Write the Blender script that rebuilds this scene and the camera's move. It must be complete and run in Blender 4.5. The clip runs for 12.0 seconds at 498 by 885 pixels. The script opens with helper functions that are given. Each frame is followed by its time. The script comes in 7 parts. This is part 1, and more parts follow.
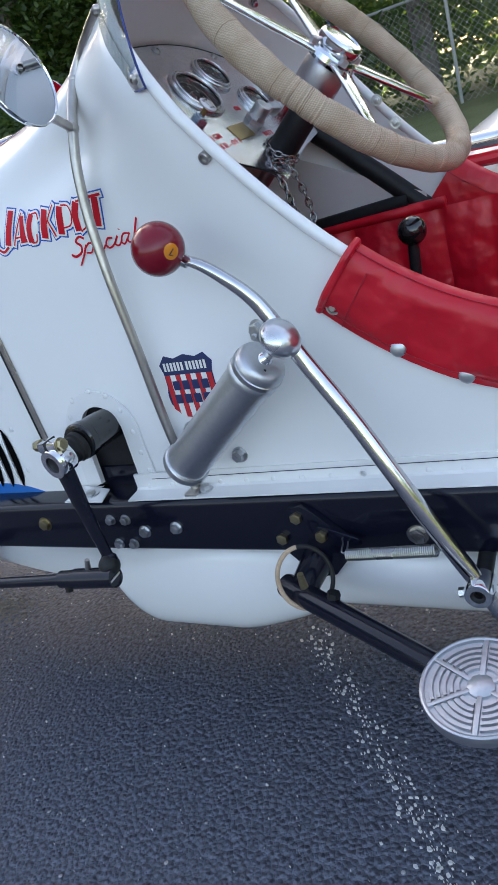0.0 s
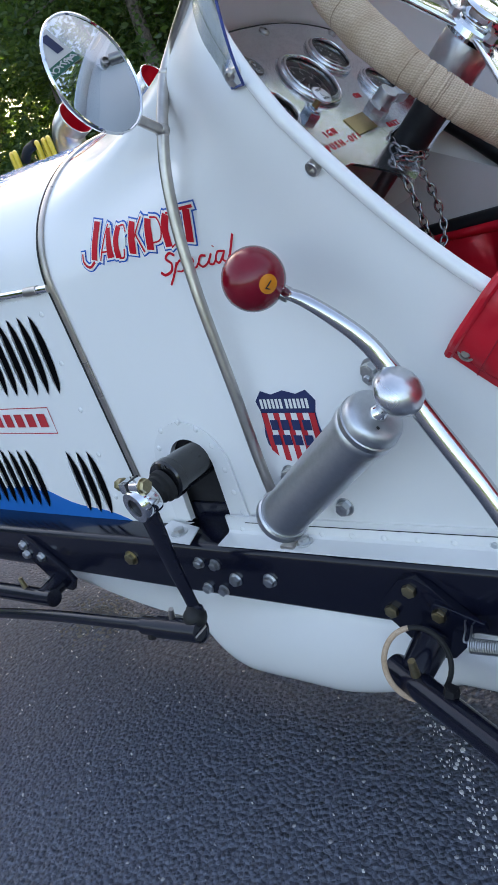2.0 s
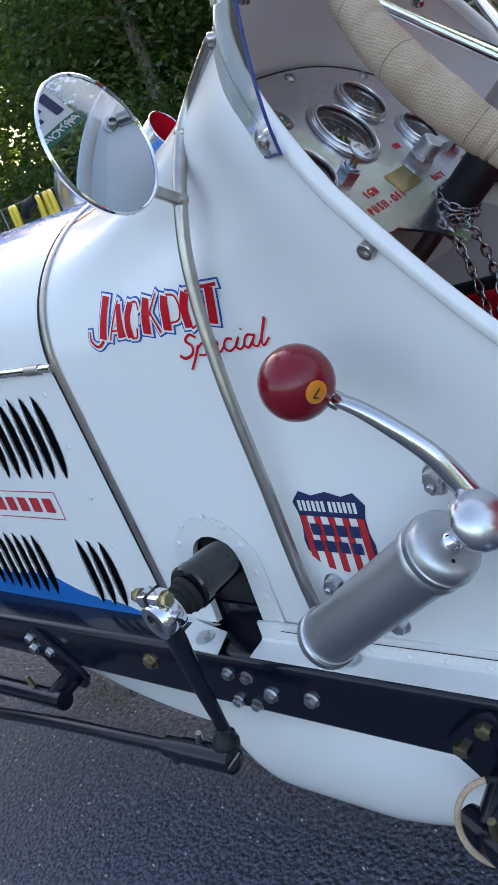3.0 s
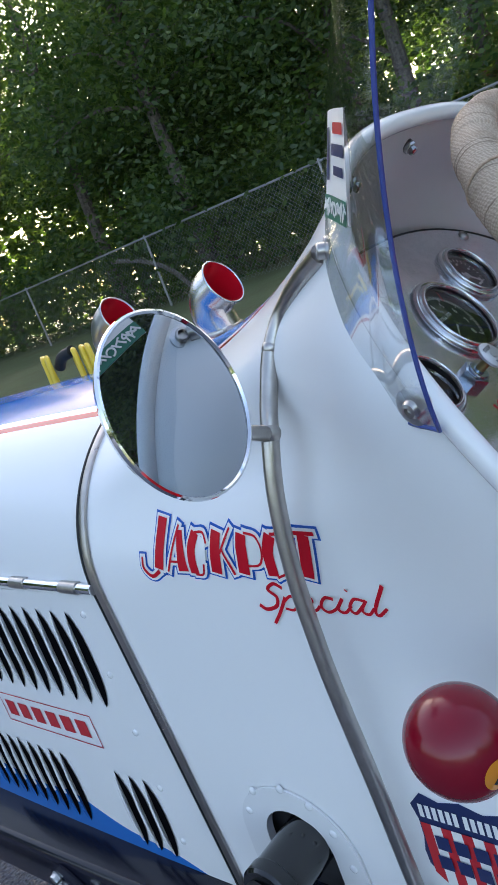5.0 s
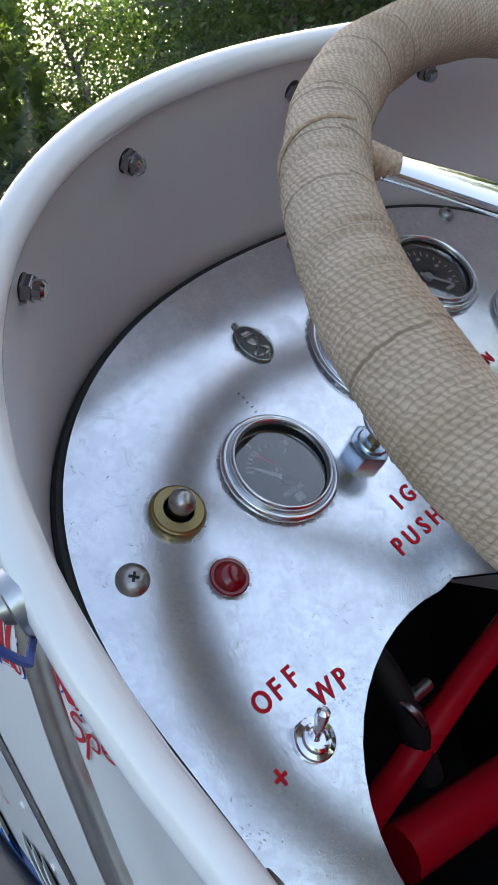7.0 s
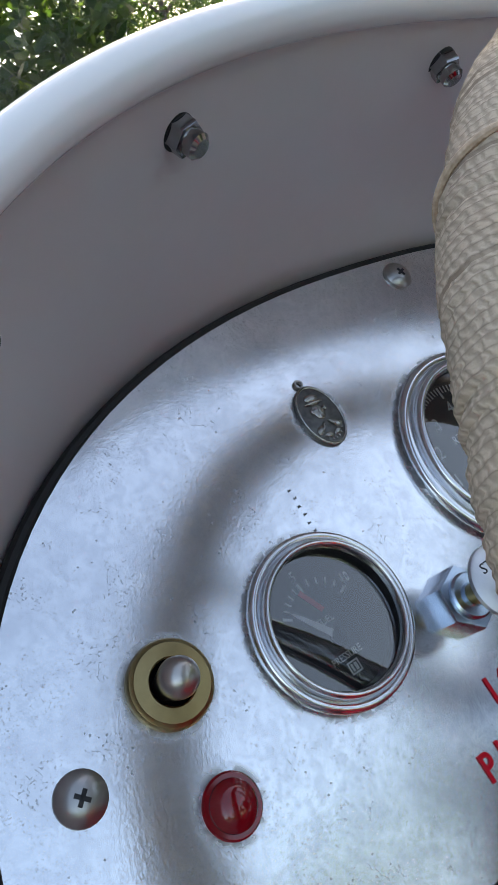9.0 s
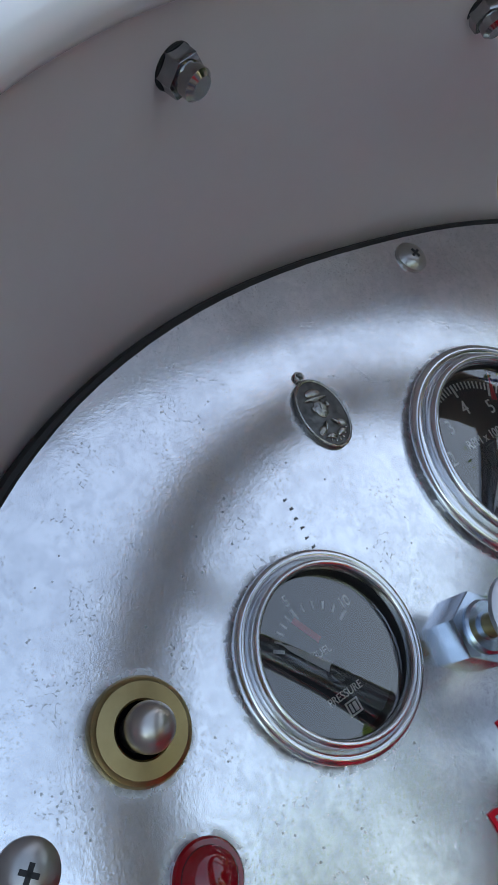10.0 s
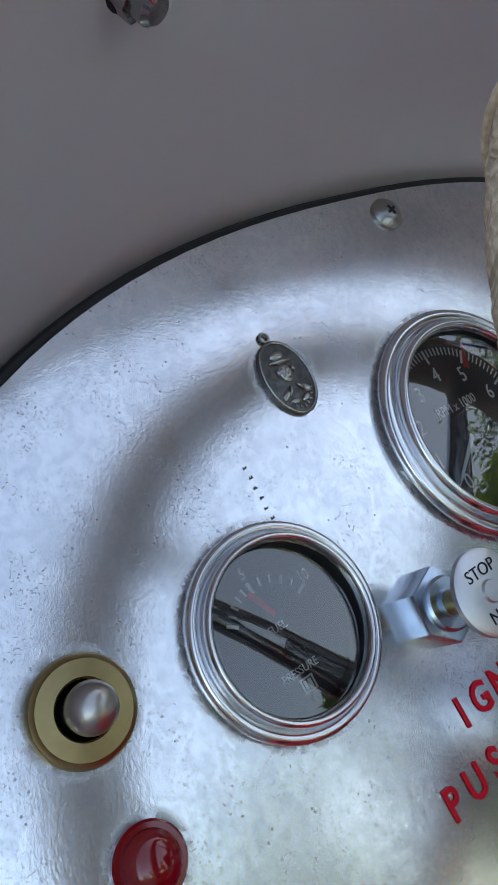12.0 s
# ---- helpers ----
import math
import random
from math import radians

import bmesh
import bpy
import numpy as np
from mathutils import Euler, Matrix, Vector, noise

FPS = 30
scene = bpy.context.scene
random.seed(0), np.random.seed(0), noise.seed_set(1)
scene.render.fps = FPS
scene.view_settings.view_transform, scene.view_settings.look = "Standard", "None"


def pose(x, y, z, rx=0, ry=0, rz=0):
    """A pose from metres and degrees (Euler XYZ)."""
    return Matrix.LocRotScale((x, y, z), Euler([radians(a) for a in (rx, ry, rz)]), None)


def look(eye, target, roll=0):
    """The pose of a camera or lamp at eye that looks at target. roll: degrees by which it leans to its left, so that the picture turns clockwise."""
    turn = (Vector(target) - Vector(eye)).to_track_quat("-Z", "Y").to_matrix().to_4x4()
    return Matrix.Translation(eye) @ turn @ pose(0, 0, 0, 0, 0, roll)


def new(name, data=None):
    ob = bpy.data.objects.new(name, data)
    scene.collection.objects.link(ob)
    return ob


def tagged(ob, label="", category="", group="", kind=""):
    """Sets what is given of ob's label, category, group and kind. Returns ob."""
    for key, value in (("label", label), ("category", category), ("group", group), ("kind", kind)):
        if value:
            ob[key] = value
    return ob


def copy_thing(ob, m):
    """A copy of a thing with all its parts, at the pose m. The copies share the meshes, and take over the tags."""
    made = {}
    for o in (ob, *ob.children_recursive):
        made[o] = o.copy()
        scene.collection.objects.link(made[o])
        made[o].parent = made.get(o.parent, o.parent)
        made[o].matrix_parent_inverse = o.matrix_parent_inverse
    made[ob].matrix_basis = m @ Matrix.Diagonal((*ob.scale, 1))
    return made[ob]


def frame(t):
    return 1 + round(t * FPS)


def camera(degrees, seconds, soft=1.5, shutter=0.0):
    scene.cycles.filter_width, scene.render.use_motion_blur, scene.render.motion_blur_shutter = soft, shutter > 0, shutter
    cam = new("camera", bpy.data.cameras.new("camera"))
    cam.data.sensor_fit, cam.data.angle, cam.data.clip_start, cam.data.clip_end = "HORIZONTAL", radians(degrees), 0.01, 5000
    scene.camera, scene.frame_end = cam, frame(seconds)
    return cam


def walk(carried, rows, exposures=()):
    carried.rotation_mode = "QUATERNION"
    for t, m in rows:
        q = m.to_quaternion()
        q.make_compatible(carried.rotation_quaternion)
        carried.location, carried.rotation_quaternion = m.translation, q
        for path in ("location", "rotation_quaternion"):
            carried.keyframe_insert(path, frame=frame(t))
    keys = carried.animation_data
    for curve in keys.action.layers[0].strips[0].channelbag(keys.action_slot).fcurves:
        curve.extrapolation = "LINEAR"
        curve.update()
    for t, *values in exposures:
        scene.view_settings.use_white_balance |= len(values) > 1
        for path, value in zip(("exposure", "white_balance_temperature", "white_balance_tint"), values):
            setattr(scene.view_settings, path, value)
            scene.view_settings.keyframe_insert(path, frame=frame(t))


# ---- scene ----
cam = camera(37.17, 12.0)
PATH = [
    (0, (0.6433, -0.7125, 0.8884), (0.0789, 0.1306, 0.4634), -18.18),
    (0.5, (0.5979, -0.7251, 0.9159), (0.0152, 0.1073, 0.4944), -17.65),
    (1, (0.5736, -0.6885, 0.9155), (-0.0443, 0.1204, 0.4985), -17.75),
    (1.5, (0.5615, -0.6270, 0.9169), (-0.1015, 0.1464, 0.5019), -18.63),
    (2, (0.5800, -0.5655, 0.9126), (-0.1194, 0.1777, 0.5022), -19.85),
    (2.5, (0.5574, -0.5160, 0.9335), (-0.1571, 0.2149, 0.5269), -20.97),
    (3, (0.4868, -0.4583, 0.9567), (-0.2216, 0.2915, 0.5745), -21.28),
    (3.5, (0.4191, -0.3895, 0.9917), (-0.2724, 0.3904, 0.6402), -21.06),
    (3.7, (0.3920, -0.3749, 1.0112), (-0.2935, 0.4168, 0.6746), -20.93),
    (5.3, (0.3454, -0.2748, 1.0710), (-0.3993, 0.4888, 0.8019), -22.11),
    (5.5, (0.3459, -0.2462, 1.0619), (-0.4209, 0.4959, 0.7951), -22.66),
    (6, (0.3758, -0.1722, 1.0233), (-0.4320, 0.5223, 0.7492), -23.53),
    (6.5, (0.3878, -0.0913, 1.0214), (-0.4540, 0.5595, 0.7425), -23.28),
    (6.7, (0.3824, -0.0644, 1.0243), (-0.4720, 0.5676, 0.7403), -22.98),
    (8.3, (0.2896, 0.0346, 1.0409), (-0.6025, 0.5990, 0.7315), -15.34),
    (8.5, (0.2809, 0.0366, 1.0427), (-0.6091, 0.6067, 0.7380), -14.51),
    (9, (0.2643, 0.0478, 1.0492), (-0.6203, 0.6201, 0.7333), -12.84),
    (9.5, (0.2500, 0.0552, 1.0493), (-0.6241, 0.6353, 0.7185), -11.46),
    (10, (0.2327, 0.0657, 1.0467), (-0.6299, 0.6496, 0.6931), -10.27),
    (10.5, (0.2256, 0.0802, 1.0487), (-0.6227, 0.6677, 0.6675), -9.04),
    (11, (0.2203, 0.0796, 1.0493), (-0.6171, 0.6683, 0.6465), -8.21),
    (11.5, (0.2203, 0.0805, 1.0491), (-0.6099, 0.6699, 0.6326), -7.89),
    (12, (0.2249, 0.0761, 1.0449), (-0.5989, 0.6708, 0.6233), -8.11),
]
walk(cam, [(t, look(eye, target, roll)) for t, eye, target, roll in PATH],
     exposures=[(0.0, 2.19, 7750, 14), (2.5, 2.12, 7500, 13), (5.5, 1.97, 7150, 13), (6.5, 2.06, 7750, 13), (8.5, 1.94, 7900, 12), (12.0, 2.02, 8050, 12)])

# ---- world, sun and exposure ----
world = bpy.data.worlds.new("world")
scene.world = world
world.use_nodes = True
wn = world.node_tree.nodes
sky = wn.new("ShaderNodeTexSky")
sky.sky_type = 'NISHITA'
sky.sun_disc = False
sky.sun_elevation = radians(24)
sky.sun_rotation = radians(-38)
sky.air_density, sky.dust_density, sky.ozone_density = 1.0, 2.5, 1.0
wn["Background"].inputs["Strength"].default_value = 0.15
world.node_tree.links.new(sky.outputs["Color"], wn["Background"].inputs["Color"])
sun = new("sun", bpy.data.lights.new("sun", 'SUN'))
sun.data.energy, sun.data.angle, sun.data.color = 4.2, radians(0.6), (1.0, 0.93, 0.8)
sun.matrix_world = look((-9.5, 12.0, 6.8), (0, 0, 0))

# ---- materials ----
YC = 0.286


def material(name, colour, rough=0.5, metal=0.0, grain=0.0, scale=60.0, stain=0.0, bump=0.0, coat=0.0, detail=6.0, second=None,
             stain_scale=4.0, trans=0.0, spec=0.5, rough_var=0.1):
    """Principled surface with grain, stains and fine relief at real size."""
    m = bpy.data.materials.new(name)
    m.use_nodes = True
    n, l = m.node_tree.nodes, m.node_tree.links
    p = n["Principled BSDF"]
    p.inputs["Base Color"].default_value = (*colour, 1)
    p.inputs["Roughness"].default_value = rough
    p.inputs["Metallic"].default_value = metal
    p.inputs["Coat Weight"].default_value = coat
    p.inputs["Coat Roughness"].default_value = 0.06
    p.inputs["Transmission Weight"].default_value = trans
    p.inputs["Specular IOR Level"].default_value = spec
    geo = n.new("ShaderNodeNewGeometry")
    if grain or stain:
        fine = n.new("ShaderNodeTexNoise")
        fine.inputs["Scale"].default_value = scale
        fine.inputs["Detail"].default_value = detail
        wide = n.new("ShaderNodeTexNoise")
        wide.inputs["Scale"].default_value = stain_scale
        wide.inputs["Detail"].default_value = 5
        l.new(geo.outputs["Position"], fine.inputs["Vector"])
        l.new(geo.outputs["Position"], wide.inputs["Vector"])
        dark = tuple(c * 0.45 for c in colour) if second is None else second
        r1 = n.new("ShaderNodeMapRange")
        r1.inputs["From Min"].default_value, r1.inputs["From Max"].default_value = 0.35, 0.7
        r1.inputs["To Max"].default_value = grain
        l.new(fine.outputs["Fac"], r1.inputs["Value"])
        r2 = n.new("ShaderNodeMapRange")
        r2.inputs["From Min"].default_value, r2.inputs["From Max"].default_value = 0.45, 0.75
        r2.inputs["To Max"].default_value = stain
        l.new(wide.outputs["Fac"], r2.inputs["Value"])
        add = n.new("ShaderNodeMath")
        add.operation = 'ADD'
        add.use_clamp = True
        l.new(r1.outputs[0], add.inputs[0])
        l.new(r2.outputs[0], add.inputs[1])
        mix = n.new("ShaderNodeMix")
        mix.data_type = 'RGBA'
        mix.inputs["A"].default_value = (*colour, 1)
        mix.inputs["B"].default_value = (*dark, 1)
        l.new(add.outputs[0], mix.inputs["Factor"])
        l.new(mix.outputs["Result"], p.inputs["Base Color"])
        rr = n.new("ShaderNodeMapRange")
        rr.inputs["To Min"].default_value, rr.inputs["To Max"].default_value = max(0.02, rough - rough_var), min(1, rough + rough_var)
        l.new(wide.outputs["Fac"], rr.inputs["Value"])
        l.new(rr.outputs[0], p.inputs["Roughness"])
        if bump:
            b = n.new("ShaderNodeBump")
            b.inputs["Strength"].default_value = 1.0
            b.inputs["Distance"].default_value = bump
            l.new(fine.outputs["Fac"], b.inputs["Height"])
            l.new(b.outputs["Normal"], p.inputs["Normal"])
    return m


def nodes_of(m):
    return m.node_tree.nodes, m.node_tree.links, m.node_tree.nodes["Principled BSDF"]


WHITE = material("white_paint", (0.80, 0.80, 0.80), 0.2, grain=0.015, scale=25, stain=0.03, coat=0.5, second=(0.55, 0.54, 0.52), rough_var=0.04)
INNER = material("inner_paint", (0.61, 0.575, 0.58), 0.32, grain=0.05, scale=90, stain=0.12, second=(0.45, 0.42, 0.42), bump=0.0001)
BLACK = material("black_enamel", (0.005, 0.006, 0.015), 0.2, grain=0.15, scale=70, stain=0.25, second=(0.014, 0.015, 0.024), coat=0.12, bump=0.00012, spec=0.30)
GLOSS = material("glossy_black_ball", (0.008, 0.008, 0.009), 0.12, coat=0.5, grain=0.1, scale=80, stain=0.1)
SATIN = material("satin_black", (0.010, 0.010, 0.012), 0.42, grain=0.25, scale=120, stain=0.2, second=(0.032, 0.032, 0.034), bump=0.0002, spec=0.25)
CHROME = material("chrome", (0.82, 0.83, 0.85), 0.06, 1.0, grain=0.03, scale=150, stain=0.06, rough_var=0.03)
STEEL = material("tube_steel", (0.52, 0.49, 0.46), 0.3, 1.0, grain=0.3, scale=90, stain=0.35, second=(0.3, 0.27, 0.24), bump=0.0002)
SCREW = material("dull_screw_steel", (0.40, 0.39, 0.38), 0.30, 1.0, grain=0.3, scale=250, stain=0.3, second=(0.22, 0.21, 0.20))
CAST = material("cast_aluminium", (0.62, 0.63, 0.65), 0.38, 1.0, grain=0.2, scale=200, stain=0.25, second=(0.42, 0.43, 0.45), bump=0.0003)
SPUN = material("spun_aluminium", (0.70, 0.70, 0.72), 0.26, 1.0, grain=0.15, scale=200, stain=0.15, second=(0.5, 0.5, 0.52))
DARKCHROME = material("tarnished_chrome", (0.36, 0.36, 0.37), 0.09, 1.0, grain=0.3, scale=250, stain=0.4, second=(0.12, 0.11, 0.11))
ZINCBLUE = material("blue_zinc_plate", (0.46, 0.55, 0.64), 0.22, 1.0, grain=0.3, scale=300, stain=0.3, second=(0.30, 0.36, 0.44))
BEZEL = material("bezel_chrome", (0.74, 0.75, 0.77), 0.17, 1.0, grain=0.06, scale=150, stain=0.12, second=(0.55, 0.55, 0.56))
LEVERCHROME = material("worn_chrome", (0.58, 0.58, 0.60), 0.07, 1.0, grain=0.1, scale=80, stain=0.2, second=(0.36, 0.35, 0.35))
ZINC = material("zinc_plate", (0.6, 0.61, 0.62), 0.3, 1.0, grain=0.3, scale=300, stain=0.3, second=(0.35, 0.35, 0.35))
BRASS = material("brass", (0.38, 0.285, 0.135), 0.36, 1.0, grain=0.3, scale=300, stain=0.3, second=(0.25, 0.18, 0.08))
BOLT = material("plated_bolt", (0.5, 0.42, 0.25), 0.32, 1.0, grain=0.4, scale=400, stain=0.3, second=(0.2, 0.17, 0.12))
VINYL = material("red_vinyl", (0.62, 0.008, 0.024), 0.36, grain=0.3, scale=16, stain=0.25, second=(0.40, 0.005, 0.016), bump=0.016, spec=0.45, detail=2.5)
THREAD = material("red_thread", (0.36, 0.012, 0.025), 0.8)
MAROON = material("phenolic_maroon", (0.21, 0.004, 0.016), 0.19, grain=0.1, scale=50, stain=0.2, coat=0.12, spec=0.4)
AMBER = material("amber_inlay", (0.72, 0.24, 0.02), 0.2, coat=0.5)
RUBBER = material("black_rubber", (0.014, 0.014, 0.015), 0.55, grain=0.3, scale=120, stain=0.3, second=(0.03, 0.03, 0.03), bump=0.0003, spec=0.3)
RED = material("red_paint", (0.60, 0.008, 0.022), 0.3, grain=0.1, scale=60, stain=0.1, spec=0.15)
BLUE = material("blue_paint", (0.008, 0.10, 0.45), 0.25, grain=0.1, scale=60, stain=0.1)
NAVY = material("navy_print", (0.012, 0.025, 0.10), 0.4)
PRINT = material("white_print", (0.78, 0.78, 0.76), 0.4)
DECALRED = material("red_print", (0.55, 0.02, 0.03), 0.4)
DIAL = material("black_dial", (0.010, 0.010, 0.012), 0.5)
# glossless black that stands in for the shade inside openings
SHADEBLACK = material("opening_shade_black", (0.004, 0.004, 0.005), 0.9, spec=0.0)
YELLOW = material("yellow_wire", (0.75, 0.50, 0.03), 0.4, grain=0.1, scale=90)
LAMPRED = material("red_lens", (0.24, 0.003, 0.008), 0.08, coat=0.6, stain=0.1, grain=0.05)
GALV = material("galvanised", (0.42, 0.43, 0.44), 0.5, 0.8, grain=0.2, scale=40, stain=0.2)
BARK = material("bark", (0.19, 0.16, 0.14), 0.9, grain=0.7, scale=18, stain=0.4, second=(0.05, 0.04, 0.035), bump=0.02)
GREEN = material("green_print", (0.02, 0.16, 0.10), 0.4)

# hood paint: white with a blue centre band, a red pinstripe and a blue lower flash
HOOD = material("hood_paint", (0.80, 0.80, 0.80), 0.16, spec=0.30)  # coloured below


def paint_scheme(m):
    n, l, p = nodes_of(m)
    geo = n.new("ShaderNodeNewGeometry")
    sep = n.new("ShaderNodeSeparateXYZ")
    l.new(geo.outputs["Position"], sep.inputs[0])

    def mth(op, a, b):
        k = n.new("ShaderNodeMath")
        k.operation = op
        for i, v in enumerate((a, b)):
            if isinstance(v, (int, float)):
                k.inputs[i].default_value = v
            else:
                l.new(v, k.inputs[i])
        return k.outputs[0]

    off = mth('ABSOLUTE', mth('SUBTRACT', sep.outputs["Y"], YC), 0)
    top = mth('MULTIPLY', mth('GREATER_THAN', sep.outputs["Z"], 0.82), mth('LESS_THAN', sep.outputs["X"], 0.03))
    band = mth('MULTIPLY', mth('LESS_THAN', off, 0.089), top)
    red = mth('MULTIPLY', mth('MULTIPLY', mth('GREATER_THAN', off, 0.099), mth('LESS_THAN', off, 0.107)), top)
    # lower flash: a wavering upper edge that falls to the rear
    wave = mth('MULTIPLY', mth('SINE', mth('MULTIPLY', sep.outputs["X"], 34.0), 0), 0.004)
    edge = mth('ADD', mth('MULTIPLY', mth('MAXIMUM', mth('ADD', sep.outputs["X"], 0.52), 0), -0.2), 0.486)
    flash = mth('MULTIPLY', mth('LESS_THAN', sep.outputs["Z"], mth('ADD', edge, wave)), mth('LESS_THAN', sep.outputs["X"], -0.229))
    blue = mth('MAXIMUM', band, flash)
    mix = n.new("ShaderNodeMix")
    mix.data_type = 'RGBA'
    mix.inputs["A"].default_value = (0.80, 0.80, 0.80, 1)
    mix.inputs["B"].default_value = (0.004, 0.145, 0.50, 1)
    l.new(blue, mix.inputs["Factor"])
    mix2 = n.new("ShaderNodeMix")
    mix2.data_type = 'RGBA'
    mix2.inputs["B"].default_value = (0.45, 0.015, 0.02, 1)
    l.new(mix.outputs["Result"], mix2.inputs["A"])
    l.new(red, mix2.inputs["Factor"])
    l.new(mix2.outputs["Result"], p.inputs["Base Color"])


paint_scheme(HOOD)


def swirl_aluminium():
    """Hand-polished sheet: broken circular scratches, many small pits, faint cloudy polish and grime round the fittings."""
    m = bpy.data.materials.new("polished_sheet")
    m.use_nodes = True
    n, l, p = nodes_of(m)
    p.inputs["Metallic"].default_value = 1.0
    geo = n.new("ShaderNodeNewGeometry")

    def mth(op, a, b=0.0, c=0.0):
        k = n.new("ShaderNodeMath")
        k.operation = op
        for i, v in enumerate((a, b, c)):
            if isinstance(v, (int, float)):
                k.inputs[i].default_value = v
            else:
                l.new(v, k.inputs[i])
        return k.outputs[0]

    def noise_tex(scale, detail, dist=0.0):
        k = n.new("ShaderNodeTexNoise")
        k.inputs["Scale"].default_value, k.inputs["Detail"].default_value, k.inputs["Distortion"].default_value = scale, detail, dist
        l.new(geo.outputs["Position"], k.inputs["Vector"])
        return k.outputs["Fac"]

    def span(v, a, b, lo=0.0, hi=1.0):
        k = n.new("ShaderNodeMapRange")
        for name, x in (("From Min", a), ("From Max", b), ("To Min", lo), ("To Max", hi)):
            k.inputs[name].default_value = x
        l.new(v, k.inputs["Value"])
        return k.outputs[0]

    def cells(scale, out="Distance"):
        k = n.new("ShaderNodeTexVoronoi")
        k.inputs["Scale"].default_value = scale
        l.new(geo.outputs["Position"], k.inputs["Vector"])
        return k.outputs[out]

    def blend(fac, a, b):
        k = n.new("ShaderNodeMix")
        k.data_type = 'RGBA'
        l.new(fac, k.inputs["Factor"])
        for name, v in (("A", a), ("B", b)):
            if isinstance(v, tuple):
                k.inputs[name].default_value = (*v, 1)
            else:
                l.new(v, k.inputs[name])
        return k.outputs["Result"]

    cloud, patch, fine = noise_tex(30, 6, 0.6), noise_tex(210, 7, 1.2), noise_tex(900, 3)
    tone = blend(span(mth('MULTIPLY_ADD', patch, 0.6, mth('MULTIPLY', cloud, 0.4)), 0.41, 0.60), (0.69, 0.71, 0.75), (0.835, 0.85, 0.875))
    pits = mth('MULTIPLY', span(noise_tex(1450, 2, 0.9), 0.57, 0.67), span(noise_tex(90, 3), 0.36, 0.62))
    holes = mth('MULTIPLY', mth('LESS_THAN', cells(420), 0.15), span(noise_tex(210, 1), 0.62, 0.64))
    flaw = mth('MINIMUM', mth('ADD', pits, holes), 1.0)
    tone = blend(mth('MULTIPLY', flaw, 0.72), tone, (0.24, 0.23, 0.22))
    grime = None
    for spot, r in (((0.1782, -0.0152), 0.0306), ((0.2905, 0.0106), 0.0448), ((0.1190, -0.0059), 0.0134), ((0.1182, -0.0435), 0.0092), ((0.2228, 0.0527), 0.0105)):
        k = n.new("ShaderNodeVectorMath")
        k.operation = 'DISTANCE'
        k.inputs[1].default_value = (0.0779 - 0.74 * spot[1] / math.hypot(1, 0.74), spot[0], 0.9283 + spot[1] / math.hypot(1, 0.74))
        l.new(geo.outputs["Position"], k.inputs[0])
        ringed = span(k.outputs["Value"], r, r + 0.0030, 1.0, 0.0)
        grime = ringed if grime is None else mth('MAXIMUM', grime, ringed)
    grime = mth('MULTIPLY', grime, span(patch, 0.36, 0.60))
    tone = blend(mth('MULTIPLY', grime, 0.75), tone, (0.20, 0.19, 0.18))
    l.new(tone, p.inputs["Base Color"])
    l.new(mth('ADD', span(mth('MULTIPLY_ADD', patch, 0.4, mth('MULTIPLY', cloud, 0.6)), 0.38, 0.64, 0.215, 0.155), mth('MULTIPLY', mth('ADD', mth('MULTIPLY', flaw, 0.4), grime), 0.25)), p.inputs["Roughness"])
    far = cells(46)
    arcs = mth('POWER', mth('MULTIPLY_ADD', mth('SINE', mth('MULTIPLY', far, 190)), 0.5, 0.5), 3.0)
    broken = span(noise_tex(60, 2, 0.4), 0.44, 0.62)
    swirl = mth('MULTIPLY', mth('MULTIPLY', arcs, broken), span(noise_tex(320, 2), 0.40, 0.62))
    height = mth('SUBTRACT', mth('MULTIPLY_ADD', swirl, 0.18, mth('MULTIPLY', fine, 1.05)), mth('MULTIPLY', flaw, 0.08))
    b = n.new("ShaderNodeBump")
    b.inputs["Distance"].default_value = 0.00005
    b.inputs["Strength"].default_value = 0.5
    l.new(height, b.inputs["Height"])
    l.new(b.outputs["Normal"], p.inputs["Normal"])
    return m


ALU = swirl_aluminium()


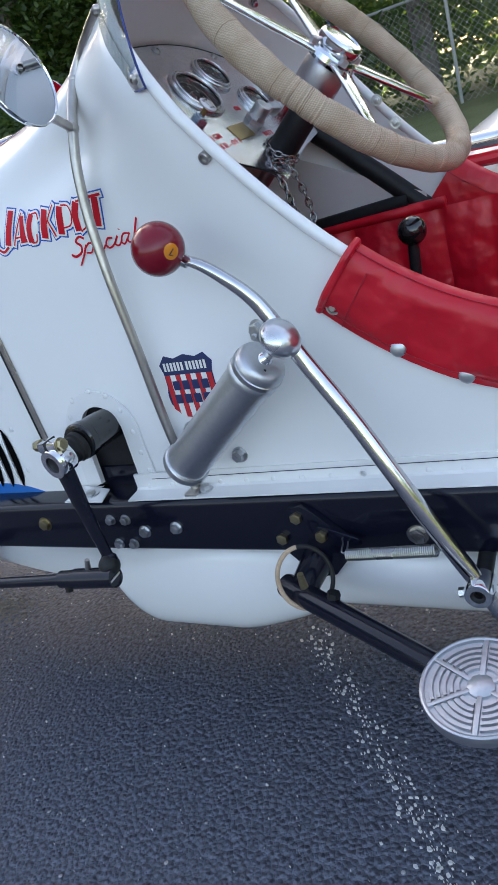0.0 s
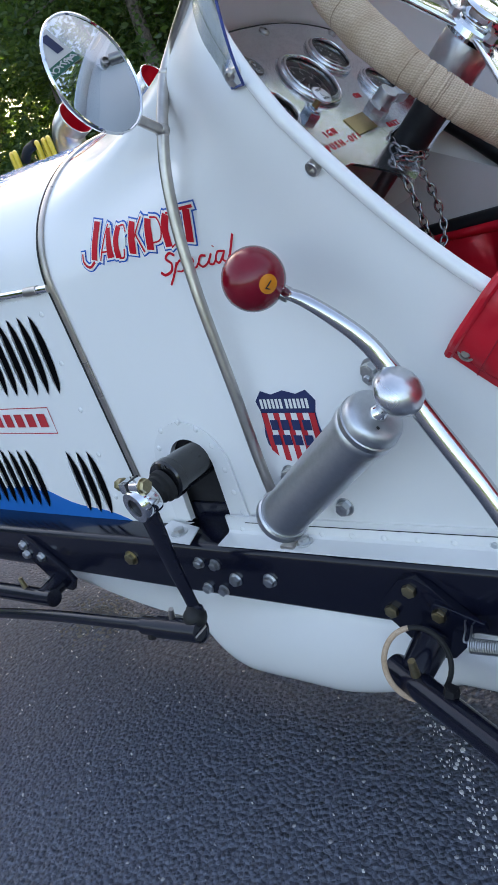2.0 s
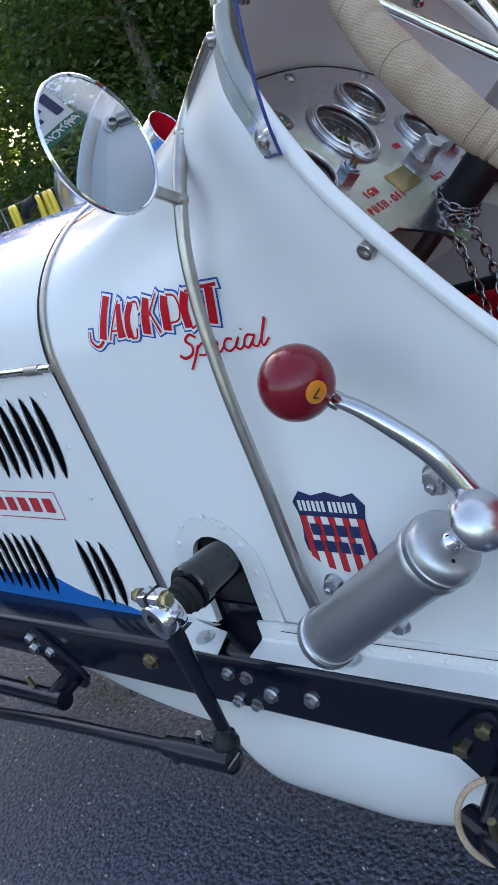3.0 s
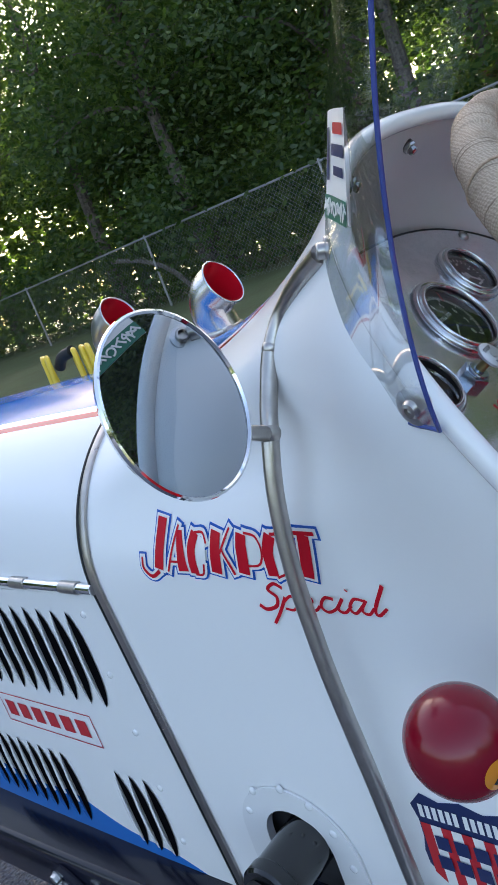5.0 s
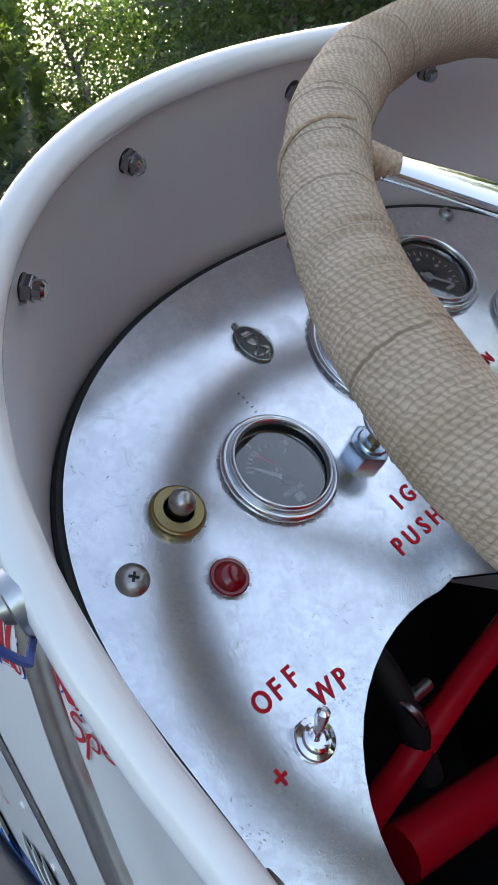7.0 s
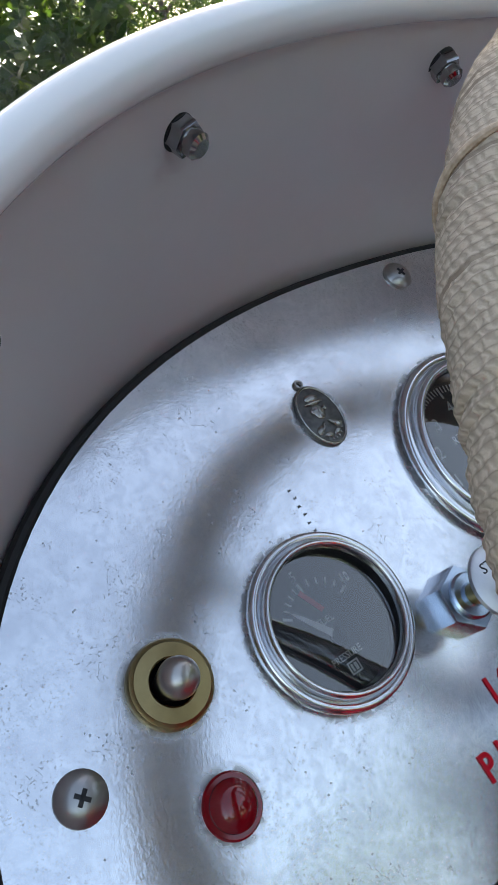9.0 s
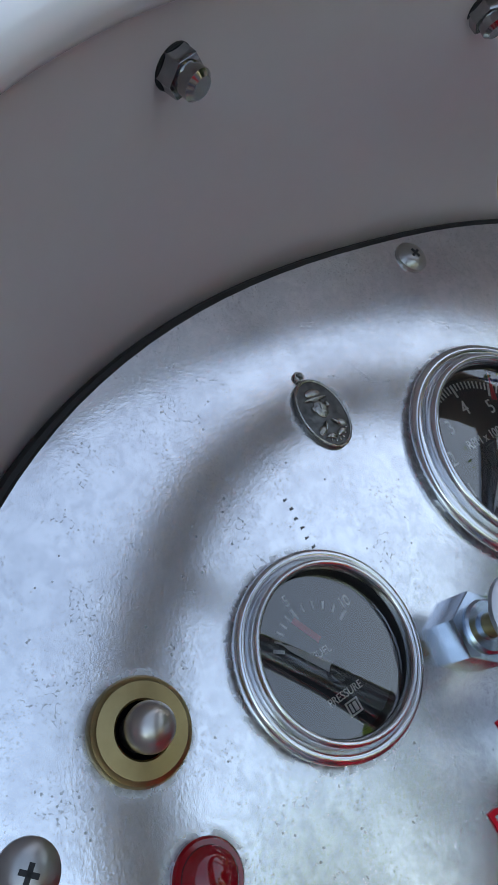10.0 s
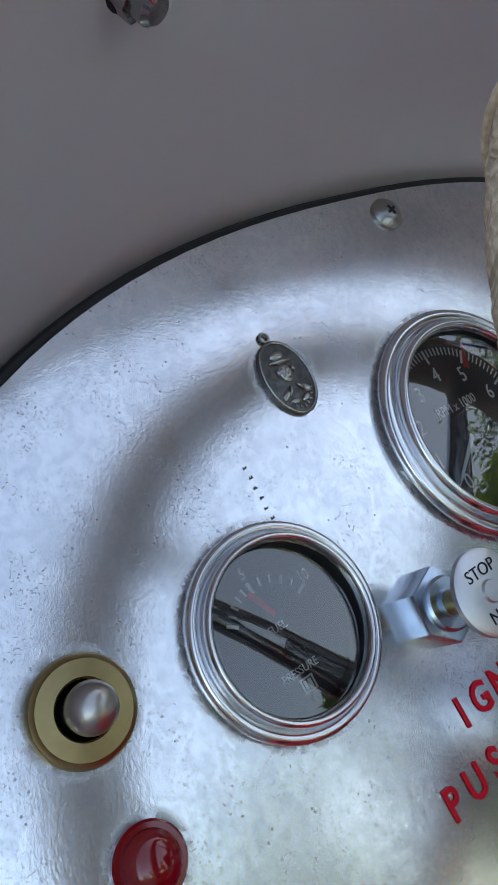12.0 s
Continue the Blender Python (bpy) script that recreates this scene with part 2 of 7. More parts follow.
def asphalt_material():
    m = bpy.data.materials.new("asphalt")
    m.use_nodes = True
    n, l, p = nodes_of(m)
    geo = n.new("ShaderNodeNewGeometry")
    vor = n.new("ShaderNodeTexVoronoi")
    vor.inputs["Scale"].default_value = 130
    l.new(geo.outputs["Position"], vor.inputs["Vector"])
    big = n.new("ShaderNodeTexNoise")
    big.inputs["Scale"].default_value, big.inputs["Detail"].default_value = 3, 6
    l.new(geo.outputs["Position"], big.inputs["Vector"])
    mid = n.new("ShaderNodeTexNoise")
    mid.inputs["Scale"].default_value, mid.inputs["Detail"].default_value = 120, 4
    l.new(geo.outputs["Position"], mid.inputs["Vector"])
    ramp = n.new("ShaderNodeValToRGB")
    ramp.color_ramp.elements[0].color = (0.020, 0.025, 0.040, 1)
    ramp.color_ramp.elements[1].color = (0.140, 0.160, 0.215, 1)
    ramp.color_ramp.elements[0].position, ramp.color_ramp.elements[1].position = 0.3, 0.75
    l.new(mid.outputs["Fac"], ramp.inputs["Fac"])
    # pale grit: single stone cells
    white = n.new("ShaderNodeTexWhiteNoise")
    l.new(vor.outputs["Position"], white.inputs["Vector"])
    pick = n.new("ShaderNodeMath")
    pick.operation = 'GREATER_THAN'
    pick.inputs[1].default_value = 0.992
    l.new(white.outputs["Value"], pick.inputs[0])
    near = n.new("ShaderNodeMath")
    near.operation = 'LESS_THAN'
    near.inputs[1].default_value = 0.42
    l.new(vor.outputs["Distance"], near.inputs[0])
    mul = n.new("ShaderNodeMath")
    mul.operation = 'MULTIPLY'
    l.new(pick.outputs[0], mul.inputs[0])
    l.new(near.outputs[0], mul.inputs[1])
    mix = n.new("ShaderNodeMix")
    mix.data_type = 'RGBA'
    mix.inputs["B"].default_value = (0.38, 0.38, 0.39, 1)
    l.new(mul.outputs[0], mix.inputs["Factor"])
    l.new(ramp.outputs["Color"], mix.inputs["A"])
    l.new(mix.outputs["Result"], p.inputs["Base Color"])
    rough = n.new("ShaderNodeMapRange")
    rough.inputs["To Min"].default_value, rough.inputs["To Max"].default_value = 0.5, 0.66
    l.new(big.outputs["Fac"], rough.inputs["Value"])
    l.new(rough.outputs[0], p.inputs["Roughness"])
    h = n.new("ShaderNodeMath")
    h.operation = 'SUBTRACT'
    h.inputs[0].default_value = 1.0
    l.new(vor.outputs["Distance"], h.inputs[1])
    hh = n.new("ShaderNodeMath")
    hh.operation = 'MULTIPLY_ADD'
    hh.inputs[1].default_value = 0.8
    l.new(mid.outputs["Fac"], hh.inputs[0])
    l.new(h.outputs[0], hh.inputs[2])
    b = n.new("ShaderNodeBump")
    b.inputs["Distance"].default_value = 0.0060
    l.new(hh.outputs[0], b.inputs["Height"])
    l.new(b.outputs["Normal"], p.inputs["Normal"])
    return m


ASPHALT = asphalt_material()
GRASS = material("grass", (0.12, 0.145, 0.055), 0.8, grain=0.6, scale=30, stain=0.6, second=(0.10, 0.095, 0.035), bump=0.03, stain_scale=0.8)
CHIP = material("paint_chip", (0.62, 0.62, 0.61), 0.7, grain=0.2, scale=200)
GRAVEL = material("pale_grit", (0.20, 0.19, 0.18), 0.9, grain=0.5, scale=200, stain=0.3, second=(0.07, 0.065, 0.06))


def leaf_material(name, a, b):
    """Leaves: two greens by island, some light passes through."""
    m = bpy.data.materials.new(name)
    m.use_nodes = True
    n, l, p = nodes_of(m)
    geo = n.new("ShaderNodeNewGeometry")
    mix = n.new("ShaderNodeMix")
    mix.data_type = 'RGBA'
    mix.inputs["A"].default_value, mix.inputs["B"].default_value = (*a, 1), (*b, 1)
    l.new(geo.outputs["Random Per Island"], mix.inputs["Factor"])
    l.new(mix.outputs["Result"], p.inputs["Base Color"])
    p.inputs["Roughness"].default_value = 0.5
    tr = n.new("ShaderNodeBsdfTranslucent")
    hue = n.new("ShaderNodeMix")
    hue.data_type = 'RGBA'
    hue.blend_type = 'MULTIPLY'
    hue.inputs["Factor"].default_value = 1
    hue.inputs["B"].default_value = (2.7, 3.0, 1.15, 1)
    l.new(mix.outputs["Result"], hue.inputs["A"])
    l.new(hue.outputs["Result"], tr.inputs["Color"])
    sh = n.new("ShaderNodeMixShader")
    sh.inputs[0].default_value = 0.38
    l.new(p.outputs[0], sh.inputs[1])
    l.new(tr.outputs[0], sh.inputs[2])
    l.new(sh.outputs[0], n["Material Output"].inputs["Surface"])
    return m


LEAF = leaf_material("leaf", (0.026, 0.058, 0.022), (0.080, 0.122, 0.038))


def clear_material(name, tint, rough=0.0, ior=1.45, share=1.0):
    """A thin clear pane: mostly straight through, with real gloss."""
    m = bpy.data.materials.new(name)
    m.use_nodes = True
    n, l, _ = nodes_of(m)
    tr = n.new("ShaderNodeBsdfTransparent")
    tr.inputs["Color"].default_value = (*tint, 1)
    gl = n.new("ShaderNodeBsdfGlossy")
    gl.inputs["Roughness"].default_value = rough
    fr = n.new("ShaderNodeFresnel")
    fr.inputs["IOR"].default_value = ior
    sh = n.new("ShaderNodeMixShader")
    part_of = n.new("ShaderNodeMath")
    part_of.operation = 'MULTIPLY'
    part_of.inputs[1].default_value = share
    l.new(fr.outputs[0], part_of.inputs[0])
    l.new(part_of.outputs[0], sh.inputs[0])
    l.new(tr.outputs[0], sh.inputs[1])
    l.new(gl.outputs[0], sh.inputs[2])
    l.new(sh.outputs[0], n["Material Output"].inputs["Surface"])
    return m


PLEXI = clear_material("clear_plastic", (0.91, 0.94, 0.96), 0.06, 1.40, 0.55)
PLEXIEDGE = material("plastic_edge", (0.06, 0.10, 0.36), 0.25, coat=0.3, trans=0.3)
GLASS = clear_material("gauge_glass", (0.97, 0.98, 0.98), 0.012, 2.35)
MIRROR = material("mirror_glass", (0.47, 0.51, 0.55), 0.015, 1.0)


def cord_material():
    """Twisted cord: pale plies crossing darker gaps, with soiled patches."""
    m = bpy.data.materials.new("cord")
    m.use_nodes = True
    n, l, p = nodes_of(m)
    geo = n.new("ShaderNodeNewGeometry")

    def tex(scale, detail):
        k = n.new("ShaderNodeTexNoise")
        k.inputs["Scale"].default_value, k.inputs["Detail"].default_value = scale, detail
        l.new(geo.outputs["Position"], k.inputs["Vector"])
        return k.outputs["Fac"]

    ply, fibre, soil = tex(620, 2.5), tex(1700, 3), tex(22, 4)
    ramp = n.new("ShaderNodeValToRGB")
    ramp.color_ramp.elements[0].position, ramp.color_ramp.elements[0].color = 0.30, (0.43, 0.30, 0.205, 1)
    ramp.color_ramp.elements[1].position, ramp.color_ramp.elements[1].color = 0.66, (0.64, 0.475, 0.345, 1)
    l.new(ply, ramp.inputs["Fac"])
    mix = n.new("ShaderNodeMix")
    mix.data_type, mix.blend_type = 'RGBA', 'MULTIPLY'
    mix.inputs["B"].default_value = (0.78, 0.74, 0.70, 1)
    rng = n.new("ShaderNodeMapRange")
    rng.inputs["From Min"].default_value, rng.inputs["From Max"].default_value = 0.42, 0.66
    l.new(soil, rng.inputs["Value"])
    l.new(rng.outputs[0], mix.inputs["Factor"])
    l.new(ramp.outputs["Color"], mix.inputs["A"])
    l.new(mix.outputs["Result"], p.inputs["Base Color"])
    p.inputs["Roughness"].default_value = 0.85
    add = n.new("ShaderNodeMath")
    add.operation = 'MULTIPLY_ADD'
    add.inputs[1].default_value = 0.3
    l.new(fibre, add.inputs[0])
    l.new(ply, add.inputs[2])
    b = n.new("ShaderNodeBump")
    b.inputs["Distance"].default_value = 0.0005
    l.new(add.outputs[0], b.inputs["Height"])
    l.new(b.outputs["Normal"], p.inputs["Normal"])
    return m


CORD = cord_material()


def wound_cord_material():
    """Two-ply twine wound round a rim: u counts the turns, v goes once round; pale flecks of the twist between dark gaps."""
    m = bpy.data.materials.new("wound_cord")
    m.use_nodes = True
    n, l, p = nodes_of(m)

    def mth(op, a, b=0.0, c=0.0):
        k = n.new("ShaderNodeMath")
        k.operation = op
        for i, v in enumerate((a, b, c)):
            if isinstance(v, (int, float)):
                k.inputs[i].default_value = v
            else:
                l.new(v, k.inputs[i])
        return k.outputs[0]

    uv = n.new("ShaderNodeUVMap")
    sep = n.new("ShaderNodeSeparateXYZ")
    l.new(uv.outputs[0], sep.inputs[0])
    geo = n.new("ShaderNodeNewGeometry")

    def tex(scale, detail):
        k = n.new("ShaderNodeTexNoise")
        k.inputs["Scale"].default_value, k.inputs["Detail"].default_value = scale, detail
        l.new(geo.outputs["Position"], k.inputs["Vector"])
        return k.outputs["Fac"]

    wander = mth('MULTIPLY', tex(140, 2), 0.9)
    turn = mth('ADD', mth('ADD', sep.outputs["X"], sep.outputs["Y"]), wander)
    groove = mth('ABSOLUTE', mth('SINE', mth('MULTIPLY', turn, math.pi)))
    slip = mth('MULTIPLY', mth('FLOOR', turn), 2.399)
    twist = mth('ADD', mth('MULTIPLY', sep.outputs["Y"], 2 * math.pi * 42), mth('ADD', slip, mth('MULTIPLY', mth('FRACT', turn), 3.4)))
    chance = n.new("ShaderNodeTexWhiteNoise")
    chance.noise_dimensions = '1D'
    l.new(mth('FLOOR', turn), chance.inputs["W"])
    crease = mth('MULTIPLY', mth('GREATER_THAN', chance.outputs["Value"], 0.94), mth('LESS_THAN', mth('FRACT', turn), 0.42))
    gap = mth('SUBTRACT', 1.0, mth('MULTIPLY', mth('MULTIPLY', crease, tex(90, 2)), 1.3))
    ply = mth('MULTIPLY_ADD', mth('SINE', mth('ADD', twist, mth('MULTIPLY', tex(330, 3), 11.0))), 0.5, 0.5)
    light = mth('MULTIPLY', mth('MULTIPLY', mth('MULTIPLY_ADD', ply, 0.45, 0.55), mth('MULTIPLY_ADD', mth('POWER', groove, 0.45), 0.6, 0.4)), gap)
    ramp = n.new("ShaderNodeValToRGB")
    ramp.color_ramp.elements[0].position, ramp.color_ramp.elements[0].color = 0.05, (0.265, 0.190, 0.135, 1)
    ramp.color_ramp.elements[1].position, ramp.color_ramp.elements[1].color = 0.9, (0.60, 0.465, 0.350, 1)
    l.new(light, ramp.inputs["Fac"])
    soil = n.new("ShaderNodeMapRange")
    soil.inputs["From Min"].default_value, soil.inputs["From Max"].default_value = 0.42, 0.66
    l.new(tex(24, 4), soil.inputs["Value"])
    mix = n.new("ShaderNodeMix")
    mix.data_type, mix.blend_type = 'RGBA', 'MULTIPLY'
    mix.inputs["B"].default_value = (0.80, 0.75, 0.70, 1)
    l.new(soil.outputs[0], mix.inputs["Factor"])
    l.new(ramp.outputs["Color"], mix.inputs["A"])
    l.new(mix.outputs["Result"], p.inputs["Base Color"])
    p.inputs["Roughness"].default_value = 0.85
    p.inputs["Specular IOR Level"].default_value = 0.2
    b = n.new("ShaderNodeBump")
    b.inputs["Distance"].default_value = 0.0006
    l.new(mth('ADD', light, mth('MULTIPLY', tex(1600, 3), 0.25)), b.inputs["Height"])
    l.new(b.outputs["Normal"], p.inputs["Normal"])
    return m


TWINE = wound_cord_material()

# ---- building helpers ----
BASES = {}


def link_mesh(name, bm, mat, smooth=True):
    me = bpy.data.meshes.new(name)
    bm.to_mesh(me)
    bm.free()
    for m in mat if isinstance(mat, (list, tuple)) else (mat,):
        me.materials.append(m)
    ob = new(name, me)
    return ob


def shade(me, angle=35):
    """Smooth shading with creases kept sharp."""
    me.polygons.foreach_set("use_smooth", [True] * len(me.polygons))
    me.set_sharp_from_angle(angle=radians(angle))


def thing(name, base, label, category, group="", kind=""):
    ob = new(name)
    ob.empty_display_size = 0.05
    ob.location = base
    BASES[ob.name] = Vector(base)
    return tagged(ob, label, category, group, kind)


def part(name, bm, mat, parent, label="", sharp=35):
    """One mesh object under a thing or a part; the bmesh is in world places."""
    base = BASES.get(parent.name, Vector())
    bmesh.ops.translate(bm, verts=bm.verts, vec=-base)
    me = bpy.data.meshes.new(name)
    bmesh.ops.recalc_face_normals(bm, faces=bm.faces)
    bm.to_mesh(me)
    bm.free()
    for m in mat if isinstance(mat, (list, tuple)) else (mat,):
        me.materials.append(m)
    shade(me, sharp)
    ob = new(name, me)
    ob.parent = parent
    BASES[ob.name] = base
    return tagged(ob, label) if label else ob


def solid(name, bm, mat, label, category, kind="", group="", sharp=35, recalc=True):
    """One mesh that is a whole thing, its origin at its base."""
    low = [min(v.co[i] for v in bm.verts) for i in range(3)]
    high = [max(v.co[i] for v in bm.verts) for i in range(3)]
    base = Vector(((low[0] + high[0]) / 2, (low[1] + high[1]) / 2, low[2]))
    bmesh.ops.translate(bm, verts=bm.verts, vec=-base)
    if recalc:
        bmesh.ops.recalc_face_normals(bm, faces=bm.faces)
    me = bpy.data.meshes.new(name)
    bm.to_mesh(me)
    bm.free()
    for m in mat if isinstance(mat, (list, tuple)) else (mat,):
        me.materials.append(m)
    shade(me, sharp)
    ob = new(name, me)
    ob.location = base
    BASES[ob.name] = base
    return tagged(ob, label, category, group, kind)


def axes(z, hint=(0, 0, 1)):
    z = Vector(z).normalized()
    x = Vector(hint).cross(z)
    if x.length < 1e-4:
        x = Vector((0, 1, 0)).cross(z)
        if x.length < 1e-4:
            x = Vector((1, 0, 0)).cross(z)
    x.normalize()
    return x, z.cross(x), z


def frame_at(origin, z, hint=(0, 0, 1)):
    """Matrix with its z along z and its y as near to hint as can be."""
    x, y, z = axes(z, hint)
    m = Matrix((x, y, z)).transposed().to_4x4()
    m.translation = Vector(origin)
    return m


def lathe(bm, m, profile, n=32, closed=False):
    """Turn (radius, height) pairs round the z of the matrix m."""
    rings = []
    for r, h in profile:
        if r < 1e-6:
            rings.append([bm.verts.new(m @ Vector((0, 0, h)))])
        else:
            rings.append([bm.verts.new(m @ Vector((r * math.cos(a), r * math.sin(a), h))) for a in (2 * math.pi * i / n for i in range(n))])
    pairs = list(zip(rings, rings[1:])) + ([(rings[-1], rings[0])] if closed else [])
    for a, b in pairs:
        for i in range(n):
            j = (i + 1) % n
            if len(a) == 1 and len(b) == 1:
                continue
            if len(a) == 1:
                bm.faces.new((a[0], b[i], b[j]))
            elif len(b) == 1:
                bm.faces.new((a[i], a[j], b[0]))
            else:
                bm.faces.new((a[i], a[j], b[j], b[i]))
    return bm


def cyl(bm, p0, p1, r, r1=None, n=24, edge=0.0):
    p0, p1 = Vector(p0), Vector(p1)
    h = (p1 - p0).length
    r1 = r if r1 is None else r1
    prof = [(0, 0), (r - edge, 0), (r, edge), (r1, h - edge), (r1 - edge, h), (0, h)] if edge else [(0, 0), (r, 0), (r1, h), (0, h)]
    return lathe(bm, frame_at(p0, p1 - p0), prof, n)


def ball(bm, c, r, n=32, axis=(0, 0, 1)):
    prof = [(r * math.sin(math.pi * i / (n // 2)), -r * math.cos(math.pi * i / (n // 2))) for i in range(n // 2 + 1)]
    prof[0], prof[-1] = (0, -r), (0, r)
    return lathe(bm, frame_at(c, axis), prof, n)


def torus(bm, m, R, r, n=48, k=12, squash=1.0):
    return lathe(bm, m, [(R + r * math.cos(2 * math.pi * i / k), squash * r * math.sin(2 * math.pi * i / k)) for i in range(k)], n, closed=True)


def smooth_path(points, steps=10, closed=False):
    """Catmull-Rom through the points."""
    pts = [Vector(p) for p in points]
    out, count = [], len(pts)
    for i in range(count if closed else count - 1):
        if closed:
            a, b, c, d = (pts[(i + k) % count] for k in (-1, 0, 1, 2))
        else:
            b, c = pts[i], pts[i + 1]
            a = pts[i - 1] if i else b + (b - c)
            d = pts[i + 2] if i + 2 < count else c + (c - b)
        for s in range(steps):
            t = s / steps
            out.append(0.5 * (2 * b + (c - a) * t + (2 * a - 5 * b + 4 * c - d) * t * t + (3 * b - a - 3 * c + d) * t ** 3))
    if not closed:
        out.append(pts[-1])
    return out


def tube(bm, pts, r, n=12, closed=False, caps=True):
    """Sweep a circle along a path; r is a number or one for each point."""
    pts = [Vector(p) for p in pts]
    count = len(pts)
    rs = [r] * count if isinstance(r, (int, float)) else r
    rings = []
    tan = (pts[1] - pts[0]).normalized()
    nx = axes(tan)[0]
    for i, p in enumerate(pts):
        if closed:
            t = (pts[(i + 1) % count] - pts[i - 1]).normalized()
        else:
            t = (pts[min(i + 1, count - 1)] - pts[max(i - 1, 0)]).normalized()
        nx = (nx - t * nx.dot(t)).normalized()
        ny = t.cross(nx)
        rings.append([bm.verts.new(p + rs[i] * (math.cos(a) * nx + math.sin(a) * ny)) for a in (2 * math.pi * k / n for k in range(n))])
    for i in range(count if closed else count - 1):
        a, b = rings[i], rings[(i + 1) % count]
        for k in range(n):
            bm.faces.new((a[k], a[(k + 1) % n], b[(k + 1) % n], b[k]))
    if caps and not closed:
        bm.faces.new(list(reversed(rings[0])))
        bm.faces.new(rings[-1])
    return bm


def box(bm, m, size, bevel=0.0, segments=2):
    """A box centred on the matrix m, its edges rounded."""
    made = bmesh.ops.create_cube(bm, size=1.0, matrix=m @ Matrix.Diagonal((*size, 1)))
    if bevel:
        edges = list({e for v in made["verts"] for e in v.link_edges})
        bmesh.ops.bevel(bm, geom=edges, offset=bevel, segments=segments, affect='EDGES', profile=0.6)
    return bm


def prism(bm, m, outline, depth, bevel=0.0):
    """A flat plate: the outline in the x, y of m, from z 0 to depth."""
    low = [bm.verts.new(m @ Vector((x, y, 0))) for x, y in outline]
    high = [bm.verts.new(m @ Vector((x, y, depth))) for x, y in outline]
    f1 = bm.faces.new(list(reversed(low)))
    f2 = bm.faces.new(high)
    n = len(outline)
    for i in range(n):
        bm.faces.new((low[i], low[(i + 1) % n], high[(i + 1) % n], high[i]))
    if bevel:
        bmesh.ops.bevel(bm, geom=list(f2.edges), offset=bevel, segments=2, affect='EDGES', profile=0.6)
    return bm


def hexbolt(bm, p, normal, r=0.008, h=0.006, washer=0.0, turn=0.0, stud=0.0):
    m = frame_at(p, normal) @ pose(0, 0, 0, 0, 0, turn)
    base = 0.0
    if washer:
        lathe(bm, m, [(0, 0), (washer, 0), (washer, 0.0012), (0, 0.0012)], 24)
        base = 0.0012
    six = [(r * math.cos(math.pi / 3 * i), r * math.sin(math.pi / 3 * i)) for i in range(6)]
    prism(bm, m @ pose(0, 0, base), six, h, bevel=r * 0.12)
    if stud:
        lathe(bm, m @ pose(0, 0, base + h), [(stud, -0.001), (stud, stud * 0.8), (stud * 0.7, stud * 1.1), (0, stud * 1.1)], 16)
    else:
        lathe(bm, m @ pose(0, 0, base + h), [(r * 0.62, -0.0008), (r * 0.62, 0.0004), (0, 0.0006)], 18)
    return bm


def superpow(v, e):
    return math.copysign(abs(v) ** e, v)


# ---- body surfaces ----
def strip_point(k):
    """Line where hood meets cowl, from the top (0) down the near side: 1 at the shoulder, 2 at the foot."""
    if k <= 1:
        a = math.pi / 2 * (1 - k)
        z, y = 0.795 + 0.173 * math.sin(a), YC - 0.224 * math.cos(a)
    else:
        z = 0.795 - (k - 1) * 0.365
        y = 0.062 - 0.016 * (k - 1)
    return Vector((-0.258 - 0.09 * (z - 0.812), y, z))


def bezier(a, b, c, d, t):
    s = 1 - t
    return s ** 3 * a + 3 * s * s * t * b + 3 * s * t * t * c + t ** 3 * d


def rim_point(k):
    """Rolled edge of the cockpit: 0 at the top centre, 1 where the side begins, on to 2 far behind."""
    if k <= 1:
        a = math.pi / 2 * (1 - k)
        z, y = 0.909 + 0.1938 * superpow(math.sin(a), 2 / 2.55), YC - 0.264 * superpow(math.cos(a), 2 / 2.55)
        return Vector((0.699 - 0.555 * z, y, z))
    t = (k - 1) / 0.6
    if t <= 1:
        x = bezier(0.1945, 0.320, 0.43, 0.62, t)
        z = bezier(0.909, 0.7257, 0.62, 0.615, t)
    else:
        x, z = 0.62 + (t - 1) * 0.75, 0.615
    return Vector((x, 0.022 + 0.007 * min(1, (k - 1) * 4), z))


def foot_point(k):
    """Lower boundary of the cowl side for k above 1: down the strip, then back along the rail."""
    if k < 1.35:
        return strip_point(1 + (k - 1) / 0.35)
    s = (k - 1.35) / 0.65
    x = -0.224 + s * 1.34
    return Vector((x, 0.046 - 0.009 * min(1, s * 4), 0.430 + 0.04 * min(1, s * 3)))


def cowl_point(k, s):
    """Skin of the cowl: k round the section, s from the hood line (0) to the rim (1)."""
    a = strip_point(k) if k <= 1 else foot_point(k)
    b = rim_point(k)
    if k <= 1:
        ang = math.pi / 2 * (1 - k)
        nrm = Vector((0, -math.cos(ang), math.sin(ang)))
    else:
        nrm = Vector((0, -1, 0))
    v = b - a
    out = v.dot(nrm)
    flat = v - nrm * out
    soft = 2 * s * (1 - s) * (0.12 if k <= 1 else 0.25) + s * s
    t = max(0.0, min(1.0, (s - 0.50) / 0.44))
    dished = t * t * (3 - 2 * t) - 0.9 * s * (1 - s)
    w = max(0.0, min(1.0, (k - 0.55) / 0.35)) * max(0.0, min(1.0, (1.34 - k) / 0.24))
    return a + flat * (1.24 * s * (1 - s) + s * s) + nrm * out * (soft + (dished - soft) * w * w * (3 - 2 * w))


def mirror_y(p):
    return Vector((p.x, 2 * YC - p.y, p.z))


def sheet(rows, bm=None):
    """Quads over a grid of points."""
    bm = bm or bmesh.new()
    vs = [[bm.verts.new(p) for p in row] for row in rows]
    for a, b in zip(vs, vs[1:]):
        for i in range(len(a) - 1):
            bm.faces.new((a[i], a[i + 1], b[i + 1], b[i]))
    return bm


